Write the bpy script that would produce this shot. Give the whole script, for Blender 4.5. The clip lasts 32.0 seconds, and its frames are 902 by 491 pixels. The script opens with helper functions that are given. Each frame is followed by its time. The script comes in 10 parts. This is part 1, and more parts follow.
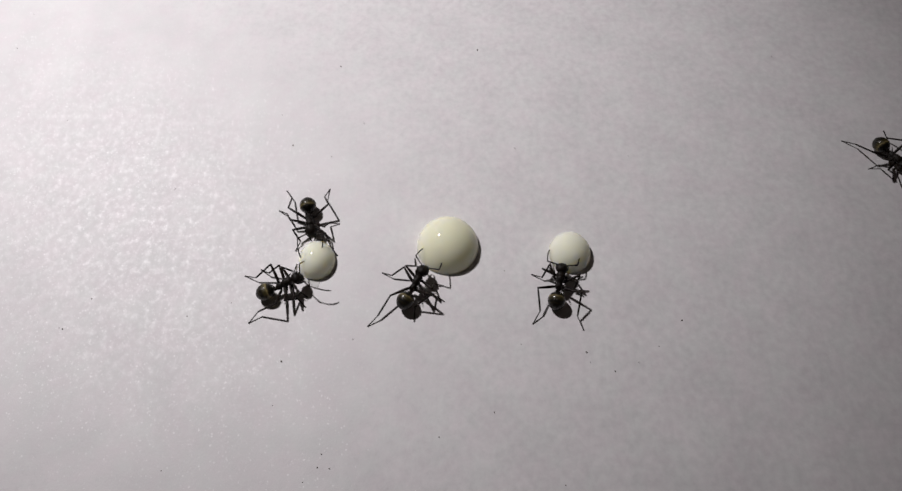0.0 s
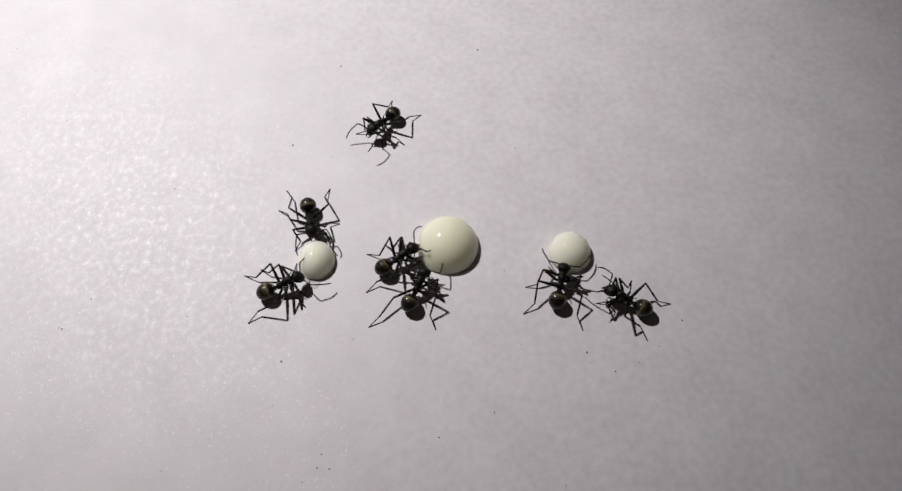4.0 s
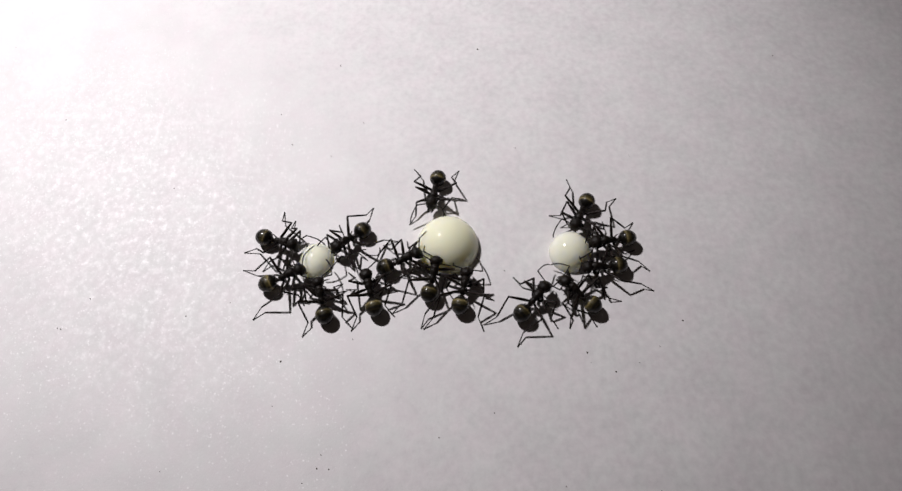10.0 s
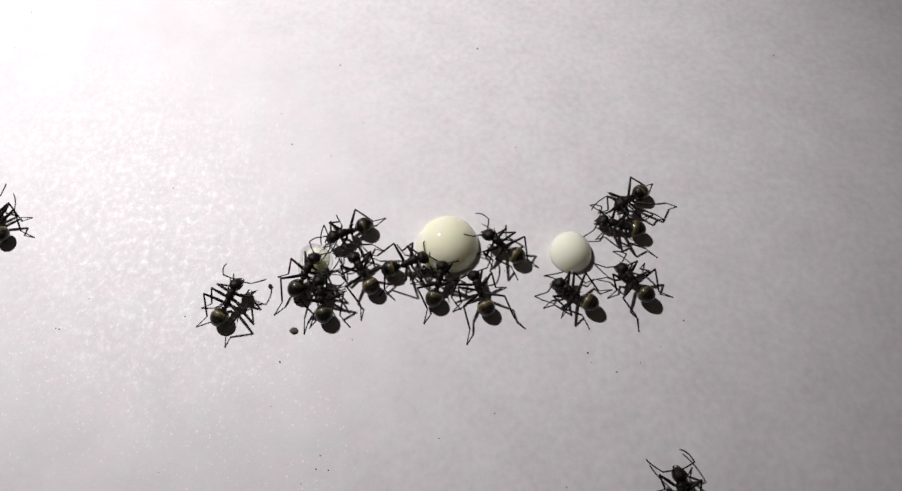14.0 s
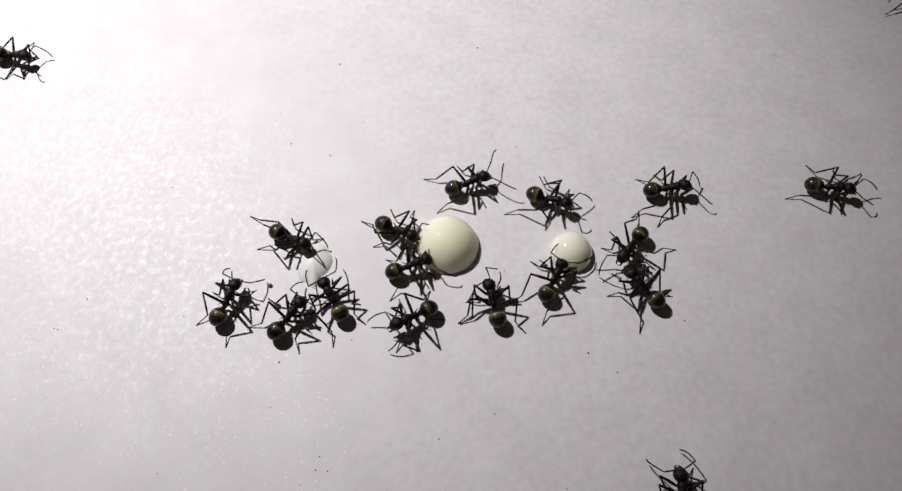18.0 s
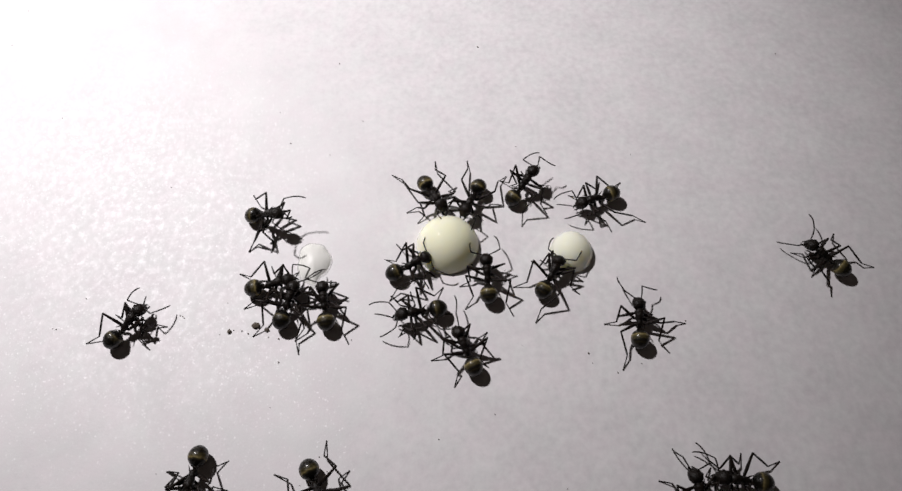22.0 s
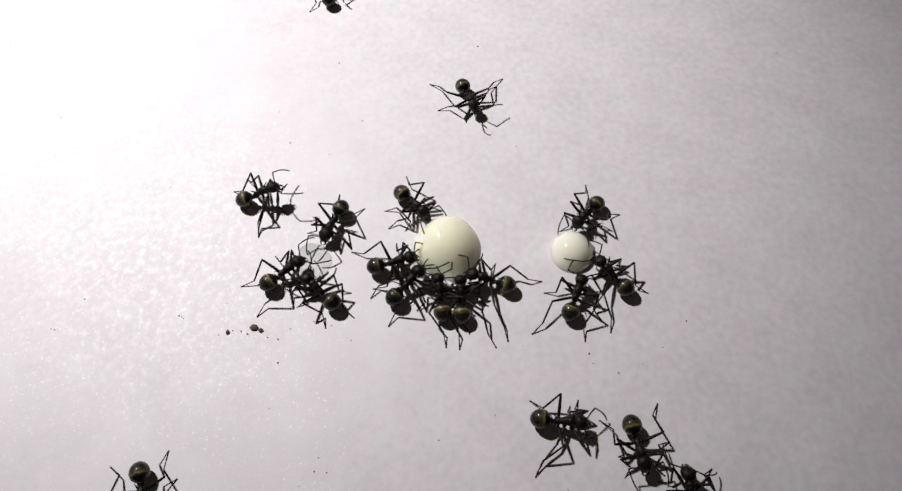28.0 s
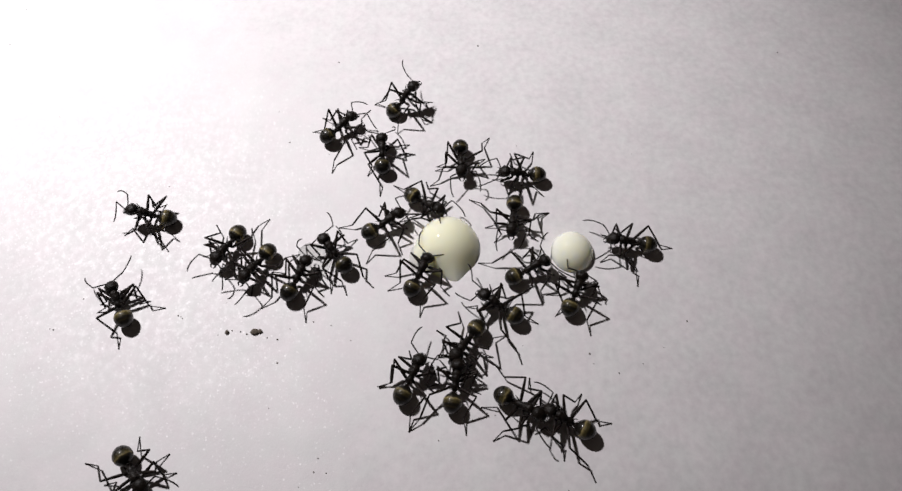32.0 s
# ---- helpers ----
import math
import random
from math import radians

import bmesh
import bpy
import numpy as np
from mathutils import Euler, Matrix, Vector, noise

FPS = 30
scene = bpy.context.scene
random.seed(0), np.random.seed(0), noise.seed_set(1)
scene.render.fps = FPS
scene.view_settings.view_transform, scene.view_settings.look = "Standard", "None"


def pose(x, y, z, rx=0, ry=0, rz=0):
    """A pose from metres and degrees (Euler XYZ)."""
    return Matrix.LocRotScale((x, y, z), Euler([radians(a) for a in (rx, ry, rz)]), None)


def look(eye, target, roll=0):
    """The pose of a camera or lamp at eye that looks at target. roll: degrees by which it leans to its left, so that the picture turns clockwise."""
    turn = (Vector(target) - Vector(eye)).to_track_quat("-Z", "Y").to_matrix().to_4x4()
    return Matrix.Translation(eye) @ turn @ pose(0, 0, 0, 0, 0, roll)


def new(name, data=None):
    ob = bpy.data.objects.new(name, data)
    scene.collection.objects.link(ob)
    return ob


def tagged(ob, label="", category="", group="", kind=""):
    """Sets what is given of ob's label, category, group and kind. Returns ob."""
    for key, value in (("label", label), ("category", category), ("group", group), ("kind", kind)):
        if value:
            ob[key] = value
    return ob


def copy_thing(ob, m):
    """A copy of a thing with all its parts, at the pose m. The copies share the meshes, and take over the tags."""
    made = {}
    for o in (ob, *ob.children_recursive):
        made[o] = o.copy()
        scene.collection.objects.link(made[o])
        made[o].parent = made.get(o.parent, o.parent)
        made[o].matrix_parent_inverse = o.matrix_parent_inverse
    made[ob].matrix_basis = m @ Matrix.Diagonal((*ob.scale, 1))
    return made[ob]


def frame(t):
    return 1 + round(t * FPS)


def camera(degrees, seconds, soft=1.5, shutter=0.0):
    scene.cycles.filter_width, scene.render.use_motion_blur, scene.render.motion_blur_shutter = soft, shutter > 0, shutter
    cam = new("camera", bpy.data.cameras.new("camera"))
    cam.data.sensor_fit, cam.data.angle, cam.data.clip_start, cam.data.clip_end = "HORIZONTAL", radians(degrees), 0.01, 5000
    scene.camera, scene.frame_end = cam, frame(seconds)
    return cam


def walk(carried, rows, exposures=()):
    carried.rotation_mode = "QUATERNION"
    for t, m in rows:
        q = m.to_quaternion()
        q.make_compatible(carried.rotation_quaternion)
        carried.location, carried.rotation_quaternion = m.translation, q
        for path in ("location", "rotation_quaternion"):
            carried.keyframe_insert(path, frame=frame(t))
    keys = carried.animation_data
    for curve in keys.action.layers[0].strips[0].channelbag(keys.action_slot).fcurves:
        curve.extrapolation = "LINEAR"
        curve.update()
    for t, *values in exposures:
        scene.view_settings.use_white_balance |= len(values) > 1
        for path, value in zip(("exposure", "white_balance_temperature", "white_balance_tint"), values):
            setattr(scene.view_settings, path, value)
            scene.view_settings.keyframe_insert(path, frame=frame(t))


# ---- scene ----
from collections import defaultdict

MM = 0.001
TILT = 30

# ---------- camera ----------
cam = camera(64, 32.0, 1.45)
# the phone is held over the paper and sinks two millimetres on the way
walk(cam, [(0, pose(0.000000, -0.041592, 0.072040, TILT)),
           (13, pose(0.000004, -0.041359, 0.071575, TILT)),
           (17, pose(0.000007, -0.041203, 0.071265, TILT)),
           (24, pose(0.000010, -0.041009, 0.070878, TILT)),
           (32, pose(0.000014, -0.040815, 0.070491, TILT))],
     [(0.0, -0.32), (3.0, -0.27), (6.0, -0.14), (9.0, -0.04), (20.0, 0.02), (24.0, 0.08), (28.0, 0.13), (30.0, 0.12), (32.0, 0.10)])

# ---------- light ----------
world = bpy.data.worlds.new("dim_room")
scene.world = world
world.use_nodes = True
world.node_tree.nodes["Background"].inputs[0].default_value = (1.0, 0.80, 0.71, 1)
world.node_tree.nodes["Background"].inputs[1].default_value = 0.020
lamp = new("desk_lamp_light", bpy.data.lights.new("desk_lamp_light", "SPOT"))
lamp.data.energy = 5.36
lamp.data.color = (1.0, 0.957, 0.98)
lamp.data.shadow_soft_size = 0.009
lamp.data.spot_size, lamp.data.spot_blend = radians(42), 1.0
lamp.matrix_world = look((-0.160, 0.150, 0.265), (-0.0455, 0.0505, 0.0))


# ---------- materials ----------
def material(name, colour, rough=0.5, **more):
    m = bpy.data.materials.new(name)
    m.use_nodes = True
    b = m.node_tree.nodes["Principled BSDF"]
    b.inputs["Base Color"].default_value = (*colour, 1)
    b.inputs["Roughness"].default_value = rough
    for key, value in more.items():
        b.inputs[key.replace("_", " ")].default_value = value
    return m


def node(m, kind, **values):
    n = m.node_tree.nodes.new(kind)
    for key, value in values.items():
        n.inputs[key.replace("_", " ")].default_value = value
    return n


def link(m, a, out, b, into):
    m.node_tree.links.new(a.outputs[out], b.inputs[into])


def ramp(m, stops):
    n = m.node_tree.nodes.new("ShaderNodeValToRGB")
    e = n.color_ramp.elements
    while len(e) < len(stops):
        e.new(0.5)
    for i, (at, c) in enumerate(stops):
        e[i].position, e[i].color = at, (*c, 1)
    return n


def paper_material():
    m = material("coated_white_paper", (0.8, 0.78, 0.78), 0.5, Specular_IOR_Level=0.62)
    b = m.node_tree.nodes["Principled BSDF"]
    co = node(m, "ShaderNodeTexCoord")
    fine = node(m, "ShaderNodeTexNoise", Scale=4200.0, Detail=3.0, Roughness=0.6)
    mid = node(m, "ShaderNodeTexNoise", Scale=1250.0, Detail=4.0, Roughness=0.6)
    wide = node(m, "ShaderNodeTexNoise", Scale=160.0, Detail=4.0, Roughness=0.6)
    # the fibres run up the sheet, so the mottling is a little longer than wide
    along = node(m, "ShaderNodeVectorMath")
    along.operation = "MULTIPLY"
    along.inputs[1].default_value = (1.0, 0.86, 1.0)
    link(m, co, "Object", along, 0)
    for n in (fine, mid):
        link(m, along, 0, n, "Vector")
    link(m, co, "Object", wide, "Vector")
    tone = ramp(m, [(0.34, (0.715, 0.697, 0.702)), (0.66, (0.86, 0.844, 0.842))])
    add = node(m, "ShaderNodeMath")
    add.operation = "MULTIPLY_ADD"
    link(m, mid, 0, add, 0)
    add.inputs[1].default_value = 0.55
    half = node(m, "ShaderNodeMath")
    half.operation = "MULTIPLY"
    link(m, wide, 0, half, 0)
    half.inputs[1].default_value = 0.45
    link(m, half, 0, add, 2)
    link(m, add, 0, tone, 0)
    # the pulp is a shade pinker in some places and greener in others
    cloud = node(m, "ShaderNodeTexNoise", Scale=340.0, Detail=3.0, Roughness=0.6)
    link(m, along, 0, cloud, "Vector")
    shade = ramp(m, [(0.36, (1.0, 0.972, 0.985)), (0.64, (0.978, 0.992, 0.985))])
    link(m, cloud, 0, shade, 0)
    stock = node(m, "ShaderNodeMix")
    stock.data_type, stock.blend_type = "RGBA", "MULTIPLY"
    stock.inputs[0].default_value = 1.0
    link(m, tone, 0, stock, 6)
    link(m, shade, 0, stock, 7)
    link(m, stock, 2, b, "Base Color")
    gloss = node(m, "ShaderNodeMapRange")
    gloss.inputs[1].default_value, gloss.inputs[2].default_value = 0.3, 0.7
    gloss.inputs[3].default_value, gloss.inputs[4].default_value = 0.44, 0.74
    link(m, mid, 0, gloss, 0)
    link(m, gloss, 0, b, "Roughness")
    h = node(m, "ShaderNodeMath")
    h.operation = "ADD"
    link(m, fine, 0, h, 0)
    link(m, mid, 0, h, 1)
    bump = node(m, "ShaderNodeBump", Strength=0.3, Distance=0.00003)
    link(m, h, 0, bump, "Height")
    # single bright fibres in the coating lie askew and glint
    cell = node(m, "ShaderNodeTexVoronoi", Scale=7800.0)
    link(m, co, "Object", cell, "Vector")
    pick = node(m, "ShaderNodeSeparateColor")
    link(m, cell, "Color", pick, 0)
    few = node(m, "ShaderNodeMath")
    few.operation = "GREATER_THAN"
    few.inputs[1].default_value = 0.74
    link(m, pick, 2, few, 0)
    centred = node(m, "ShaderNodeVectorMath")
    centred.operation = "SUBTRACT"
    centred.inputs[1].default_value = (0.5, 0.5, 0.5)
    link(m, cell, "Color", centred, 0)
    scaled = node(m, "ShaderNodeVectorMath")
    scaled.operation = "SCALE"
    link(m, centred, 0, scaled, 0)
    amount = node(m, "ShaderNodeMath")
    amount.operation = "MULTIPLY"
    amount.inputs[1].default_value = 0.36
    link(m, few, 0, amount, 0)
    link(m, amount, 0, scaled, "Scale")
    tilted = node(m, "ShaderNodeVectorMath")
    tilted.operation = "ADD"
    link(m, bump, 0, tilted, 0)
    link(m, scaled, 0, tilted, 1)
    unit = node(m, "ShaderNodeVectorMath")
    unit.operation = "NORMALIZE"
    link(m, tilted, 0, unit, 0)
    link(m, bump, 0, b, "Normal")
    glint = node(m, "ShaderNodeBsdfGlossy", Roughness=0.26)
    link(m, unit, 0, glint, "Normal")
    shine = node(m, "ShaderNodeMath")
    shine.operation = "MULTIPLY"
    shine.inputs[1].default_value = 0.0038
    link(m, few, 0, shine, 0)
    link(m, shine, 0, glint, "Color")
    both = node(m, "ShaderNodeAddShader")
    link(m, b, 0, both, 0)
    link(m, glint, 0, both, 1)
    link(m, both, 0, m.node_tree.nodes["Material Output"], "Surface")
    return m


def milk_material(name, colour):
    m = material(name, colour, 0.06, Subsurface_Weight=1.0, Subsurface_Scale=0.0016, IOR=1.35)
    m.node_tree.nodes["Principled BSDF"].inputs["Subsurface Radius"].default_value = (1.0, 0.95, 0.8)
    return m


def cuticle_material(name, dark, light, rough, shine=0.2):
    m = material(name, dark, rough, Specular_IOR_Level=shine)
    b = m.node_tree.nodes["Principled BSDF"]
    co = node(m, "ShaderNodeTexCoord")
    grain = node(m, "ShaderNodeTexNoise", Scale=5200.0, Detail=3.0)
    blot = node(m, "ShaderNodeTexNoise", Scale=900.0, Detail=2.0)
    link(m, co, "Object", grain, "Vector")
    link(m, co, "Object", blot, "Vector")
    tone = ramp(m, [(0.35, dark), (0.7, light)])
    link(m, blot, 0, tone, 0)
    link(m, tone, 0, b, "Base Color")
    bump = node(m, "ShaderNodeBump", Strength=1.0, Distance=0.00008)
    link(m, grain, 0, bump, "Height")
    link(m, bump, 0, b, "Normal")
    return m


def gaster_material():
    """Dark segments with a coat of short golden hairs, whose sheen is painted in as bands."""
    m = cuticle_material("gaster_golden_hair_sheen", (0.008, 0.007, 0.005), (0.016, 0.013, 0.008), 0.40, 0.22)
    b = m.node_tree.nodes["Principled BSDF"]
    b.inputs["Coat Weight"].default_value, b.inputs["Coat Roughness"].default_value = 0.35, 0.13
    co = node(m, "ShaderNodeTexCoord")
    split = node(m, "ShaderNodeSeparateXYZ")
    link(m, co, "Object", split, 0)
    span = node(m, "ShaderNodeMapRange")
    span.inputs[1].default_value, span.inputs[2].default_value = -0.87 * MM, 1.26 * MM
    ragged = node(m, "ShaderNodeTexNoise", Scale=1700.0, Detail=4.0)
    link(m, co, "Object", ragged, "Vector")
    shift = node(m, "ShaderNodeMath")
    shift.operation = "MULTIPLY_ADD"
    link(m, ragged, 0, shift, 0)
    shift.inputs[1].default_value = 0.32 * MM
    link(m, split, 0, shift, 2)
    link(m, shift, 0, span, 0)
    # hair gold and its bright sheen, both put into the band colours
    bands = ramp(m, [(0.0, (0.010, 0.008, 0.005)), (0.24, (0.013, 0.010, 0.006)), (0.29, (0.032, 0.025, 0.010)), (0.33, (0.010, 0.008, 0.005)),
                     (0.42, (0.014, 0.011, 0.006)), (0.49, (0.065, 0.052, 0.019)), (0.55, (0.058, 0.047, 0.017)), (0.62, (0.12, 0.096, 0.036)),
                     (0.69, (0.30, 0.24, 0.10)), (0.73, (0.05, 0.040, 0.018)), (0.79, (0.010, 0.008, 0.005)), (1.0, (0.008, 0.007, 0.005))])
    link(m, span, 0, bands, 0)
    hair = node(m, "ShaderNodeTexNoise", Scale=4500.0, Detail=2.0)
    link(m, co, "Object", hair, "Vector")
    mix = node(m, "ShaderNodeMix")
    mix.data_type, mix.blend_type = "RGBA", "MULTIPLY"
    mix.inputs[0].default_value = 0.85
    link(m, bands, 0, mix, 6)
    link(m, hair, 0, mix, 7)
    # the gold, painted sheen included, is stronger on some ants than on others
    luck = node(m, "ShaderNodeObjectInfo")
    gold_gain = node(m, "ShaderNodeMapRange")
    gold_gain.inputs[3].default_value, gold_gain.inputs[4].default_value = 0.45, 1.5
    link(m, luck, "Random", gold_gain, 0)
    varied_gold = node(m, "ShaderNodeVectorMath")
    varied_gold.operation = "SCALE"
    link(m, mix, 2, varied_gold, 0)
    link(m, gold_gain, 0, varied_gold, "Scale")
    link(m, varied_gold, 0, b, "Base Color")
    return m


PAPER = paper_material()
TABLE = cuticle_material("dark_table_wood", (0.10, 0.06, 0.035), (0.17, 0.10, 0.06), 0.45)
MILK_CREAM = milk_material("cream_coloured_milk", (0.94, 0.915, 0.69))
MILK_WHITE = milk_material("white_milk", (0.94, 0.93, 0.74))
CUTICLE = cuticle_material("black_cuticle", (0.006, 0.0044, 0.0034), (0.015, 0.010, 0.007), 0.44, 0.2)
LEG = cuticle_material("dark_leg_cuticle", (0.007, 0.0048, 0.0037), (0.016, 0.0105, 0.0075), 0.46)
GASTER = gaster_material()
EYE = material("black_eye", (0.01, 0.01, 0.01), 0.12)
DUST = material("brown_grey_crumb", (0.10, 0.08, 0.06), 0.8)


# ---------- mesh helpers ----------
def finish(bm, name, mat, smooth=True):
    me = bpy.data.meshes.new(name)
    bm.to_mesh(me)
    bm.free()
    me.materials.append(mat)
    if smooth:
        me.polygons.foreach_set("use_smooth", [True] * len(me.polygons))
    return me


def part(name, bm, mat, parent, label="", at=None):
    ob = new(name, finish(bm, name, mat))
    ob.parent = parent
    if at is not None:
        ob.matrix_basis = at
    return tagged(ob, label)


def rings(bm, stations, sides=14, axis="x"):
    """A closed skin round stations (along, side centre, up centre, half width, half height)."""
    loops = []
    for x, y, z, w, h in stations:
        loops.append([bm.verts.new((x * MM, (y + w * math.cos(a)) * MM, (z + h * math.sin(a)) * MM))
                      for a in (2 * math.pi * i / sides for i in range(sides))])
    for a, b in zip(loops, loops[1:]):
        for i in range(sides):
            bm.faces.new((a[i], a[(i + 1) % sides], b[(i + 1) % sides], b[i]))
    bm.faces.new(list(reversed(loops[0])))
    bm.faces.new(loops[-1])
    bmesh.ops.recalc_face_normals(bm, faces=bm.faces)
    return bm


def egg(bm, length, width, height, at=(0, 0, 0), blunt=0.0, n=12, sides=16):
    """An egg along x, its half sizes in millimetres; blunt shifts the bulk forward."""
    st = []
    for i in range(n + 1):
        u = -math.cos(math.pi * i / n)
        r = max(math.sqrt(max(1 - u * u, 0)), 0.03) * (1 + blunt * u)
        st.append((at[0] + u * length, at[1], at[2], width * r, height * r))
    return rings(bm, st, sides)


def rod(bm, points, sides=7):
    """A tapered rod through points (x, y, z, radius) in millimetres."""
    loops = []
    pts = [Vector(p[:3]) for p in points]
    for i, p in enumerate(points):
        way = (pts[min(i + 1, len(pts) - 1)] - pts[max(i - 1, 0)]).normalized()
        side = way.cross(Vector((0, 0, 1)) if abs(way.z) < 0.9 else Vector((0, 1, 0))).normalized()
        up = side.cross(way)
        loops.append([bm.verts.new((pts[i] + (side * math.cos(a) + up * math.sin(a)) * p[3]) * MM)
                      for a in (2 * math.pi * k / sides for k in range(sides))])
    for a, b in zip(loops, loops[1:]):
        for i in range(sides):
            bm.faces.new((a[i], a[(i + 1) % sides], b[(i + 1) % sides], b[i]))
    bm.faces.new(list(reversed(loops[0])))
    bm.faces.new(loops[-1])
    bmesh.ops.recalc_face_normals(bm, faces=bm.faces)
    return bm


# ---------- setting ----------
def slab(name, x0, y0, x1, y1, top, thick, mat, cuts=1):
    bm = bmesh.new()
    bmesh.ops.create_cube(bm, size=1)
    for v in bm.verts:
        v.co = ((x0 + x1) / 2 + v.co.x * (x1 - x0), (y0 + y1) / 2 + v.co.y * (y1 - y0), top - thick / 2 + v.co.z * thick)
    return new(name, finish(bm, name, mat, False))


table = tagged(slab("table_top", -0.8, -0.5, 0.8, 0.6, -0.0004, 0.03, TABLE), "dark brown wooden table top under the paper", "table", kind="structure")
paper = tagged(slab("paper", -0.21, -0.148, 0.21, 0.149, 0.0, 0.0003, PAPER), "white coated sheet of paper lying flat, faintly sparkling", "paper", kind="structure")


# ---------- drops ----------
def drop_mesh(name, radius, angle, mat, squeeze=1.0, lobes=0.0, below=0.35):
    """A sessile drop: a spherical cap with the given contact angle, radius in millimetres."""
    bm = bmesh.new()
    big = radius / math.sin(radians(angle))
    loops = []
    n, sides = 22, 64
    for i in range(n):
        a = radians(angle) * (1 - i / n)
        loops.append([(big * math.sin(a), big * (math.cos(a) - math.cos(radians(angle))))])
    loops.insert(0, [(radius * 0.985, -below)])
    rows = []
    for k, ((r, z),) in enumerate(loops):
        row = []
        for s in range(sides):
            t = 2 * math.pi * s / sides
            w = 1 + lobes * (math.sin(2 * t + 0.6) * 0.5 + math.sin(3 * t + 2) * 0.35 + math.sin(5 * t) * 0.15) * min(1, r / radius)
            row.append(bm.verts.new((r * w * math.cos(t) * MM, r * w * math.sin(t) * MM * squeeze, z * MM)))
        rows.append(row)
    top = bm.verts.new((0, 0, big * (1 - math.cos(radians(angle))) * MM))
    for a, b in zip(rows, rows[1:]):
        for s in range(sides):
            bm.faces.new((a[s], a[(s + 1) % sides], b[(s + 1) % sides], b[s]))
    for s in range(sides):
        bm.faces.new((rows[-1][s], rows[-1][(s + 1) % sides], top))
    bm.faces.new(list(reversed(rows[0])))
    return finish(bm, name, mat)


big_drop = tagged(new("milk_drop", drop_mesh("milk_drop", 3.556, 79, MILK_CREAM, 1.07, 0.012)), "large round cream-coloured drop of milk on paper", "drop", "drops of milk")
big_drop.location = (-0.380 * MM, -0.047 * MM, 0)


def lip_mesh(name, mat):
    """The foot of the large drop as it begins to spread: its round flank runs out into a point, a bay and a low rim, in millimetres."""
    bm = bmesh.new()
    angle, n, sides = radians(79), 26, 128
    big = 3.556 / math.sin(angle)
    rows = []
    for k in range(-1, n):
        slope = angle * (1 - max(k, 0) / n)
        r, z = big * math.sin(slope), big * (math.cos(slope) - math.cos(angle))
        fade = max(0.0, 1 - z / 2.75) ** 2.0
        row = []
        for i in range(sides):
            t = 2 * math.pi * i / sides
            def off(c):
                return abs((math.degrees(t) - c + 180) % 360 - 180)
            bulge = 1.35 * fade ** 0.4 * math.exp(-(off(284) / 17) ** 1.5) + 0.45 * math.exp(-(off(255) / 26) ** 2) + 0.8 * math.exp(-(off(206) / 26) ** 2) + 0.42 * math.exp(-(off(325) / 42) ** 2)
            w = 1 + 0.012 * (math.sin(2 * t + 0.6) * 0.5 + math.sin(3 * t + 2) * 0.35 + math.sin(5 * t) * 0.15) * min(1, r / 3.556)
            x, y = (r * w + 0.02) * math.cos(t), (r * w + 0.02) * math.sin(t) * 1.07
            row.append(bm.verts.new(((x + bulge * fade * math.cos(t)) * MM, (y + bulge * fade * math.sin(t)) * MM, (z + 0.015 if k >= 0 else -0.4) * MM)))
        rows.append(row)
    top = bm.verts.new((0, 0, (big * (1 - math.cos(angle)) + 0.015) * MM))
    for a, b in zip(rows, rows[1:]):
        for i in range(sides):
            bm.faces.new((a[i], a[(i + 1) % sides], b[(i + 1) % sides], b[i]))
    for i in range(sides):
        bm.faces.new((rows[-1][i], rows[-1][(i + 1) % sides], top))
    bm.faces.new(list(reversed(rows[0])))
    return finish(bm, name, mat)


lip = new("lip", lip_mesh("lip", MILK_CREAM))
lip.parent = big_drop
left_drop = tagged(new("milk_drop", drop_mesh("milk_drop", 2.090, 88, MILK_WHITE, 1.17, 0.02)), "small white drop of milk being drunk away by ants", "drop", "drops of milk")
left_drop.location = (-15.251 * MM, -2.061 * MM, 0)
right_drop = tagged(new("milk_drop", drop_mesh("milk_drop", 2.40, 84, MILK_WHITE, 1.11, 0.015)), "small round white drop of milk on paper", "drop", "drops of milk")
right_drop.location = (13.583 * MM, -1.004 * MM, 0)


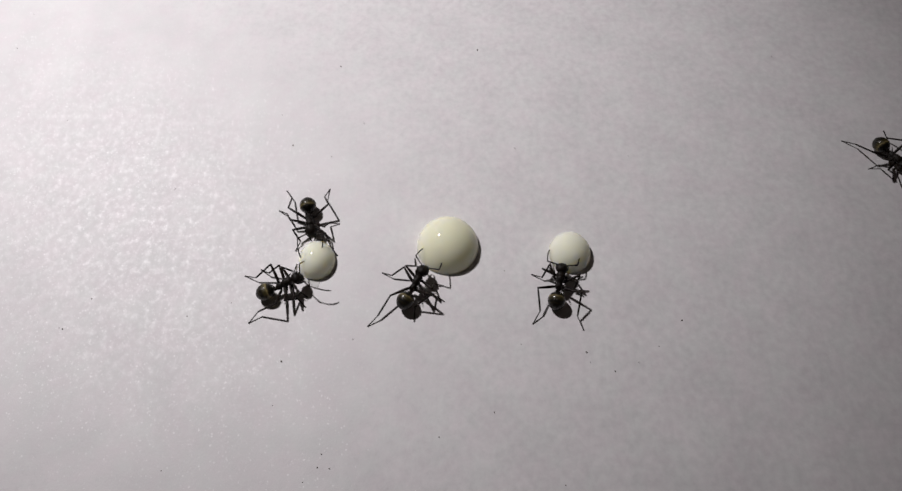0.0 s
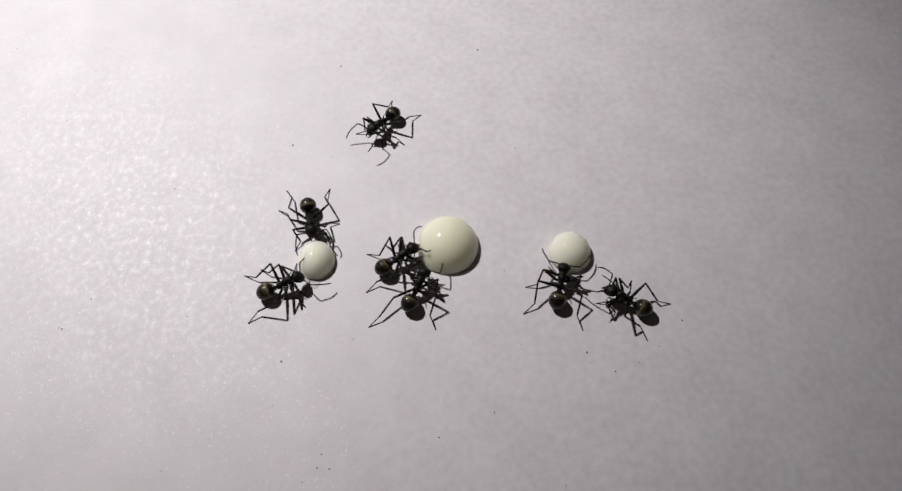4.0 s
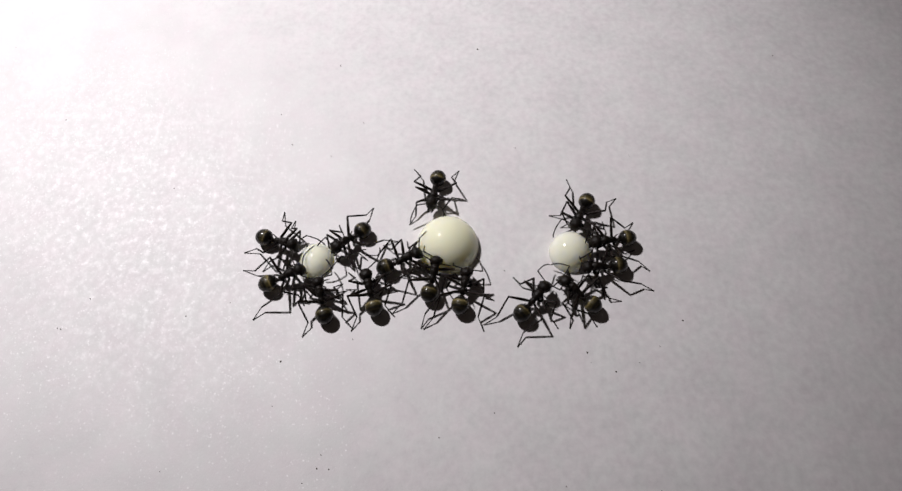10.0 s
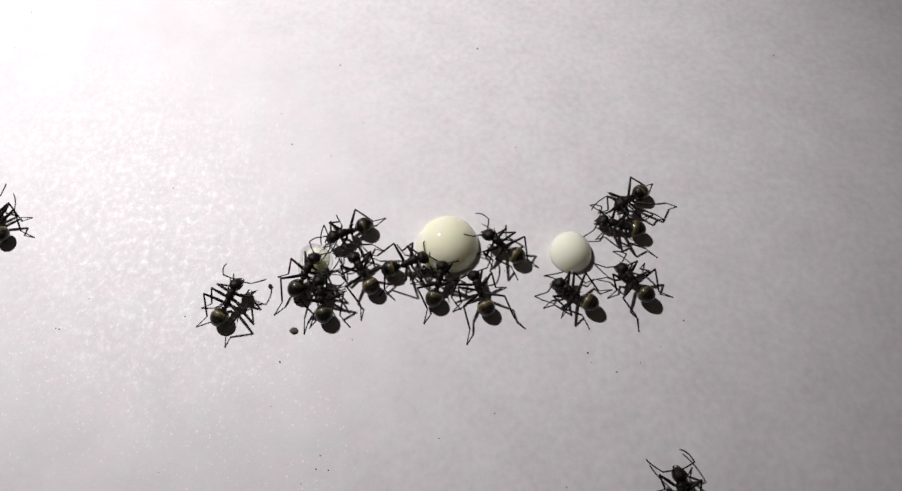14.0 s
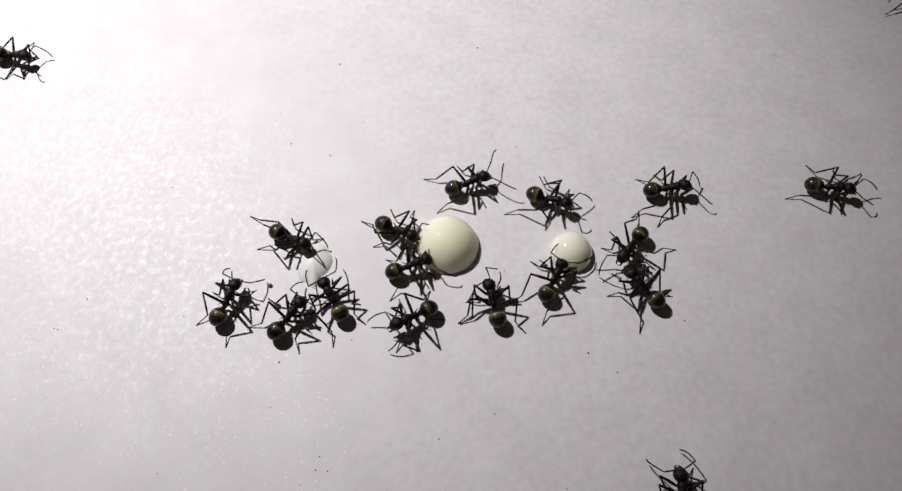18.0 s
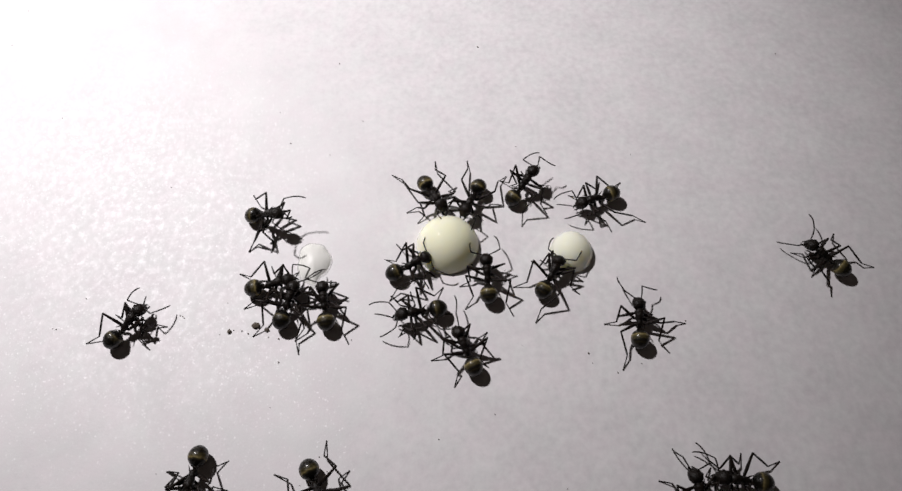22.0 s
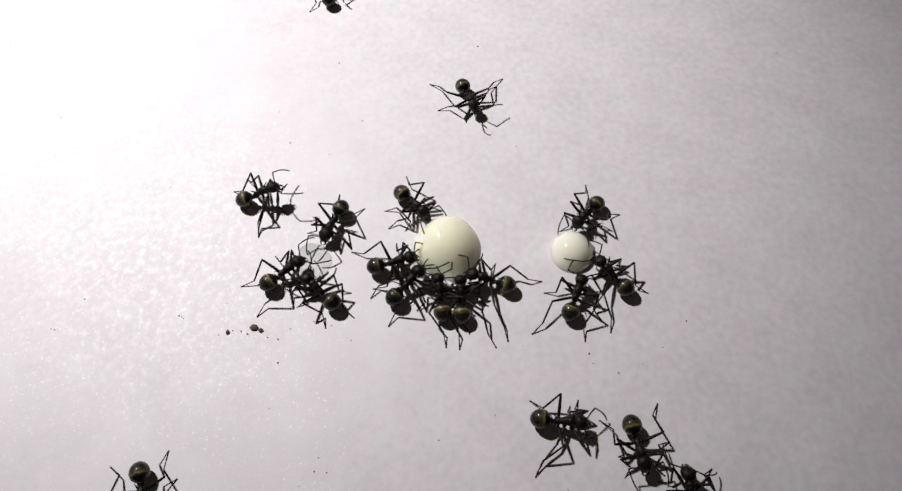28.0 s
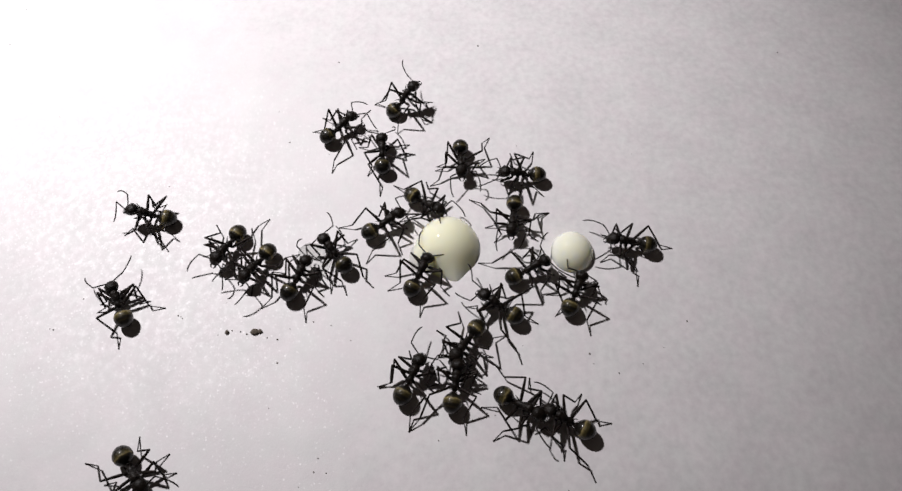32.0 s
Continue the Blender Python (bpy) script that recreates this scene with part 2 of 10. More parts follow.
def puddle_mesh(name, radius, height, mat, long=1.2, tail=0.3, wave=0.07):
    """A shallow puddle with a wavy shore that runs out into a small tail, in millimetres."""
    bm = bmesh.new()
    sides, rows = 72, []
    for r, z in ((1.0, -0.2), (1.0, 0.0), (0.95, 0.13), (0.88, 0.28), (0.76, 0.48), (0.60, 0.68), (0.42, 0.84), (0.24, 0.94), (0.08, 1.0)):
        row = []
        for k in range(sides):
            t = 2 * math.pi * k / sides
            off = (t - radians(284) + math.pi) % (2 * math.pi) - math.pi
            w = 1 + wave * (0.5 * math.sin(3 * t + 0.9) + 0.35 * math.sin(5 * t + 2.2) + 0.3 * math.sin(8 * t)) + tail * math.exp(-(off / 0.20) ** 2)
            w = 1 + (w - 1) * r
            lean = 0.16 * math.sin(t)
            row.append(bm.verts.new(((r * w * math.cos(t) - lean * r * math.sin(t)) * radius * MM, r * w * math.sin(t) * radius * long * MM, z * height * MM)))
        rows.append(row)
    for a, b in zip(rows, rows[1:]):
        for k in range(sides):
            bm.faces.new((a[k], a[(k + 1) % sides], b[(k + 1) % sides], b[k]))
    bm.faces.new(rows[-1])
    bm.faces.new(list(reversed(rows[0])))
    return finish(bm, name, mat)


MILK_FILM = material("shallow_milk", (0.82, 0.82, 0.77), 0.4, IOR=1.33)
MILK_HAZE = material("milky_smear", (0.88, 0.88, 0.82), 0.12, IOR=1.35)
MILK_HAZE.node_tree.nodes["Principled BSDF"].inputs["Alpha"].default_value = 0.6
WET = material("wet_paper_gloss", (0.86, 0.86, 0.84), 0.3, Alpha=0.4, IOR=1.33)
milk_film = tagged(new("milk_film", puddle_mesh("milk_film", 1.88, 0.75, MILK_FILM, 1.36, 0.24)), "shallow white puddle remaining of a drunk milk drop", "film")
milk_film.location = (-15.3 * MM, -2.3 * MM, 0.00002)
wet_mark = tagged(new("wet_mark", puddle_mesh("wet_mark", 1.92, 0.04, WET, 1.36, 0.26)), "clear wet mark where a milk drop stood", "wet mark")
wet_mark.location = (-15.3 * MM, -2.3 * MM, 0.00002)
milk_smear = tagged(new("milk_smear", drop_mesh("milk_smear", 1.25, 12, MILK_HAZE, 1.5, 0.12, 0.02)), "thin milky smear beside the large drop", "film")
milk_smear.location = (-3.4 * MM, -1.5 * MM, 0.00002)


# ---------- dust and crumbs ----------
def speck(bm, x, y, size, rng):
    """A crumb with an uneven outline, sizes in millimetres."""
    made = bmesh.ops.create_icosphere(bm, subdivisions=2, radius=1)["verts"]
    a, b, c = (rng.uniform(0.7, 1.3) for _ in range(3))
    turn = Matrix.Rotation(rng.uniform(0, 6.28), 3, "Z")
    for v in made:
        k = 1 + 0.35 * noise.noise(v.co * 1.7 + Vector((x, y, size * 9)))
        p = turn @ Vector((v.co.x * a, v.co.y * b, v.co.z * c * 0.7)) * size * k
        v.co = (p + Vector((x, y, size * 0.5))) * MM


def dust(name, spots, size, label):
    rng = random.Random(len(spots))
    bm = bmesh.new()
    for x, y in spots:
        speck(bm, x, y, size * rng.uniform(0.6, 1.25), rng)
    return tagged(new(name, finish(bm, name, DUST)), label, "dust", kind="stuff")


dust("dust", [(25.1, -9.4), (17.2, -15.2), (11.1, -26.8), (-28.8, -8.9), (43.5, 29.6), (-14.8, 27.8), (3.6, 30.8), (-19.8, 14.5), (8.0, 14.0), (6.0, -3.3), (14.4, -13.1), (4.4, -19.6), (-1.2, -22.1), (-11.9, -25.2), (-24.2, -7.3), (-42.4, -10.3), (-33.3, 7.9), (-49.1, 18.5), (-17.9, -14.1)], 0.07, "tiny dark dust specks lying on the paper")
dust("dust", [(-59.0, 37.8), (-59.3, 31.1), (-39.7, -6.8), (-11.1, 18.0), (-21.7, 19.4), (-18.2, -18.9), (-12.8, -23.8), (-28.3, -25.4), (-14.8, 12.7), (22.2, -12.4), (19.8, -14.2), (14.7, -14.2), (-10.5, -11.6), (-13.1, -25.1), (-14.4, -26.5), (7.5, -12.2), (22.0, 12.8), (-42.0, -10.4)], 0.055, "tiny grey dust specks lying on the paper")
crumb_dust = dust("crumb_dust", [(-23.7, -10.7), (-23.1, -10.5), (-22.2, -10.6), (-21.5, -10.9), (-19.3, -11.3), (-18.2, -11.5), (-17.0, -10.3), (-24.5, -11.0), (-29.1, -8.8), (-28.6, -9.1), (-14.6, -9.5), (-12.7, -9.9)], 0.08, "fine brown crumbs strewn on the paper")
crumbs = []
for n, size in enumerate((0.34, 0.26, 0.24)):
    bm = bmesh.new()
    speck(bm, 0, 0, size, random.Random(40 + n))
    crumbs.append(tagged(new("crumb", finish(bm, "crumb", DUST, False)), "small brown-grey crumb that the ants drag about", "crumb", "crumbs"))


# ---------- ants ----------
# hip, foot at rest, femur, tibia, tarsus (mm): front, middle and hind leg of the left side
LEGS = [((0.95, 0.36, 1.05), (2.35, 1.6), 1.8, 1.65, 1.25),
        ((0.35, 0.40, 0.95), (-0.15, 3.0), 2.0, 1.85, 1.35),
        ((-0.30, 0.38, 0.88), (-4.1, 2.6), 2.45, 2.55, 1.65)]


def bone(a, b):
    """The turn that lays local x from a to b, with local y level."""
    x = (b - a).normalized()
    y = Vector((0, 0, 1)).cross(x)
    y = y.normalized() if y.length > 1e-4 else Vector((0, 1, 0))
    z = x.cross(y)
    m = Matrix((x, y, z)).transposed().to_4x4()
    m.translation = a * MM
    return m


KNEE_OUT = 48


def bend(hip, foot, femur, tibia, tarsus):
    """Hip, knee, ankle and foot of a leg whose foot stands at foot, in millimetres."""
    out = Vector((foot.x - hip.x, foot.y - hip.y, 0))
    far = out.length
    flat = out / max(far, 1e-6)
    reach = (femur + tibia) * 0.985
    ankle = foot - flat * min(tarsus * 0.9, far * 0.45) + Vector((0, 0, tarsus * 0.3))
    gap = ankle - hip
    d = min(max(gap.length, abs(femur - tibia) + 0.1), reach)
    gap = gap.normalized() * d
    ankle = hip + gap
    along = (femur ** 2 - tibia ** 2 + d * d) / (2 * d)
    rise = math.sqrt(max(femur ** 2 - along ** 2, 0.0))
    side = Vector((-flat.y, flat.x, 0))
    up = side.cross(gap.normalized())
    if up.z < 0:
        up = -up
    across = Vector((-flat.y, flat.x, 0))
    if across.y * hip.y < 0 or (abs(across.y) < 0.35 and across.x < 0):
        across = -across
    lean = radians(KNEE_OUT)
    up = (up.normalized() * math.cos(lean) + across * math.sin(lean)).normalized()
    up = (up - gap.normalized() * up.dot(gap.normalized())).normalized()
    knee = hip + gap.normalized() * along + up * rise
    return hip, knee, ankle, foot


def leg_poses(hip, foot, femur, tibia, tarsus):
    h, k, a, f = bend(hip, foot, femur, tibia, tarsus)
    m = bone(h, k)
    inv = m.inverted()
    return m, inv @ bone(k, a), inv @ bone(a, f)


HEAD_UP, HEAD_DOWN = pose(1.88 * MM, 0, 1.60 * MM, 0, 24, 0), pose(1.80 * MM, 0, 1.46 * MM, 0, 50, 0)
ROOT_UP, ROOT_DOWN = Vector((2.28, 0.26, 1.80)), Vector((2.14, 0.26, 1.50))


def feeler(root, s, out, up, sweep, fall):
    """Scape and flagellum of one antenna: the scape swings out and up, the flagellum is swept out and falls (degrees)."""
    def way(a, b):
        return Vector((math.cos(radians(a)) * math.cos(radians(b)), s * math.sin(radians(a)) * math.cos(radians(b)), math.sin(radians(b))))
    elbow = root + way(out, up) * 1.45
    m = bone(root, elbow)
    return m, m.inverted() @ bone(elbow, elbow + way(sweep, fall))


def build_ant():
    ant = new("ant")
    bm = bmesh.new()
    rings(bm, [(-0.80, 0, 1.02, 0.13, 0.16), (-0.72, 0, 1.09, 0.28, 0.31), (-0.45, 0, 1.22, 0.39, 0.40), (-0.16, 0, 1.31, 0.36, 0.37),
               (-0.04, 0, 1.36, 0.32, 0.35), (0.08, 0, 1.42, 0.37, 0.39), (0.35, 0, 1.52, 0.45, 0.45), (0.52, 0, 1.56, 0.45, 0.44),
               (0.58, 0, 1.58, 0.43, 0.42), (0.66, 0, 1.60, 0.49, 0.47), (0.82, 0, 1.62, 0.53, 0.47), (1.02, 0, 1.63, 0.47, 0.41),
               (1.2, 0, 1.62, 0.30, 0.27), (1.36, 0, 1.63, 0.17, 0.17)], 16)
    for s in (1, -1):
        rod(bm, [(1.0, 0.36 * s, 1.92, 0.09), (1.24, 0.54 * s, 2.02, 0.055), (1.46, 0.66 * s, 2.04, 0.012)], 6)
        rod(bm, [(-0.5, 0.26 * s, 1.45, 0.09), (-0.75, 0.36 * s, 1.62, 0.055), (-1.0, 0.42 * s, 1.74, 0.012)], 6)
        for hip in (LEGS[0][0], LEGS[1][0], LEGS[2][0]):
            rod(bm, [(hip[0], 0.20 * s, 1.25, 0.19), (hip[0], hip[1] * s, hip[2], 0.12)], 7)
    part("mesosoma", bm, CUTICLE, ant)
    bm = bmesh.new()
    egg(bm, 0.18, 0.27, 0.32, (-0.95, 0, 1.04))
    rod(bm, [(-1.25, 0, 1.02, 0.11), (-0.72, 0, 1.0, 0.11)], 8)
    for s in (1, -1):
        rod(bm, [(-0.95, 0.14 * s, 1.28, 0.06), (-1.05, 0.32 * s, 1.45, 0.035), (-1.25, 0.44 * s, 1.52, 0.01)], 6)
    part("petiole", bm, CUTICLE, ant)
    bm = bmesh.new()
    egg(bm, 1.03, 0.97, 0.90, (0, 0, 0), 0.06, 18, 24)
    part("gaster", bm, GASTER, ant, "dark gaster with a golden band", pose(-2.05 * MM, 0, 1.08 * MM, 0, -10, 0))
    bm = bmesh.new()
    rings(bm, [(-0.75, 0, 0.0, 0.17, 0.15), (-0.67, 0, 0.0, 0.45, 0.35), (-0.48, 0, 0.0, 0.64, 0.50), (-0.16, 0, 0.02, 0.72, 0.56),
               (0.18, 0, 0.02, 0.69, 0.53), (0.46, 0, 0.0, 0.57, 0.44), (0.68, 0, -0.04, 0.43, 0.31), (0.80, 0, -0.08, 0.25, 0.19)], 18)
    head = part("head", bm, CUTICLE, ant, "", HEAD_UP)
    for s in (1, -1):
        bm = bmesh.new()
        egg(bm, 0.15, 0.08, 0.13, (0, 0, 0), 0, 8, 10)
        part("eye", bm, EYE, head, "", pose(-0.12 * MM, 0.64 * s * MM, 0.24 * MM))
        bm = bmesh.new()
        rod(bm, [(0, 0, 0, 0.12), (0.22, 0.05 * s, -0.03, 0.10), (0.40, -0.08 * s, -0.06, 0.06), (0.46, -0.2 * s, -0.07, 0.015)], 7)
        part("mandible", bm, CUTICLE, head, "", pose(0.70 * MM, 0.24 * s * MM, -0.1 * MM))
        bm = bmesh.new()
        rod(bm, [(0, 0, 0, 0.07), (0.1, 0, 0, 0.06), (0.5, 0.03 * s, 0.04, 0.070), (1.0, 0.03 * s, 0.05, 0.077), (1.4, 0, 0, 0.084), (1.47, 0, 0, 0.055)], 7)
        m, fore = feeler(Vector((ROOT_UP.x, ROOT_UP.y * s, ROOT_UP.z)), s, 45, 18, 8, -25)
        scape = part("antenna", bm, LEG, ant, "", m)
        bm = bmesh.new()
        rod(bm, [(0, 0, 0, 0.055), (0.2, 0.02 * s, 0.02, 0.066), (0.6, 0.08 * s, 0.06, 0.070), (1.15, 0.13 * s, 0.10, 0.074), (1.7, 0.11 * s, 0.06, 0.077), (2.1, 0.04 * s, 0.0, 0.074), (2.4, -0.06 * s, -0.08, 0.045)], 7)
        part("flagellum", bm, LEG, scape, "", fore)
    for hip, rest, femur, tibia, tarsus in LEGS:
        for s in (1, -1):
            a, b, c = leg_poses(Vector((hip[0], hip[1] * s, hip[2])), Vector((rest[0], rest[1] * s, 0.04)), femur, tibia, tarsus)
            bm = bmesh.new()
            rod(bm, [(-0.02, 0, 0, 0.12), (0.2, 0, 0, 0.158), (femur * 0.4, 0, 0.02, 0.172), (femur * 0.85, 0, 0, 0.124), (femur, 0, 0, 0.110), (femur + 0.05, 0, 0, 0.064)], 8)
            leg = part("leg", bm, LEG, ant, "", a)
            bm = bmesh.new()
            rod(bm, [(-0.04, 0, 0, 0.083), (0.15, 0, 0, 0.095), (tibia * 0.7, 0, 0, 0.110), (tibia, 0, 0, 0.088), (tibia + 0.03, 0, 0, 0.05)], 7)
            part("tibia", bm, LEG, leg, "", b)
            bm = bmesh.new()
            rod(bm, [(-0.03, 0, 0, 0.064), (tarsus * 0.5, 0, 0, 0.058), (tarsus * 0.52, 0, 0, 0.078), (tarsus * 0.72, 0, 0.0, 0.058), (tarsus * 0.74, 0, 0, 0.071),
                     (tarsus * 0.9, 0, 0, 0.052), (tarsus * 0.94, 0, 0, 0.095), (tarsus, 0, 0.0, 0.073)], 6)
            part("tarsus", bm, LEG, leg, "", c)
    return tagged(ant, "black ant with golden-banded gaster on white paper", "ant", "ants at the milk drops")


first_ant = build_ant()
ants = [first_ant] + [copy_thing(first_ant, pose(0, 0, 0)) for _ in range(33 - 1)]


def march(ant, rows, seed, holds={}, feels={}, label=""):
    """Walk an ant along its rows; its feet stay planted and step when the body has moved on.
    holds: for a leg, from, until, and the spot in millimetres on which its foot rests.
    feels: for an antenna, from, until, and how far it is out, up, swept and falling (degrees)."""
    holds = [(leg, *spot) for leg, spots in holds.items() for spot in spots]
    feels = [(antenna, *turn) for antenna, turns in feels.items() for turn in turns]
    rng = random.Random(seed)
    if label:
        ant["label"] = label
    walk(ant, rows)
    times = [rows[0][0]]
    for (t0, a), (t1, b) in zip(rows, rows[1:]):
        far = (b.translation - a.translation).length / MM
        turn = a.to_quaternion().rotation_difference(b.to_quaternion()).angle
        n = 1
        if far > 1.2 or turn > 0.35:
            n = max(1, min(int(round((t1 - t0) / 0.1)), int(far / 1.3) + int(turn / 0.35) + 1))
        for i in range(1, n + 1):
            times.append(t0 + (t1 - t0) * i / n)
    times = sorted(set(times) | {h[1] for h in holds} | {min(h[2] + 0.15, 32.0) for h in holds} | {h[k] for h in feels for k in (1, 2)})
    k = 0
    placed = {}
    out = defaultdict(list)
    dip = {}
    legs = [o for o in ant.children if o.name.startswith("leg")]
    feelers = [o for o in ant.children if o.name.startswith("antenna")]
    spread = {i: (rng.uniform(-0.5, 0.5), rng.uniform(-0.45, 0.45)) for i in range(6)}
    for t in times:
        while k < len(rows) - 2 and rows[k + 1][0] < t - 1e-6:
            k += 1
        (t0, a), (t1, b) = rows[k], rows[min(k + 1, len(rows) - 1)]
        u = min(max((t - t0) / max(t1 - t0, 1e-6), 0), 1)
        m = Matrix.LocRotScale(a.translation.lerp(b.translation, u), a.to_quaternion().slerp(b.to_quaternion(), u), None)
        inv = m.inverted()
        # at the milk, the body rears by three degrees and the feelers are dipped
        dip[t] = abs(math.degrees(m.to_euler().y) + 3) < 0.4
        for i, leg in enumerate(legs):
            hip, rest, femur, tibia, tarsus = LEGS[i // 2]
            s = 1 if i % 2 == 0 else -1
            home = Vector(((rest[0] + spread[i][0]) * MM, (rest[1] + spread[i][1]) * s * MM, 0))
            here = m @ home
            here.z = 0.00004
            if i not in placed or (placed[i] - here).length > 1.5 * MM:
                here.x += rng.uniform(-0.45, 0.45) * MM
                here.y += rng.uniform(-0.45, 0.45) * MM
                placed[i] = here
            for which, since, until, x, y in holds:
                if which == i and since - 0.05 <= t <= until + 0.05:
                    placed[i] = Vector((x * MM, y * MM, 0.00004))
            foot = (inv @ placed[i]) / MM
            poses = leg_poses(Vector((hip[0], hip[1] * s, hip[2])), foot, femur, tibia, tarsus)
            shin = [o for o in leg.children if o.name.startswith("tibia")][0]
            toe = [o for o in leg.children if o.name.startswith("tarsus")][0]
            for ob, p in zip((leg, shin, toe), poses):
                out[ob].append((t, p))
    for ob, r in out.items():
        walk(ob, r)
    pinned = {h[k] for h in feels for k in (1, 2)}
    keyed = [t for k, t in enumerate(times) if k % 2 == 0 or t in pinned or t == times[-1]]
    for i, ob in enumerate(feelers):
        s = 1 if i % 2 == 0 else -1
        tip = ob.children[0]
        scape_rows, tip_rows = [], []
        for t in keyed:
            root = ROOT_DOWN if dip[t] else ROOT_UP
            if dip[t]:
                angles = rng.uniform(58, 98), rng.uniform(-8, 14), rng.uniform(-25, 42), rng.uniform(-30, -5)
            else:
                angles = rng.uniform(48, 100), rng.uniform(2, 24), rng.uniform(-22, 34), rng.uniform(-42, -16)
            for which, since, until, *own in feels:
                if which == i and since - 0.01 <= t <= until + 0.01:
                    angles = own
            a, b = feeler(Vector((root.x, root.y * s, root.z)), s, *angles)
            scape_rows.append((t, a))
            tip_rows.append((t, b))
        walk(ob, scape_rows)
        walk(tip, tip_rows)
    # the face is turned down to drink
    walk([o for o in ant.children if o.name.startswith("head")][0], [(t, HEAD_DOWN if dip[t] else HEAD_UP) for t in keyed])


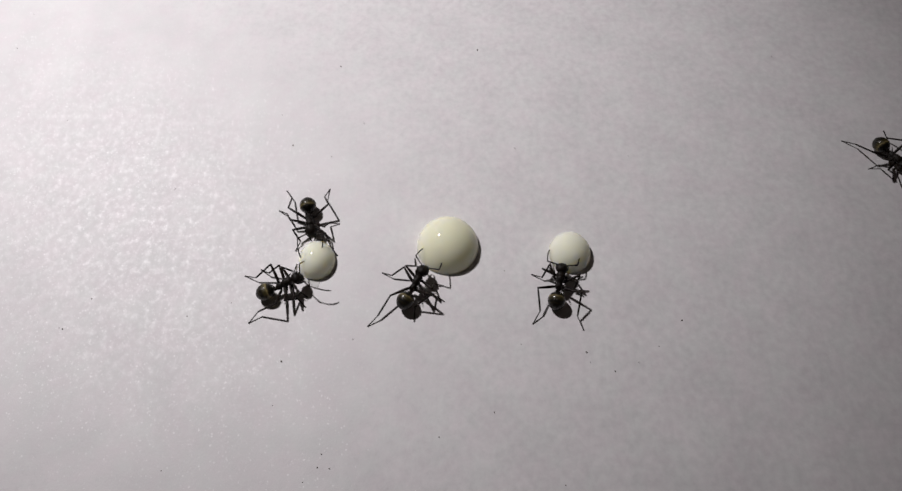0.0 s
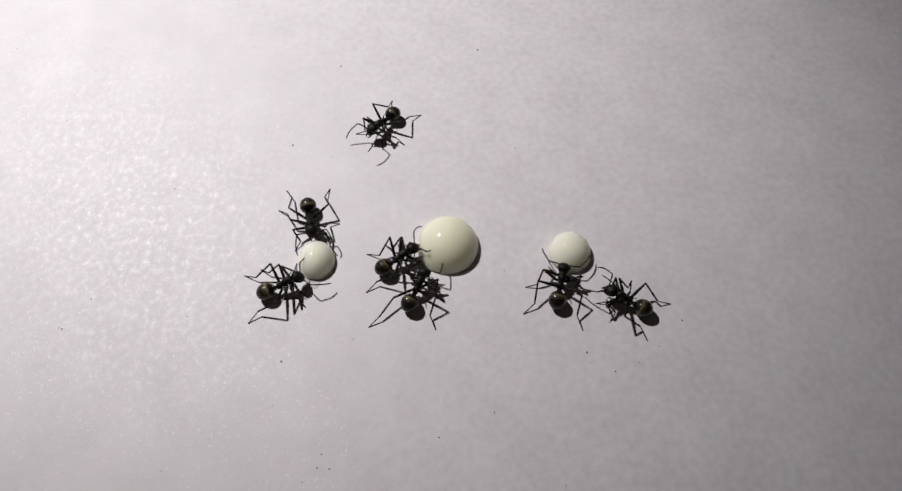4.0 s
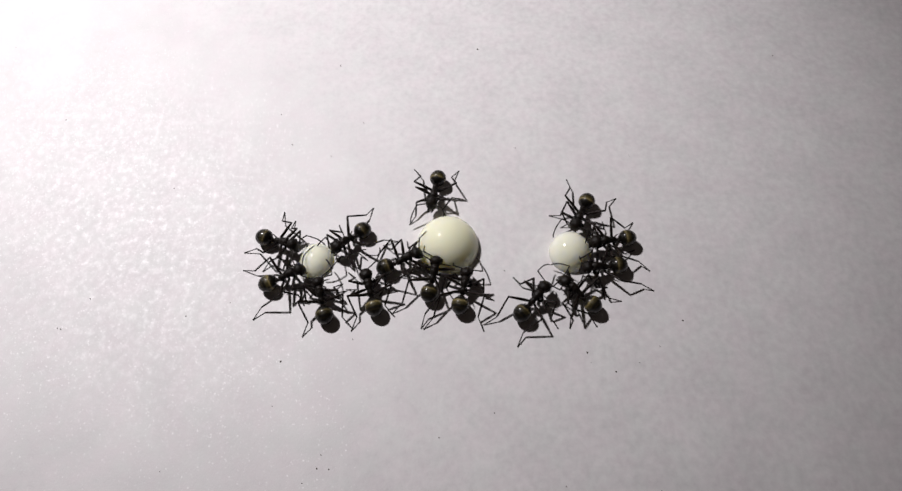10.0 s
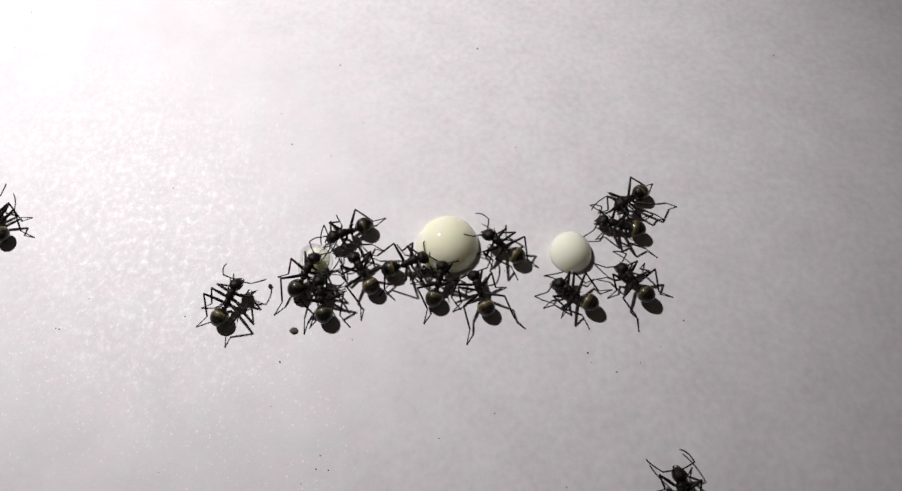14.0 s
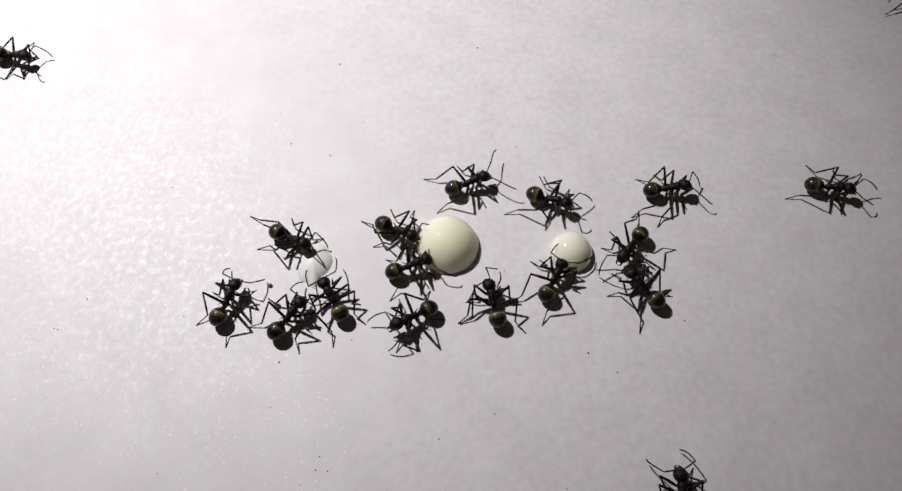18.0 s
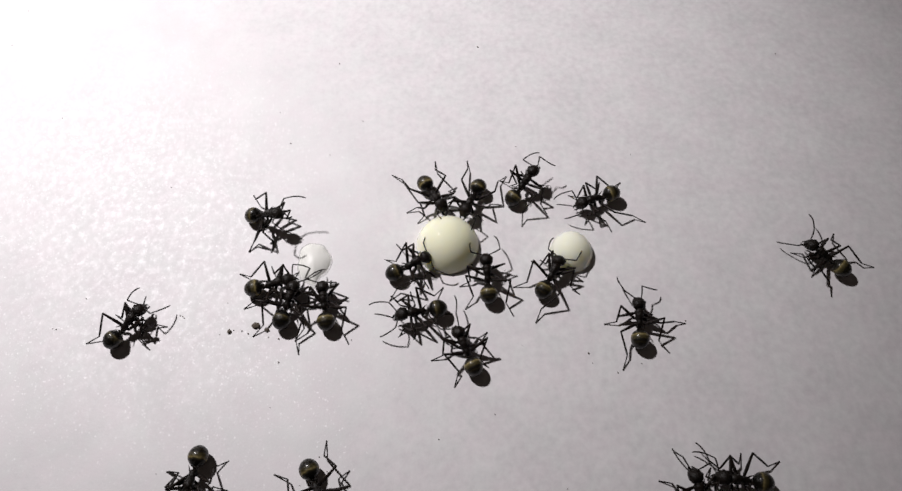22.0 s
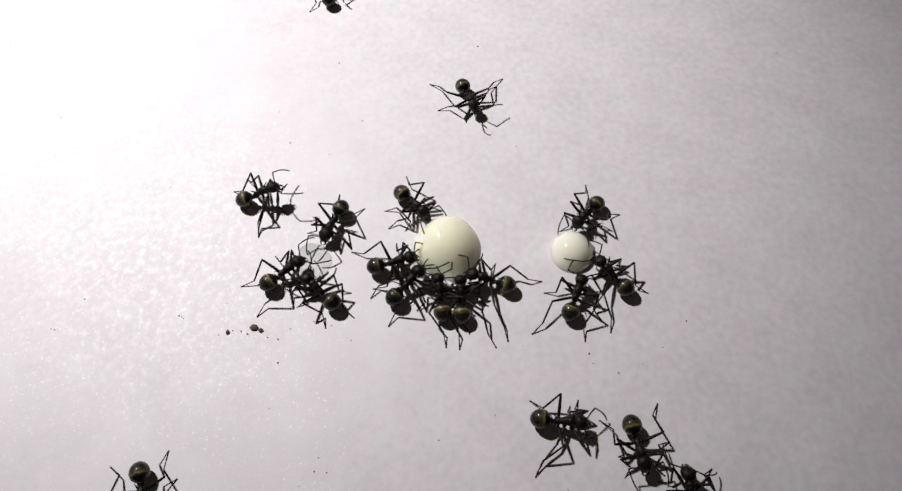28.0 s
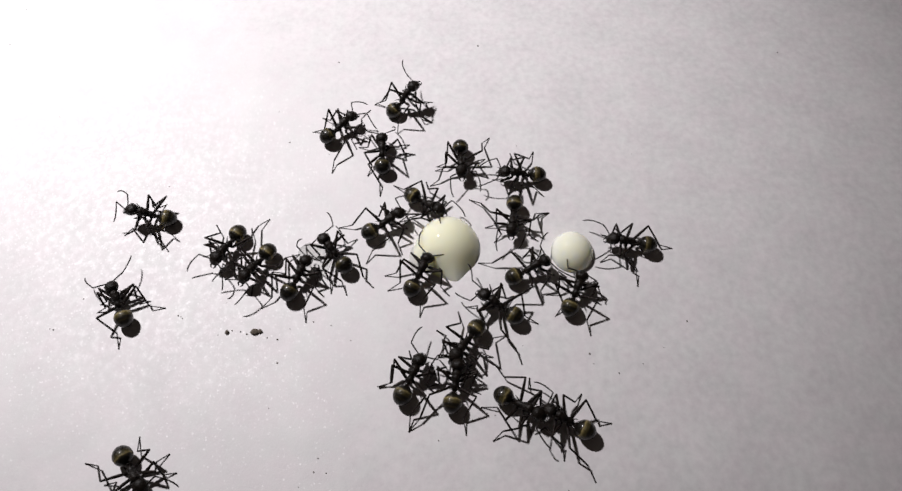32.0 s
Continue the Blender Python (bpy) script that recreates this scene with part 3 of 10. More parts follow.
# ---------- movement ----------
def motions():
    march(ants[0], [(0, pose(-0.01843, -0.00569, 0.0000, 0, -3, 21.5)), (1, pose(-0.01842, -0.00569, 0.0000, 0, -3, 21.5)), 
        (3, pose(-0.01840, -0.00565, 0.0000, 0, -3, 22.6)), (6, pose(-0.01839, -0.00547, 0.0000, 0, -3, 23.6)), 
        (6.3, pose(-0.01839, -0.00547, 0.0000, 0, -3, 23.6)), (6.5, pose(-0.01849, -0.00518, 0.0000, 0, -3, 30.4)), 
        (7, pose(-0.01824, -0.00507, 0.0000, 0, -3, 30.3)), (8, pose(-0.01809, -0.00472, 0.0000, 0, -3, 30.3)), 
        (9, pose(-0.01809, -0.00455, 0.0000, 0, -3, 23.6)), (10, pose(-0.01823, -0.00463, 0.0000, 0, -3, 21.9)), 
        (11, pose(-0.01806, -0.00466, 0.0000, 0, -3, 20.5)), (12, pose(-0.01809, -0.00460, 0.0000, 0, -3, 18.1)), 
        (13, pose(-0.01878, -0.00353, 0.0000, 0, -3, 13.5)), (13.2, pose(-0.02047, -0.00249, 0.0000, 0, -0, 36.5)), 
        (13.3, pose(-0.02639, -0.00512, 0.0000, 0, -0, -39.8)), (13.4, pose(-0.03846, -0.00105, 0.0000, 0, 0, 36.6)), 
        (13.5, pose(-0.05053, 0.00303, 0.0000, 0, -0, 112.9)), (13.7, pose(-0.05112, 0.00282, 0.0000, 0, -0, 113.9)), 
        (14, pose(-0.05228, 0.00255, 0.0000, 0, -0, 121.5)), (14.2, pose(-0.06312, 0.00521, 0.0000, 0, -0, 75.6)), 
        (14.5, pose(-0.06607, 0.00931, 0.0000, 0, -0, 103.1)), (15.05, pose(-0.07625, 0.03482, 0.0000, 0, 0, 46.6)), 
        (15.6, pose(-0.08643, 0.06034, 0.0000, 0, -0, -9.9)), (16.5, pose(-0.01810, 0.06030, 0.0000, 0, -0, -84.9)), 
        (16.8, pose(-0.01691, 0.04574, 0.0000, 0, -0, -84.8)), (16.9, pose(-0.01486, 0.01604, 0.0000, 0, -0, -94.1)), 
        (17, pose(-0.01525, 0.00803, 0.0000, 0, -0, -125.5)), (17.2, pose(-0.00907, 0.00506, 0.0000, 0, -0, -70.0)), 
        (17.25, pose(-0.00863, 0.00800, 0.0000, 0, 0, 4.5)), (17.3, pose(-0.00818, 0.01094, 0.0000, 0, -0, 78.9)), 
        (17.35, pose(-0.01043, 0.03418, 0.0000, 0, 0, 134.4)), (17.4, pose(-0.01269, 0.05742, 0.0000, 0, -0, 189.9)), 
        (20.2, pose(-0.05173, 0.06005, 0.0000, 0, -0, 200.6)), (20.6, pose(-0.06821, 0.05935, 0.0000, 0, 0, 247.7)), 
        (21, pose(-0.08468, 0.05866, 0.0000, 0, -0, 294.8)), (22, pose(-0.06316, 0.00109, 0.0000, 0, -0, 304.8)), 
        (24.1, pose(-0.05548, -0.01525, 0.0000, 0, -0, 348.7)), (24.2, pose(-0.04015, -0.01796, 0.0000, 0, -0, 344.5)), 
        (24.25, pose(-0.03605, -0.01831, 0.0000, 0, 0, 391.8)), (24.3, pose(-0.03195, -0.01865, 0.0000, 0, -0, 439.1)), 
        (24.5, pose(-0.03139, -0.01958, 0.0000, 0, -0, 467.2)), (24.7, pose(-0.03173, -0.01986, 0.0000, 0, -0, 460.1)), 
        (24.8, pose(-0.03143, -0.02015, 0.0000, 0, -0, 457.1)), (25, pose(-0.03618, -0.02345, 0.0000, 0, -0, 395.2)), 
        (25.2, pose(-0.02695, -0.02113, 0.0000, 0, -0, 338.3)), (25.5, pose(-0.02798, -0.02155, 0.0000, 0, -0, 338.0)), 
        (26, pose(-0.03411, -0.02136, 0.0000, 0, -0, 366.7)), (26.5, pose(-0.04627, -0.02326, 0.0000, 0, -0, 385.5)), 
        (27.2, pose(-0.04314, -0.02175, 0.0000, 0, -0, 373.5)), (27.5, pose(-0.03499, -0.02109, 0.0000, 0, -0, 347.4)), 
        (27.7, pose(-0.05297, -0.01990, 0.0000, 0, -0, 380.2)), (28, pose(-0.05340, -0.01879, 0.0000, 0, -0, 356.8)), 
        (28.2, pose(-0.03232, -0.01923, 0.0000, 0, -0, 351.7)), (28.25, pose(-0.03631, -0.01945, 0.0000, 0, 0, 277.2)), 
        (28.3, pose(-0.04029, -0.01968, 0.0000, 0, -0, 202.6)), (28.4, pose(-0.04125, -0.01846, 0.0000, 0, 0, 124.5)), 
        (28.5, pose(-0.04222, -0.01723, 0.0000, 0, -0, 46.3)), (28.7, pose(-0.04400, -0.01647, 0.0000, 0, -0, 123.0)), 
        (28.8, pose(-0.05490, -0.01518, 0.0000, 0, -0, 168.8)), (32, pose(-0.05490, -0.01518, 0.0000, 0, -0, 168.8))], 3,
          {0: [(0, 6.3, -17.5, -2.5), (25, 25, -37.1, -21.3)],
           1: [(0, 6.3, -15.9, -6.6), (7.5, 11, -15.5, -6.5), (17, 17, -21, 8)],
           2: [(0, 6.3, -21.4, -3.2), (25, 25, -40.1, -21.7)],
           3: [(0, 6.3, -16, -7.8), (7.5, 11, -16.1, -7.6), (17, 17, -17.4, 10.5), (12.8, 13, -19.5, -8.8)],
           4: [(0, 6.3, -23.1, -4), (11.4, 12.6, -23.1, -2.6), (17, 17, -12, 8), (25, 25, -41.2, -24.7), (12.8, 13, -23.7, -0.8), (9.5, 10.5, -23.3, -3.3)],
           5: [(0, 6.3, -21.9, -9.7), (11.4, 12.6, -21, -8.9), (17, 17, -13.8, 14.2), (25, 25, -34.3, -26.7), (9.5, 10.5, -21.4, -9.3), (7.5, 8.5, -21.6, -9.3)]})
    march(ants[1], [(0, pose(0.00231, -0.03739, 0.0000, 0, -0, 90.0)), (7.9, pose(0.00231, -0.03739, 0.0000, 0, -0, 90.0)), 
        (8, pose(0.00105, -0.00645, 0.0000, 0, -3, 132.4)), (8.7, pose(-0.00020, -0.01044, 0.0000, 0, -0, 68.4)), 
        (9, pose(-0.00139, -0.01084, 0.0000, 0, -0, 54.3)), (9.3, pose(-0.00139, -0.01084, 0.0000, 0, -0, 55.8)), 
        (9.5, pose(0.00119, -0.00634, 0.0000, 0, -3, 76.0)), (10, pose(0.00140, -0.00599, 0.0000, 0, -3, 78.6)), 
        (11, pose(0.00150, -0.00593, 0.0000, 0, -3, 75.4)), (12, pose(0.00225, -0.00663, 0.0000, 0, -0, 89.4)), 
        (12.3, pose(0.00273, -0.00790, 0.0000, 0, -0, 102.2)), (13, pose(0.00287, -0.00845, 0.0003, 0, -10, 109.3)), 
        (14, pose(0.00308, -0.00634, 0.0000, 0, -3, 110.4)), (16.5, pose(-0.00119, -0.00721, 0.0000, 0, -0, 100.3)), 
        (17, pose(-0.00141, -0.00802, 0.0000, 0, -0, 92.1)), (17.5, pose(-0.00149, -0.00789, 0.0000, 0, -0, 100.4)), 
        (17.7, pose(-0.00026, -0.00773, 0.0000, 0, -0, 101.1)), (18, pose(0.00450, -0.00765, 0.0000, 0, -0, 102.9)), 
        (18.5, pose(0.00450, -0.00755, 0.0000, 0, -0, 103.7)), (19, pose(0.00300, -0.00634, 0.0000, 0, -0, 96.1)), 
        (20, pose(0.00349, -0.00627, 0.0000, 0, -0, 86.0)), (20.5, pose(0.00395, -0.00572, 0.0000, 0, -0, 92.8)), 
        (21, pose(0.00389, -0.00477, 0.0002, 0, -5, 94.7)), (22, pose(0.00396, -0.00467, 0.0002, 0, -5, 93.3)), 
        (23, pose(0.00403, -0.00460, 0.0002, 0, -5, 91.5)), (24, pose(0.00412, -0.00467, 0.0002, 0, -5, 89.0)), 
        (25, pose(0.00378, -0.00541, 0.0000, 0, -0, 86.1)), (25.2, pose(0.00488, -0.00671, 0.0000, 0, -0, 68.5)), 
        (25.35, pose(0.00777, -0.00734, 0.0000, 0, 0, 115.7)), (25.5, pose(0.01067, -0.00797, 0.0000, 0, -0, 162.9)), 
        (26.2, pose(0.00566, -0.01138, 0.0000, 0, -0, 134.9)), (27, pose(-0.00087, -0.00685, 0.0000, 0, -3, 98.8)), 
        (27.5, pose(-0.00105, -0.00674, 0.0000, 0, -3, 98.2)), (28, pose(-0.00117, -0.00674, 0.0000, 0, -3, 98.0)), 
        (28.5, pose(0.00033, -0.01037, 0.0000, 0, -0, 111.6)), (29, pose(0.00310, -0.00955, 0.0000, 0, -0, 115.9)), 
        (29.25, pose(0.00214, -0.01060, 0.0000, 0, 0, 164.7)), (29.5, pose(0.00118, -0.01165, 0.0000, 0, -0, 213.4)), 
        (30, pose(0.00181, -0.01173, 0.0000, 0, -0, 231.5)), (31, pose(0.00129, -0.01178, 0.0000, 0, -0, 226.4)), 
        (31.07, pose(0.00244, -0.01004, 0.0000, 0, 0, 170.7)), (31.13, pose(0.00359, -0.00829, 0.0000, 0, 0, 115.0)), 
        (31.2, pose(0.00473, -0.00654, 0.0000, 0, -0, 59.3)), (31.5, pose(0.00389, -0.01133, 0.0000, 0, -0, 86.2)), 
        (31.75, pose(0.00271, -0.01184, 0.0000, 0, 0, 161.0)), (32, pose(0.00153, -0.01236, 0.0000, 0, -0, 235.7))], 4,
          {0: [(19, 19.4, 0.1, -4.7), (18, 18.5, 1.8, -7.2)],
           1: [(30.5, 31, -0.4, -11), (8, 8, 1.5, -4)],
           2: [(13, 13, 0.4, -7.5), (23.5, 24.4, 1, -5.3), (29, 29, 0.6, -10.2), (30, 30.5, 5.4, -12.4), (21, 21.5, -0.2, -5.7), (19, 19.4, -0.4, -9), (18, 18.5, 0.8, -9.7), (9, 9.2, -4, -8.2), (19.6, 20.2, -0.7, -5.8), (21.5, 22.5, 1, -5.3), (22.5, 23.5, 1, -5.3)],
           3: [(13, 13, 6, -8.2), (14, 14, 6.1, -5.4), (17, 17, 2.1, -7.2), (23.5, 24.4, 7.3, -4), (30.5, 31, -0.2, -8.3), (30, 30.5, 0, -8.2), (18, 18.5, 7.6, -7.5), (9, 9.2, 0.7, -14.2), (21.5, 22.5, 7.3, -4), (22.5, 23.5, 7.3, -4)],
           4: [(9.6, 11.7, -2.9, -10.4), (17, 17, -3.9, -11.2), (18, 18, 1, -9.8), (23.5, 24.4, 1.6, -8), (30.5, 31, 5.1, -12), (32, 32, 5.8, -11.1), (29, 29, 2.4, -14.7), (12.6, 13, 1, -13.4), (27.5, 28, -0.5, -12.4), (21, 21.5, 1.2, -9.9), (19, 19.4, 0.6, -12.2), (9, 9.2, -5.9, -13.2), (19.6, 20.2, 0.6, -11.4), (21.5, 22.5, 1.6, -8), (22.5, 23.5, 1.6, -8), (8, 8, 1.5, -11.3), (14, 14.2, 1.7, -12.1)],
           5: [(9, 9, 1, -14.2), (17, 17, 1.9, -11.4), (23.5, 24.4, 6.7, -8.8), (30.5, 31, 2.5, -8.2), (32, 32, 0.8, -8.4), (29, 29, 7.4, -13.4), (12.6, 13, 6.6, -11.5), (21, 21.5, 6.8, -8.9), (9.6, 10.5, 3.5, -10.6), (18, 18.5, 7.9, -10.8), (21.5, 22.5, 6.7, -8.8), (22.5, 23.5, 6.7, -8.8), (8, 8, 4.5, -7.3), (14, 14.2, 7.9, -10.3)]},
          {0: [(23.5, 24.4, 93, 12, 4, -63), (21, 21.5, 98, 12, -11, -11), (18, 18.5, 114, 12, 124, -59)],
           1: [(23.5, 24.4, 91, 12, 62, -63), (12.6, 13, 88, 12, 26, -39), (21, 21.5, 132, 12, 29, -11), (18, 18.5, -6, 12, 77, -45), (9, 9.2, 96, 12, 3, -39), (19.6, 20.2, 73, 12, 39, -20)]})
    march(ants[2], [(0, pose(-0.01635, 0.00284, 0.0000, 0, -0, -77.6)), (1, pose(-0.01634, 0.00283, 0.0000, 0, -0, -77.6)), 
        (3, pose(-0.01632, 0.00282, 0.0000, 0, -0, -77.6)), (6, pose(-0.01626, 0.00277, 0.0000, 0, -0, -75.1)), 
        (6.3, pose(-0.01626, 0.00277, 0.0000, 0, -0, -75.1)), (6.35, pose(-0.02313, 0.00494, 0.0000, 0, 0, -130.2)), 
        (6.4, pose(-0.03001, 0.00710, 0.0000, 0, -0, -185.2)), (6.45, pose(-0.02724, -0.00770, 0.0000, 0, 0, -111.0)), 
        (6.5, pose(-0.02447, -0.02250, 0.0000, 0, -0, -36.8)), (6.6, pose(-0.02446, -0.03670, 0.0000, 0, -0, -81.9)), 
        (32, pose(-0.02446, -0.03670, 0.0000, 0, -0, -81.9))], 5,
          {0: [(0, 6.3, -13, -1.3)],
           1: [(0, 6.3, -17.8, -0.7)],
           2: [(0, 6.3, -13.1, 2.9)],
           3: [(0, 6.3, -20.3, 4.7)],
           4: [(0, 6.3, -14.6, 7.8)],
           5: [(0, 6.3, -19.7, 7.5)]})
    march(ants[3], [(0, pose(0.07366, 0.03216, 0.0000, 0, -0, -161.4)), (8, pose(0.07366, 0.03216, 0.0000, 0, -0, -161.4)), 
        (8.2, pose(0.06176, 0.02896, 0.0000, 0, -0, -131.0)), (8.3, pose(0.01398, -0.02404, 0.0000, 0, -0, -179.6)), 
        (8.5, pose(0.01323, -0.00730, 0.0000, 0, -0, -248.3)), (8.7, pose(0.01311, -0.00704, 0.0000, 0, -0, -209.7)), 
        (9, pose(0.01324, -0.00696, 0.0000, 0, -0, -197.7)), (10, pose(0.01380, -0.00664, 0.0000, 0, -0, -221.9)), 
        (11, pose(0.01343, -0.00680, -0.0002, 0, 10, -213.8)), (12, pose(0.01341, -0.00680, -0.0002, 0, 10, -217.3)), 
        (13, pose(0.01348, -0.00673, -0.0002, 0, 10, -214.5)), (14, pose(0.01346, -0.00673, -0.0002, 0, 10, -216.7)), 
        (14.5, pose(0.01346, -0.00673, -0.0002, 0, 10, -216.7)), (15.5, pose(0.01118, -0.00877, 0.0000, 0, -0, -230.2)), 
        (16.5, pose(0.00975, -0.00943, 0.0000, 0, -0, -234.4)), (17, pose(0.00946, -0.00925, 0.0000, 0, -0, -243.9)), 
        (17.5, pose(0.01141, -0.00478, 0.0000, 0, -3, -262.2)), (17.7, pose(0.01169, -0.00442, 0.0000, 0, -3, -267.3)), 
        (18, pose(0.01138, -0.00479, 0.0000, 0, -3, -299.0)), (19, pose(0.01110, -0.00461, 0.0000, 0, -3, -299.2)), 
        (20, pose(0.01105, -0.00433, 0.0000, 0, -3, -301.9)), (21, pose(0.01111, -0.00433, 0.0000, 0, -3, -300.1)), 
        (22, pose(0.01106, -0.00437, 0.0000, 0, -3, -299.7)), (23, pose(0.01111, -0.00441, 0.0000, 0, -3, -300.3)), 
        (24, pose(0.01134, -0.00453, 0.0000, 0, -3, -313.0)), (24.2, pose(0.01007, -0.01048, 0.0000, 0, -0, -319.3)), 
        (24.3, pose(0.00983, -0.01063, 0.0000, 0, -0, -331.1)), (24.5, pose(0.00843, -0.00566, 0.0000, 0, -0, -261.2)), 
        (24.7, pose(0.00544, 0.00445, 0.0000, 0, -0, -215.2)), (24.75, pose(0.00548, 0.00227, 0.0000, 0, 0, -165.5)), 
        (24.8, pose(0.00551, 0.00010, 0.0000, 0, -0, -115.8)), (25, pose(0.00460, -0.00161, 0.0000, 0, -0, -110.8)), 
        (25.2, pose(0.00795, -0.00266, 0.0000, 0, -0, -114.8)), (25.5, pose(0.00469, -0.00886, 0.0000, 0, -0, -164.9)), 
        (27, pose(0.00401, -0.00532, 0.0000, 0, -0, -198.7)), (27.5, pose(0.00408, -0.00512, 0.0000, 0, -0, -194.8)), 
        (28, pose(0.00402, -0.00505, 0.0000, 0, -3, -193.4)), (29, pose(0.00451, -0.00513, 0.0000, 0, -0, -193.0)), 
        (30, pose(0.00516, -0.00502, 0.0000, 0, -0, -195.5)), (31, pose(0.00615, -0.00513, 0.0000, 0, -0, -211.0)), 
        (31.5, pose(0.00656, -0.00446, 0.0000, 0, -0, -241.3)), (31.75, pose(0.00765, -0.00406, 0.0000, 0, -1.5, -287.8)), 
        (32, pose(0.00874, -0.00366, 0.0000, 0, -3, -334.3))], 6,
          {0: [(16.8, 17, 7, -9.8), (12.5, 13.5, 10.1, -7.9), (9.8, 10.5, 14.2, -9.5), (13.5, 14.5, 10.1, -7.9)],
           1: [(23.8, 24, 15.1, -5.8)],
           2: [(16.8, 17, 6.2, -11.6), (23.8, 24, 9.1, -2.2), (12.5, 13.5, 12, -8.9), (20.5, 21.5, 9.1, -2.2), (9.8, 10.5, 12.8, -10.3), (18, 18.5, 9, -2.2), (21.5, 22.5, 9.1, -2.2), (22.5, 23.2, 9.1, -2.2), (13.5, 14.5, 12, -8.9)],
           3: [(17, 17, 11.1, -6.5), (23.8, 24, 14, -6.2), (32, 32, 10, -7.2), (28.5, 29.5, 4.7, -2.6), (27.5, 28.5, 4.9, -2.6), (29.5, 30.2, 6, -2.6), (9.8, 10.5, 17.3, -5.4), (18, 18.5, 14.1, -6.1), (21.5, 22.5, 14, -6.2), (22.5, 23.2, 14, -6.2)],
           4: [(17, 17, 7.4, -14.7), (23.8, 24, 6.9, -5.4), (32, 32, 3.1, -2.4), (28.5, 29.5, 6, -11.1), (12.5, 13.5, 14.8, -10.3), (27.5, 28.5, 6, -11.8), (29.5, 30.2, 8.3, -9.9), (20.5, 21.5, 6.9, -5.4), (9.8, 10.5, 15.7, -10.1), (21.5, 22.5, 6.9, -5.4), (22.5, 23.2, 6.9, -5.4), (13.5, 14.5, 14.8, -10.3)],
           5: [(16.8, 17, 13.4, -10), (23.8, 24, 9.1, -9.6), (28.5, 29.5, 9.9, -4.7), (12.5, 13.5, 17.6, -5.8), (27.5, 28.5, 9.9, -4.7), (29.5, 30.2, 9.7, -4.7), (20.5, 21.5, 10, -8.9), (18, 18.5, 9.8, -9.9), (21.5, 22.5, 9.1, -9.6), (22.5, 23.2, 9.1, -9.6), (13.5, 14.5, 17.7, -5.7)]},
          {1: [(13.5, 14.5, -21, 12, 127, -11)]})
    march(ants[4], [(0, pose(-0.00401, -0.00577, 0.0000, 0, -0, 61.4)), (1, pose(-0.00401, -0.00569, 0.0000, 0, -3, 60.7)), 
        (2.5, pose(-0.00400, -0.00574, 0.0000, 0, -0, 60.9)), (3, pose(-0.00366, -0.00586, 0.0000, 0, -3, 66.2)), 
        (6, pose(-0.00362, -0.00590, 0.0000, 0, -3, 62.3)), (7, pose(-0.00362, -0.00590, 0.0000, 0, -3, 62.3)), 
        (8, pose(-0.00356, -0.00621, 0.0000, 0, -0, 49.4)), (9, pose(-0.00212, -0.00465, 0.0000, 0, -3, 76.5)), 
        (10, pose(-0.00196, -0.00454, 0.0000, 0, -3, 78.0)), (11, pose(-0.00196, -0.00454, 0.0000, 0, -3, 78.0)), 
        (12, pose(-0.00285, -0.00618, 0.0000, 0, -0, 93.8)), (13, pose(-0.00281, -0.00629, 0.0000, 0, -0, 92.9)), 
        (14, pose(-0.00132, -0.00519, 0.0000, 0, -3, 75.9)), (14.5, pose(-0.00138, -0.00537, 0.0000, 0, -3, 78.0)), 
        (15, pose(-0.00037, -0.01304, 0.0000, 0, -1.5, -1.7)), (15.5, pose(0.00064, -0.02072, 0.0000, 0, -0, -81.4)), 
        (16, pose(0.00081, -0.03650, 0.0000, 0, -0, -88.6)), (32, pose(0.00081, -0.03650, 0.0000, 0, -0, -88.6))], 7,
          {0: [(0, 2.9, -4.1, -1.8)],
           1: [(0, 2.9, -1, -5.2), (3, 6.9, -0.9, -5.1)],
           2: [(0, 2.9, -7.7, -3.6), (3, 6.9, -7.2, -4)],
           3: [(0, 2.9, -0.8, -7.1), (3, 6.9, -0.8, -7)],
           4: [(0, 2.9, -9, -10.1), (3, 6.9, -8.9, -10.1), (7.8, 8, -8.4, -8.6), (14, 14.5, -2.9, -9.7)],
           5: [(0, 2.9, -4, -9.5), (3, 6.9, -1.7, -10.4), (9.5, 10.5, -3.2, -10.3), (7.8, 8, -2.4, -10.4), (14, 14.5, 1, -8)]})
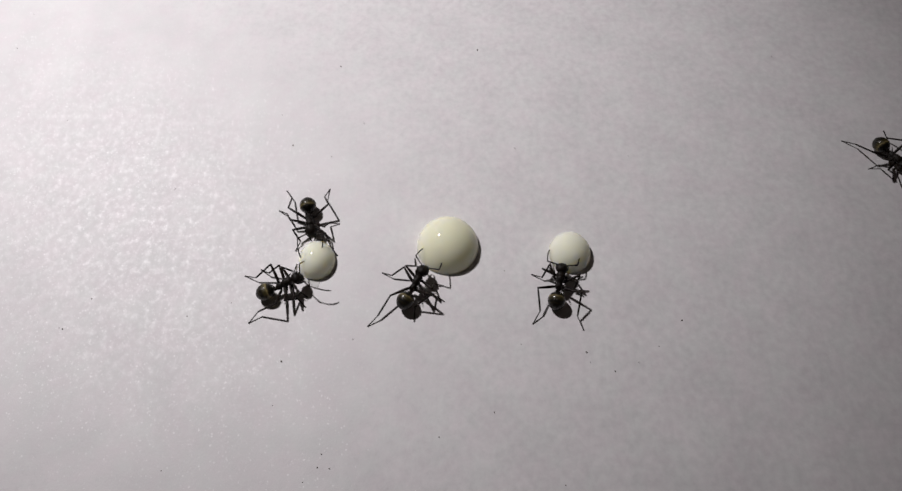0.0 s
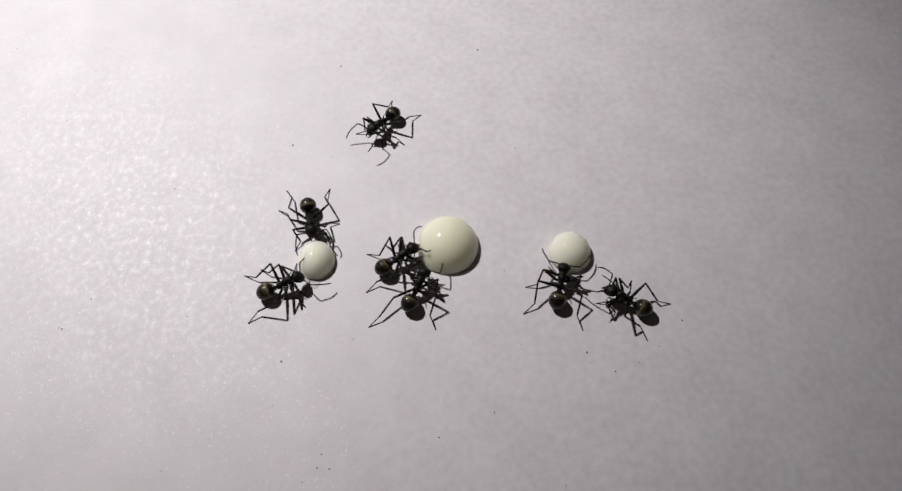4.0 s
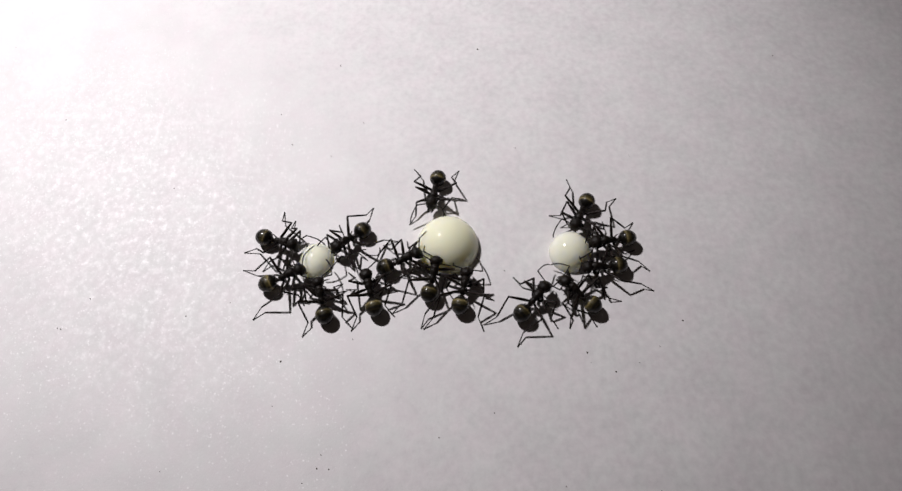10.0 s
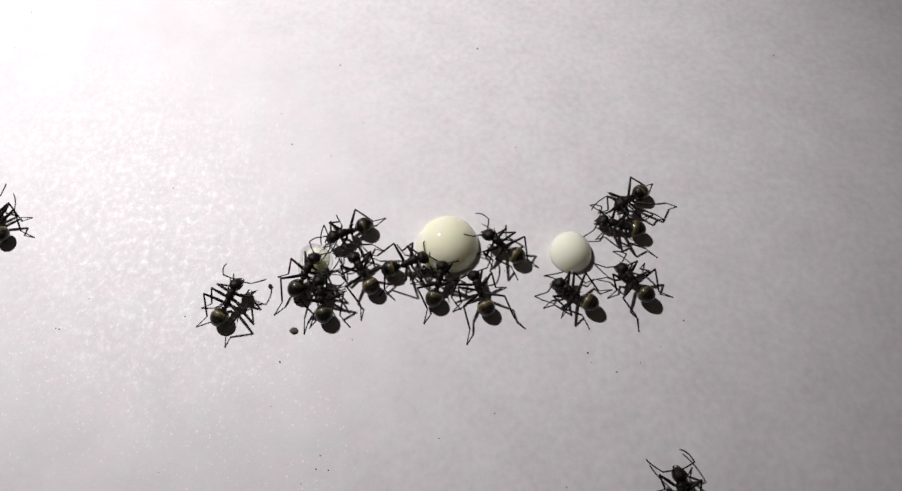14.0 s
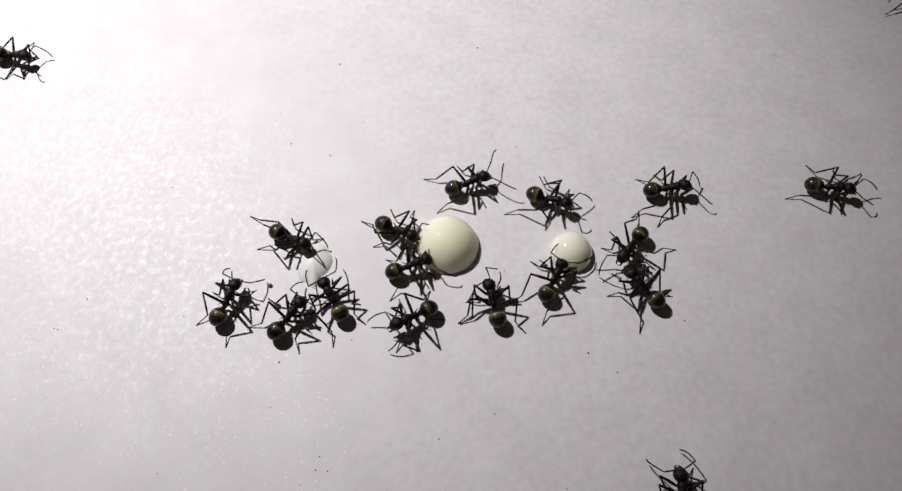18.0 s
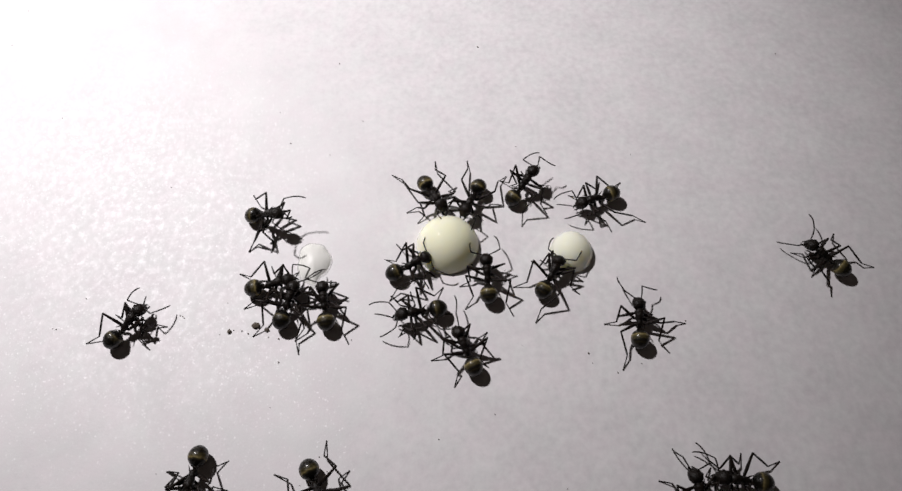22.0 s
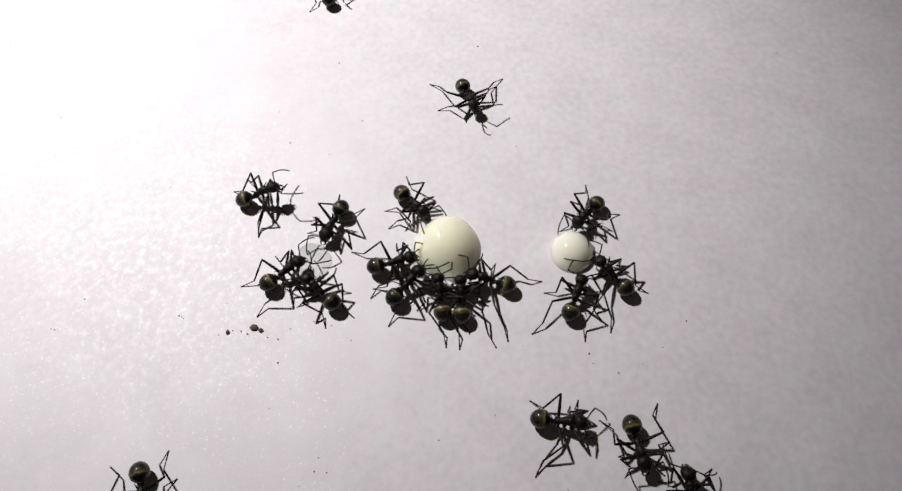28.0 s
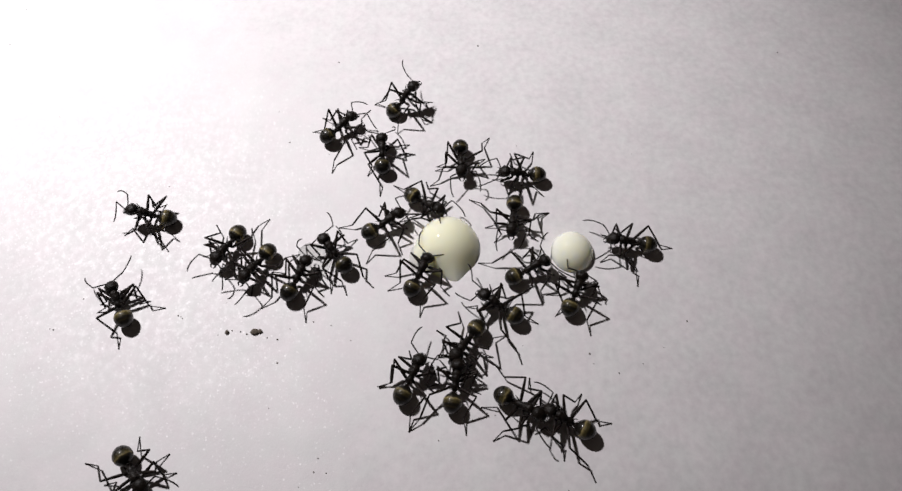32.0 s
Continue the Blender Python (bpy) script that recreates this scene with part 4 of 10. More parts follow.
    march(ants[5], [(0, pose(0.03263, -0.03647, 0.0000, 0, -0, 90.9)), (8.8, pose(0.03263, -0.03647, 0.0000, 0, -0, 90.9)), 
        (8.9, pose(0.03323, -0.02614, 0.0000, 0, -0, 95.6)), (9, pose(0.03318, -0.02113, 0.0000, 0, 0, 92.9)), 
        (9.2, pose(0.03218, -0.01486, 0.0000, 0, -0, 95.9)), (9.25, pose(0.04444, -0.01386, 0.0000, 0, 0, 169.6)), 
        (9.3, pose(0.05670, -0.01287, 0.0000, 0, -0, 243.3)), (9.5, pose(0.04866, -0.03792, 0.0000, 0, -0, 175.4)), 
        (16.9, pose(0.02996, -0.03723, 0.0000, 0, 0, 130.6)), (24.3, pose(0.01125, -0.03655, 0.0000, 0, -0, 85.8)), 
        (24.43, pose(0.01153, -0.03417, 0.0000, 0, 0, 26.0)), (24.57, pose(0.01180, -0.03179, 0.0000, 0, 0, -33.8)), 
        (24.7, pose(0.01208, -0.02942, 0.0000, 0, -0, -93.6)), (25, pose(0.01224, -0.02853, 0.0000, 0, -0, -90.7)), 
        (25.5, pose(0.01174, -0.03257, 0.0000, 0, 0, -139.9)), (26, pose(0.01124, -0.03661, 0.0000, 0, -0, -189.1)), 
        (26.5, pose(-0.00425, -0.03659, 0.0000, 0, -0, -194.5)), (29.6, pose(-0.01405, -0.03644, 0.0000, 0, -0, -272.1)), 
        (29.8, pose(-0.01450, -0.02557, 0.0000, 0, -0, -254.3)), (30, pose(-0.01276, -0.01472, 0.0000, 0, 0, -229.4)), 
        (30.2, pose(-0.01807, -0.01897, 0.0000, 0, -0, -232.3)), (30.5, pose(-0.01780, -0.01883, 0.0000, 0, -0, -227.4)), 
        (30.7, pose(-0.01808, -0.01883, 0.0000, 0, -0, -227.4)), (30.8, pose(-0.02517, -0.02044, 0.0000, 0, -0, -203.5)), 
        (31, pose(-0.03318, -0.01572, 0.0000, 0, 0, -212.6)), (31.2, pose(-0.03486, -0.00773, 0.0000, 0, -0, -232.6)), 
        (31.5, pose(-0.03534, -0.00756, 0.0000, 0, -0, -239.4)), (32, pose(-0.03531, -0.00775, 0.0000, 0, -0, -241.6))], 8,
          {1: [(31, 31, -34.2, -11.2)],
           2: [(31, 31, -33.4, -18.6), (31.5, 32, -37.7, -8.4), (30, 30, -14.3, -17.4), (9, 9, 29, -22.6)],
           3: [(9, 9, 37.3, -19.7), (31, 31, -31.4, -13.9), (31.5, 32, -32.5, -7.1), (30, 30, -9.4, -13.9)],
           4: [(31, 31, -30.8, -20), (31.5, 32, -34.6, -12.5), (30, 30, -11.8, -19.6), (9, 9, 30.7, -23.5)],
           5: [(31, 31, -27.9, -17.6), (31.5, 32, -30.7, -7.9), (30, 30, -8.1, -16.2), (9, 9, 33.9, -25.4)]},
          {0: [(31, 31, 44, 12, 38, -11), (31.5, 32, 89, 12, 18, -18), (30, 30, 35, 12, 13, -30), (9, 9, 123, 12, 98, -54)],
           1: [(31, 31, 48, 12, 44, -11), (31.5, 32, 75, 12, 34, -11), (30, 30, 80, 12, 58, -11), (9, 9, 84, 12, 40, -11)]})
    march(ants[6], [(0, pose(0.01193, -0.00547, 0.0000, 0, -3, 78.1)), (1, pose(0.01189, -0.00543, 0.0000, 0, -3, 79.0)), 
        (2.5, pose(0.01189, -0.00540, 0.0000, 0, -3, 79.1)), (3, pose(0.01192, -0.00540, 0.0000, 0, -3, 78.1)), 
        (5.5, pose(0.01249, -0.00558, 0.0000, 0, -3, 74.9)), (6, pose(0.01261, -0.00565, 0.0000, 0, -3, 74.9)), 
        (7, pose(0.01261, -0.00558, 0.0000, 0, -3, 74.4)), (8, pose(0.01246, -0.00540, 0.0000, 0, -3, 73.7)), 
        (8.5, pose(0.01191, -0.00667, 0.0000, 0, -3, 64.3)), (8.7, pose(0.00986, -0.00835, 0.0000, 0, -0, 49.6)), 
        (9, pose(0.00809, -0.00750, 0.0000, 0, -0, 39.4)), (10, pose(0.00898, -0.00749, 0.0000, 0, -0, 48.5)), 
        (10.5, pose(0.00843, -0.00567, 0.0000, 0, -0, 62.4)), (11, pose(0.00712, -0.00385, 0.0000, 0, -0, 68.4)), 
        (12, pose(0.00676, -0.00330, 0.0000, 0, -0, 82.8)), (12.5, pose(0.00729, -0.00202, 0.0003, 0, -10, 83.1)), 
        (13, pose(0.00799, 0.00028, 0.0003, 0, -10, 74.1)), (13.1, pose(0.00660, 0.02097, 0.0003, 0, -10, 97.8)), 
        (13.2, pose(0.00689, 0.04140, 0.0003, 0, -10, 91.5)), (13.25, pose(0.01418, 0.03295, 0.0003, 0, -10, 30.1)), 
        (13.3, pose(0.02148, 0.02450, 0.0003, 0, -10, -31.4)), (13.5, pose(0.03353, 0.02112, 0.0003, 0, -10, -31.5)), 
        (13.6, pose(0.02896, 0.01270, 0.0003, 0, -10, -93.6)), (13.7, pose(0.02439, 0.00429, 0.0003, 0, -10, -155.7)), 
        (14, pose(0.02066, 0.00518, 0.0003, 0, -10, -139.8)), (14.2, pose(0.02187, 0.00631, 0.0000, 0, -0, -189.2)), 
        (14.3, pose(0.02579, 0.01352, 0.0000, 0, 0, -266.8)), (14.4, pose(0.02971, 0.02073, 0.0000, 0, -0, -344.4)), 
        (14.45, pose(0.02315, 0.01251, 0.0000, 0, 0, -404.7)), (14.5, pose(0.01660, 0.00429, 0.0000, 0, -0, -464.9)), 
        (16.4, pose(0.01420, 0.00478, 0.0000, 0, -0, -478.6)), (16.5, pose(0.01388, 0.00563, 0.0000, 0, -0, -522.9)), 
        (16.8, pose(0.02403, 0.00340, 0.0000, 0, -0, -446.8)), (17, pose(0.02458, 0.00317, 0.0000, 0, -0, -445.3)), 
        (17.5, pose(0.02650, 0.00222, 0.0000, 0, -0, -428.2)), (18, pose(0.02562, 0.00699, 0.0000, 0, -0, -355.6)), 
        (18.5, pose(0.02636, 0.00340, 0.0000, 0, -0, -405.8)), (18.8, pose(0.02262, 0.00222, 0.0000, 0, -0, -484.3)), 
        (19, pose(0.02355, 0.00136, 0.0000, 0, -0, -507.2)), (20, pose(0.02392, 0.00027, 0.0000, 0, -0, -511.7)), 
        (20.2, pose(0.02414, -0.00062, 0.0000, 0, -0, -482.6)), (20.3, pose(0.02360, -0.00218, 0.0000, 0, -0, -472.1)), 
        (20.4, pose(0.02486, -0.01378, 0.0000, 0, -0, -452.2)), (20.5, pose(0.02410, -0.02207, 0.0000, 0, -0, -459.7)), 
        (20.7, pose(0.02301, -0.02196, 0.0000, 0, -0, -498.1)), (20.8, pose(0.02761, -0.02334, 0.0000, 0, -0, -559.9)), 
        (20.9, pose(0.03095, -0.02434, 0.0000, 0, 0, -492.8)), (21, pose(0.03429, -0.02534, 0.0000, 0, -0, -425.7)), 
        (21.5, pose(0.03529, -0.02534, 0.0000, 0, -0, -441.9)), (21.75, pose(0.03132, -0.02579, 0.0000, 0, 0, -493.3)), 
        (22, pose(0.02736, -0.02625, 0.0000, 0, -0, -544.8)), (22.2, pose(0.03034, -0.02270, 0.0000, 0, -0, -620.0)), 
        (22.3, pose(0.02755, -0.01504, 0.0000, 0, -0, -624.4)), (22.5, pose(0.03040, -0.01468, 0.0000, 0, -0, -655.3)), 
        (22.7, pose(0.03032, -0.01438, 0.0000, 0, -0, -660.3)), (23, pose(0.03247, -0.00915, 0.0000, 0, 0, -682.9)), 
        (23.2, pose(0.01090, -0.01496, 0.0000, 0, -0, -598.2)), (23.5, pose(0.01101, -0.01522, 0.0000, 0, -0, -608.8)), 
        (23.7, pose(0.01104, -0.01543, 0.0000, 0, -0, -619.0)), (23.8, pose(0.01076, -0.01545, 0.0000, 0, -0, -593.7)), 
        (24, pose(0.02072, -0.01854, 0.0000, 0, -0, -562.2)), (24.2, pose(0.02101, -0.01844, 0.0000, 0, -0, -591.1)), 
        (24.5, pose(0.02200, -0.01873, 0.0000, 0, -0, -596.6)), (24.7, pose(0.01577, -0.01850, 0.0000, 0, -0, -548.9)), 
        (25, pose(0.01530, -0.01732, 0.0000, 0, -0, -508.3)), (25.5, pose(0.01345, -0.01752, 0.0000, 0, -0, -516.6)), 
        (26.2, pose(0.01880, -0.01137, 0.0000, 0, -0, -586.7)), (27, pose(0.01759, -0.00475, 0.0000, 0, -0, -589.6)), 
        (27.5, pose(0.01761, -0.00457, 0.0000, 0, -0, -588.9)), (28, pose(0.01747, -0.00440, 0.0000, 0, -0, -588.9)), 
        (29, pose(0.01801, -0.00375, 0.0000, 0, -0, -599.4)), (29.2, pose(0.01858, -0.00356, 0.0000, 0, -0, -611.3)), 
        (29.5, pose(0.02306, 0.00045, 0.0000, 0, -0, -641.2)), (29.6, pose(0.02200, 0.00011, 0.0000, 0, 0, -591.5)), 
        (29.7, pose(0.02094, -0.00022, 0.0000, 0, -0, -541.8)), (29.75, pose(0.02229, 0.00173, 0.0000, 0, 0, -582.9)), 
        (29.8, pose(0.02365, 0.00369, 0.0000, 0, -0, -623.9)), (30, pose(0.02381, 0.01106, 0.0000, 0, -0, -569.1)), 
        (30.1, pose(0.01984, 0.00770, 0.0000, 0, -0, -497.9)), (30.2, pose(0.01710, 0.00369, 0.0000, 0, -0, -467.8)), 
        (30.3, pose(0.01656, 0.00331, 0.0000, 0, -0, -472.4)), (30.5, pose(0.01643, 0.00273, 0.0000, 0, -0, -482.0)), 
        (31, pose(0.01618, 0.00382, 0.0000, 0, -0, -480.1)), (31.2, pose(0.01689, 0.00216, 0.0000, 0, -0, -500.2)), 
        (31.5, pose(0.02070, -0.00065, 0.0000, 0, -0, -556.4)), (31.7, pose(0.01912, -0.00052, 0.0000, 0, -0, -543.5)), 
        (32, pose(0.01987, -0.00037, 0.0000, 0, -0, -546.6))], 9,
          {0: [(17, 17, 27.5, 1.8), (30, 30, 21.4, 10.2)],
           1: [(0, 3.4, 14.7, -4.1), (17, 17, 24, -2.6), (24, 24, 20.5, -15.8), (14, 14, 17.4, 4.4)],
           2: [(0, 3.4, 9.1, -3.8), (11, 11, 4.7, -3.9), (17, 17, 27.8, 3.9), (20, 20, 27.3, -1.8), (24, 24, 17.9, -21), (28.6, 29, 15.8, -5.8), (30, 30, 21.9, 7.7), (23, 23, 30.5, -8), (19, 19.2, 26.8, -1.1), (9.8, 10, 7, -4.2), (18, 18, 24.5, 9.7), (9, 9.2, 7.1, -4.4), (7.5, 8, 9.1, -3.6), (14, 14, 24.9, 3.4)],
           3: [(0, 3.4, 14.6, -6.5), (11, 11, 10, -4.7), (30, 30, 25.1, 15.5), (17, 17, 20.1, 4.4), (25, 25, 14.3, -12.7), (13, 13, 10.8, -1.8), (27.5, 28.4, 18.9, -2.2), (9.8, 10, 11.5, -10.3), (18, 18, 23.9, 2.4), (7.5, 8, 15.1, -7)],
           4: [(0, 0.5, 8.9, -9.8), (0.8, 1.3, 7, -9.1), (1.7, 3.2, 8.1, -8.7), (11, 11, 5.1, -8), (19, 19, 26.6, -1.3), (21, 21, 36.3, -21.2), (31, 31, 20.8, 6.2), (32, 32, 20.4, -5.2), (17, 17, 26.6, 7.6), (24, 24, 23.1, -23.4), (25, 25, 20.5, -20), (28.6, 29, 17, -10.5), (13, 13, 4.4, -2.9), (27.5, 28.4, 16.9, -10.7), (30, 30, 27.8, 6.2), (23, 23, 26.6, -11.3), (9.8, 10, 3.6, -9.9), (9, 9.2, 3.7, -10.1), (19.8, 20, 29.7, 0.8), (7.5, 8, 8.2, -8.9)],
           5: [(0, 3.4, 14.3, -10.5), (11, 11, 9.7, -7.2), (21, 21, 30.6, -23.7), (31, 31, 15.9, 8.3), (32, 32, 24.8, -0.5), (17, 17, 21.8, 7), (24, 24, 24, -18), (25, 25, 16.6, -12.2), (28.6, 29, 21.4, -6.1), (13, 13, 9.6, -5.4), (27.5, 28.4, 21.4, -6.1), (30, 30, 28.8, 11.5), (19, 19.2, 25.5, 5.5), (9.8, 10, 7.1, -12.4), (18, 18, 21.1, 3.7), (9, 9.2, 7.2, -12.5), (19.8, 20, 25.7, 3.9), (7.5, 8, 14.2, -9.6), (14, 14, 24.2, 8.5)]},
          {0: [(24, 24, 41, 12, 34, -11), (30, 30, 28, 12, -2, -11), (18, 18, 63, 12, -35, -51)],
           1: [(24, 24, 42, 12, 39, -46), (30, 30, 76, 12, 93, -11), (23, 23, 34, 12, 1, -11)]})
    march(ants[7], [(0, pose(0.05381, 0.01186, 0.0000, 0, -0, -69.6)), (0.1, pose(0.05689, 0.00274, 0.0000, 0, -0, -108.0)), 
        (10, pose(0.04815, -0.03791, 0.0000, 0, -0, -182.4)), (21.1, pose(-0.01769, -0.03664, 0.0000, 0, -0, -236.8)), 
        (21.2, pose(-0.02368, -0.02700, 0.0000, 0, -0, -272.5)), (21.3, pose(-0.02392, -0.02667, 0.0000, 0, 0, -214.0)), 
        (21.4, pose(-0.02415, -0.02634, 0.0000, 0, 0, -155.5)), (21.5, pose(-0.02438, -0.02600, 0.0000, 0, -0, -97.0)), 
        (22, pose(-0.02437, -0.02599, 0.0000, 0, -0, -95.6)), (22.5, pose(-0.02303, -0.02566, 0.0000, 0, 0, -31.1)), 
        (23, pose(-0.02169, -0.02533, 0.0000, 0, -0, 33.5)), (23.5, pose(-0.02222, -0.02445, 0.0000, 0, -0, 71.4)), 
        (24, pose(-0.02230, -0.02428, 0.0000, 0, -0, 74.6)), (25, pose(-0.02223, -0.02429, 0.0000, 0, -0, 76.5)), 
        (25.5, pose(-0.02204, -0.02536, 0.0000, 0, -0, 72.6)), (25.75, pose(-0.02208, -0.03098, 0.0000, 0, 0, 121.1)), 
        (26, pose(-0.02213, -0.03660, 0.0000, 0, -0, 169.5)), (26.25, pose(-0.02898, -0.03658, 0.0000, 0, 0, 99.3)), 
        (26.5, pose(-0.03584, -0.03656, 0.0000, 0, -0, 29.0)), (27.75, pose(-0.03341, -0.03653, 0.0000, 0, 0, 85.4)), 
        (29, pose(-0.03099, -0.03649, 0.0000, 0, -0, 141.7)), (29.1, pose(-0.03246, -0.03656, 0.0000, 0, 0, 188.4)), 
        (29.2, pose(-0.03392, -0.03662, 0.0000, 0, -0, 235.1)), (32, pose(-0.03392, -0.03662, 0.0000, 0, -0, 235.1))], 10,
          {1: [(23.5, 24.5, -20.5, -22.4)],
           2: [(23.5, 24.5, -25.2, -22.8), (23, 23, -22.3, -23.1)],
           3: [(23.5, 24.5, -18.5, -25.2)],
           4: [(22, 22, -21.7, -24.3), (23.5, 24.5, -25.3, -26.8), (23, 23, -26.1, -24.9)],
           5: [(22, 22, -27, -25.2), (24, 25, -18.6, -25.3)]},
          {0: [(23.5, 24.5, 59, 12, 44, -11), (23, 23, 16, 12, 6, -26)],
           1: [(23.5, 24.5, 47, 12, 16, -11), (23, 23, 45, 12, -6, -48)]})
    march(ants[8], [(0, pose(0.07603, 0.03653, 0.0000, 0, -0, -161.8)), (10.5, pose(0.07603, 0.03653, 0.0000, 0, -0, -161.8)), 
        (10.6, pose(0.06730, 0.03429, 0.0000, 0, -0, -160.9)), (10.65, pose(0.06221, 0.03244, 0.0000, 0, 0, -93.8)), 
        (10.7, pose(0.05712, 0.03059, 0.0000, 0, -0, -26.8)), (10.9, pose(0.07209, 0.02581, 0.0000, 0, -0, -26.7)), 
        (32, pose(0.07209, 0.02581, 0.0000, 0, -0, -26.7))], 11)
    march(ants[9], [(0, pose(-0.01116, -0.03662, 0.0000, 0, -0, 91.8)), (21.1, pose(-0.01116, -0.03662, 0.0000, 0, -0, 91.8)), 
        (21.5, pose(-0.01172, -0.02568, 0.0000, 0, -0, 87.0)), (21.6, pose(-0.01204, -0.02649, 0.0000, 0, 0, 10.8)), 
        (21.7, pose(-0.01236, -0.02730, 0.0000, 0, -0, -65.4)), (22, pose(-0.01254, -0.02703, 0.0000, 0, -0, -63.3)), 
        (23, pose(-0.01383, -0.02525, 0.0000, 0, -0, -75.1)), (23.5, pose(-0.01495, -0.02482, 0.0000, 0, -0, -114.7)), 
        (24, pose(-0.01501, -0.02476, 0.0000, 0, -0, -113.5)), (25, pose(-0.01508, -0.02482, 0.0000, 0, -0, -119.8)), 
        (25.5, pose(-0.01711, -0.03070, 0.0000, 0, 0, -163.4)), (26, pose(-0.01915, -0.03658, 0.0000, 0, -0, -207.1)), 
        (26.5, pose(-0.02409, -0.03653, 0.0000, 0, -0, -227.8)), (27.2, pose(-0.02849, -0.03067, 0.0000, 0, -0, -275.0)), 
        (27.35, pose(-0.02831, -0.03002, 0.0000, 0, 0, -351.8)), (27.5, pose(-0.02813, -0.02936, 0.0000, 0, -0, -428.6)), 
        (27.7, pose(-0.02852, -0.02810, 0.0000, 0, -0, -423.8)), (28, pose(-0.02866, -0.02732, 0.0000, 0, -0, -430.1)), 
        (29, pose(-0.03007, -0.02490, 0.0000, 0, -0, -420.2)), (30, pose(-0.02993, -0.02541, 0.0000, 0, -0, -413.3)), 
        (31, pose(-0.02980, -0.02523, 0.0000, 0, -0, -408.2)), (32, pose(-0.02988, -0.02536, 0.0000, 0, -0, -409.3))], 12,
          {0: [(30.5, 31.5, -26.2, -25.2)],
           1: [(23.5, 24.5, -17, -26.1)],
           2: [(24, 25, -11.9, -25.4), (23, 23, -11, -23)],
           3: [(23, 23, -17, -26.2)],
           4: [(22, 22, -12.2, -22.3), (23, 23, -10.9, -23.1), (24, 25, -11.5, -23.3), (30.5, 31.5, -30.4, -21.9)],
           5: [(22, 22, -16.9, -25.5), (23.5, 24.5, -16.2, -21.2), (30.5, 31.5, -32.9, -24.7), (23, 23, -16.7, -20.8)]})
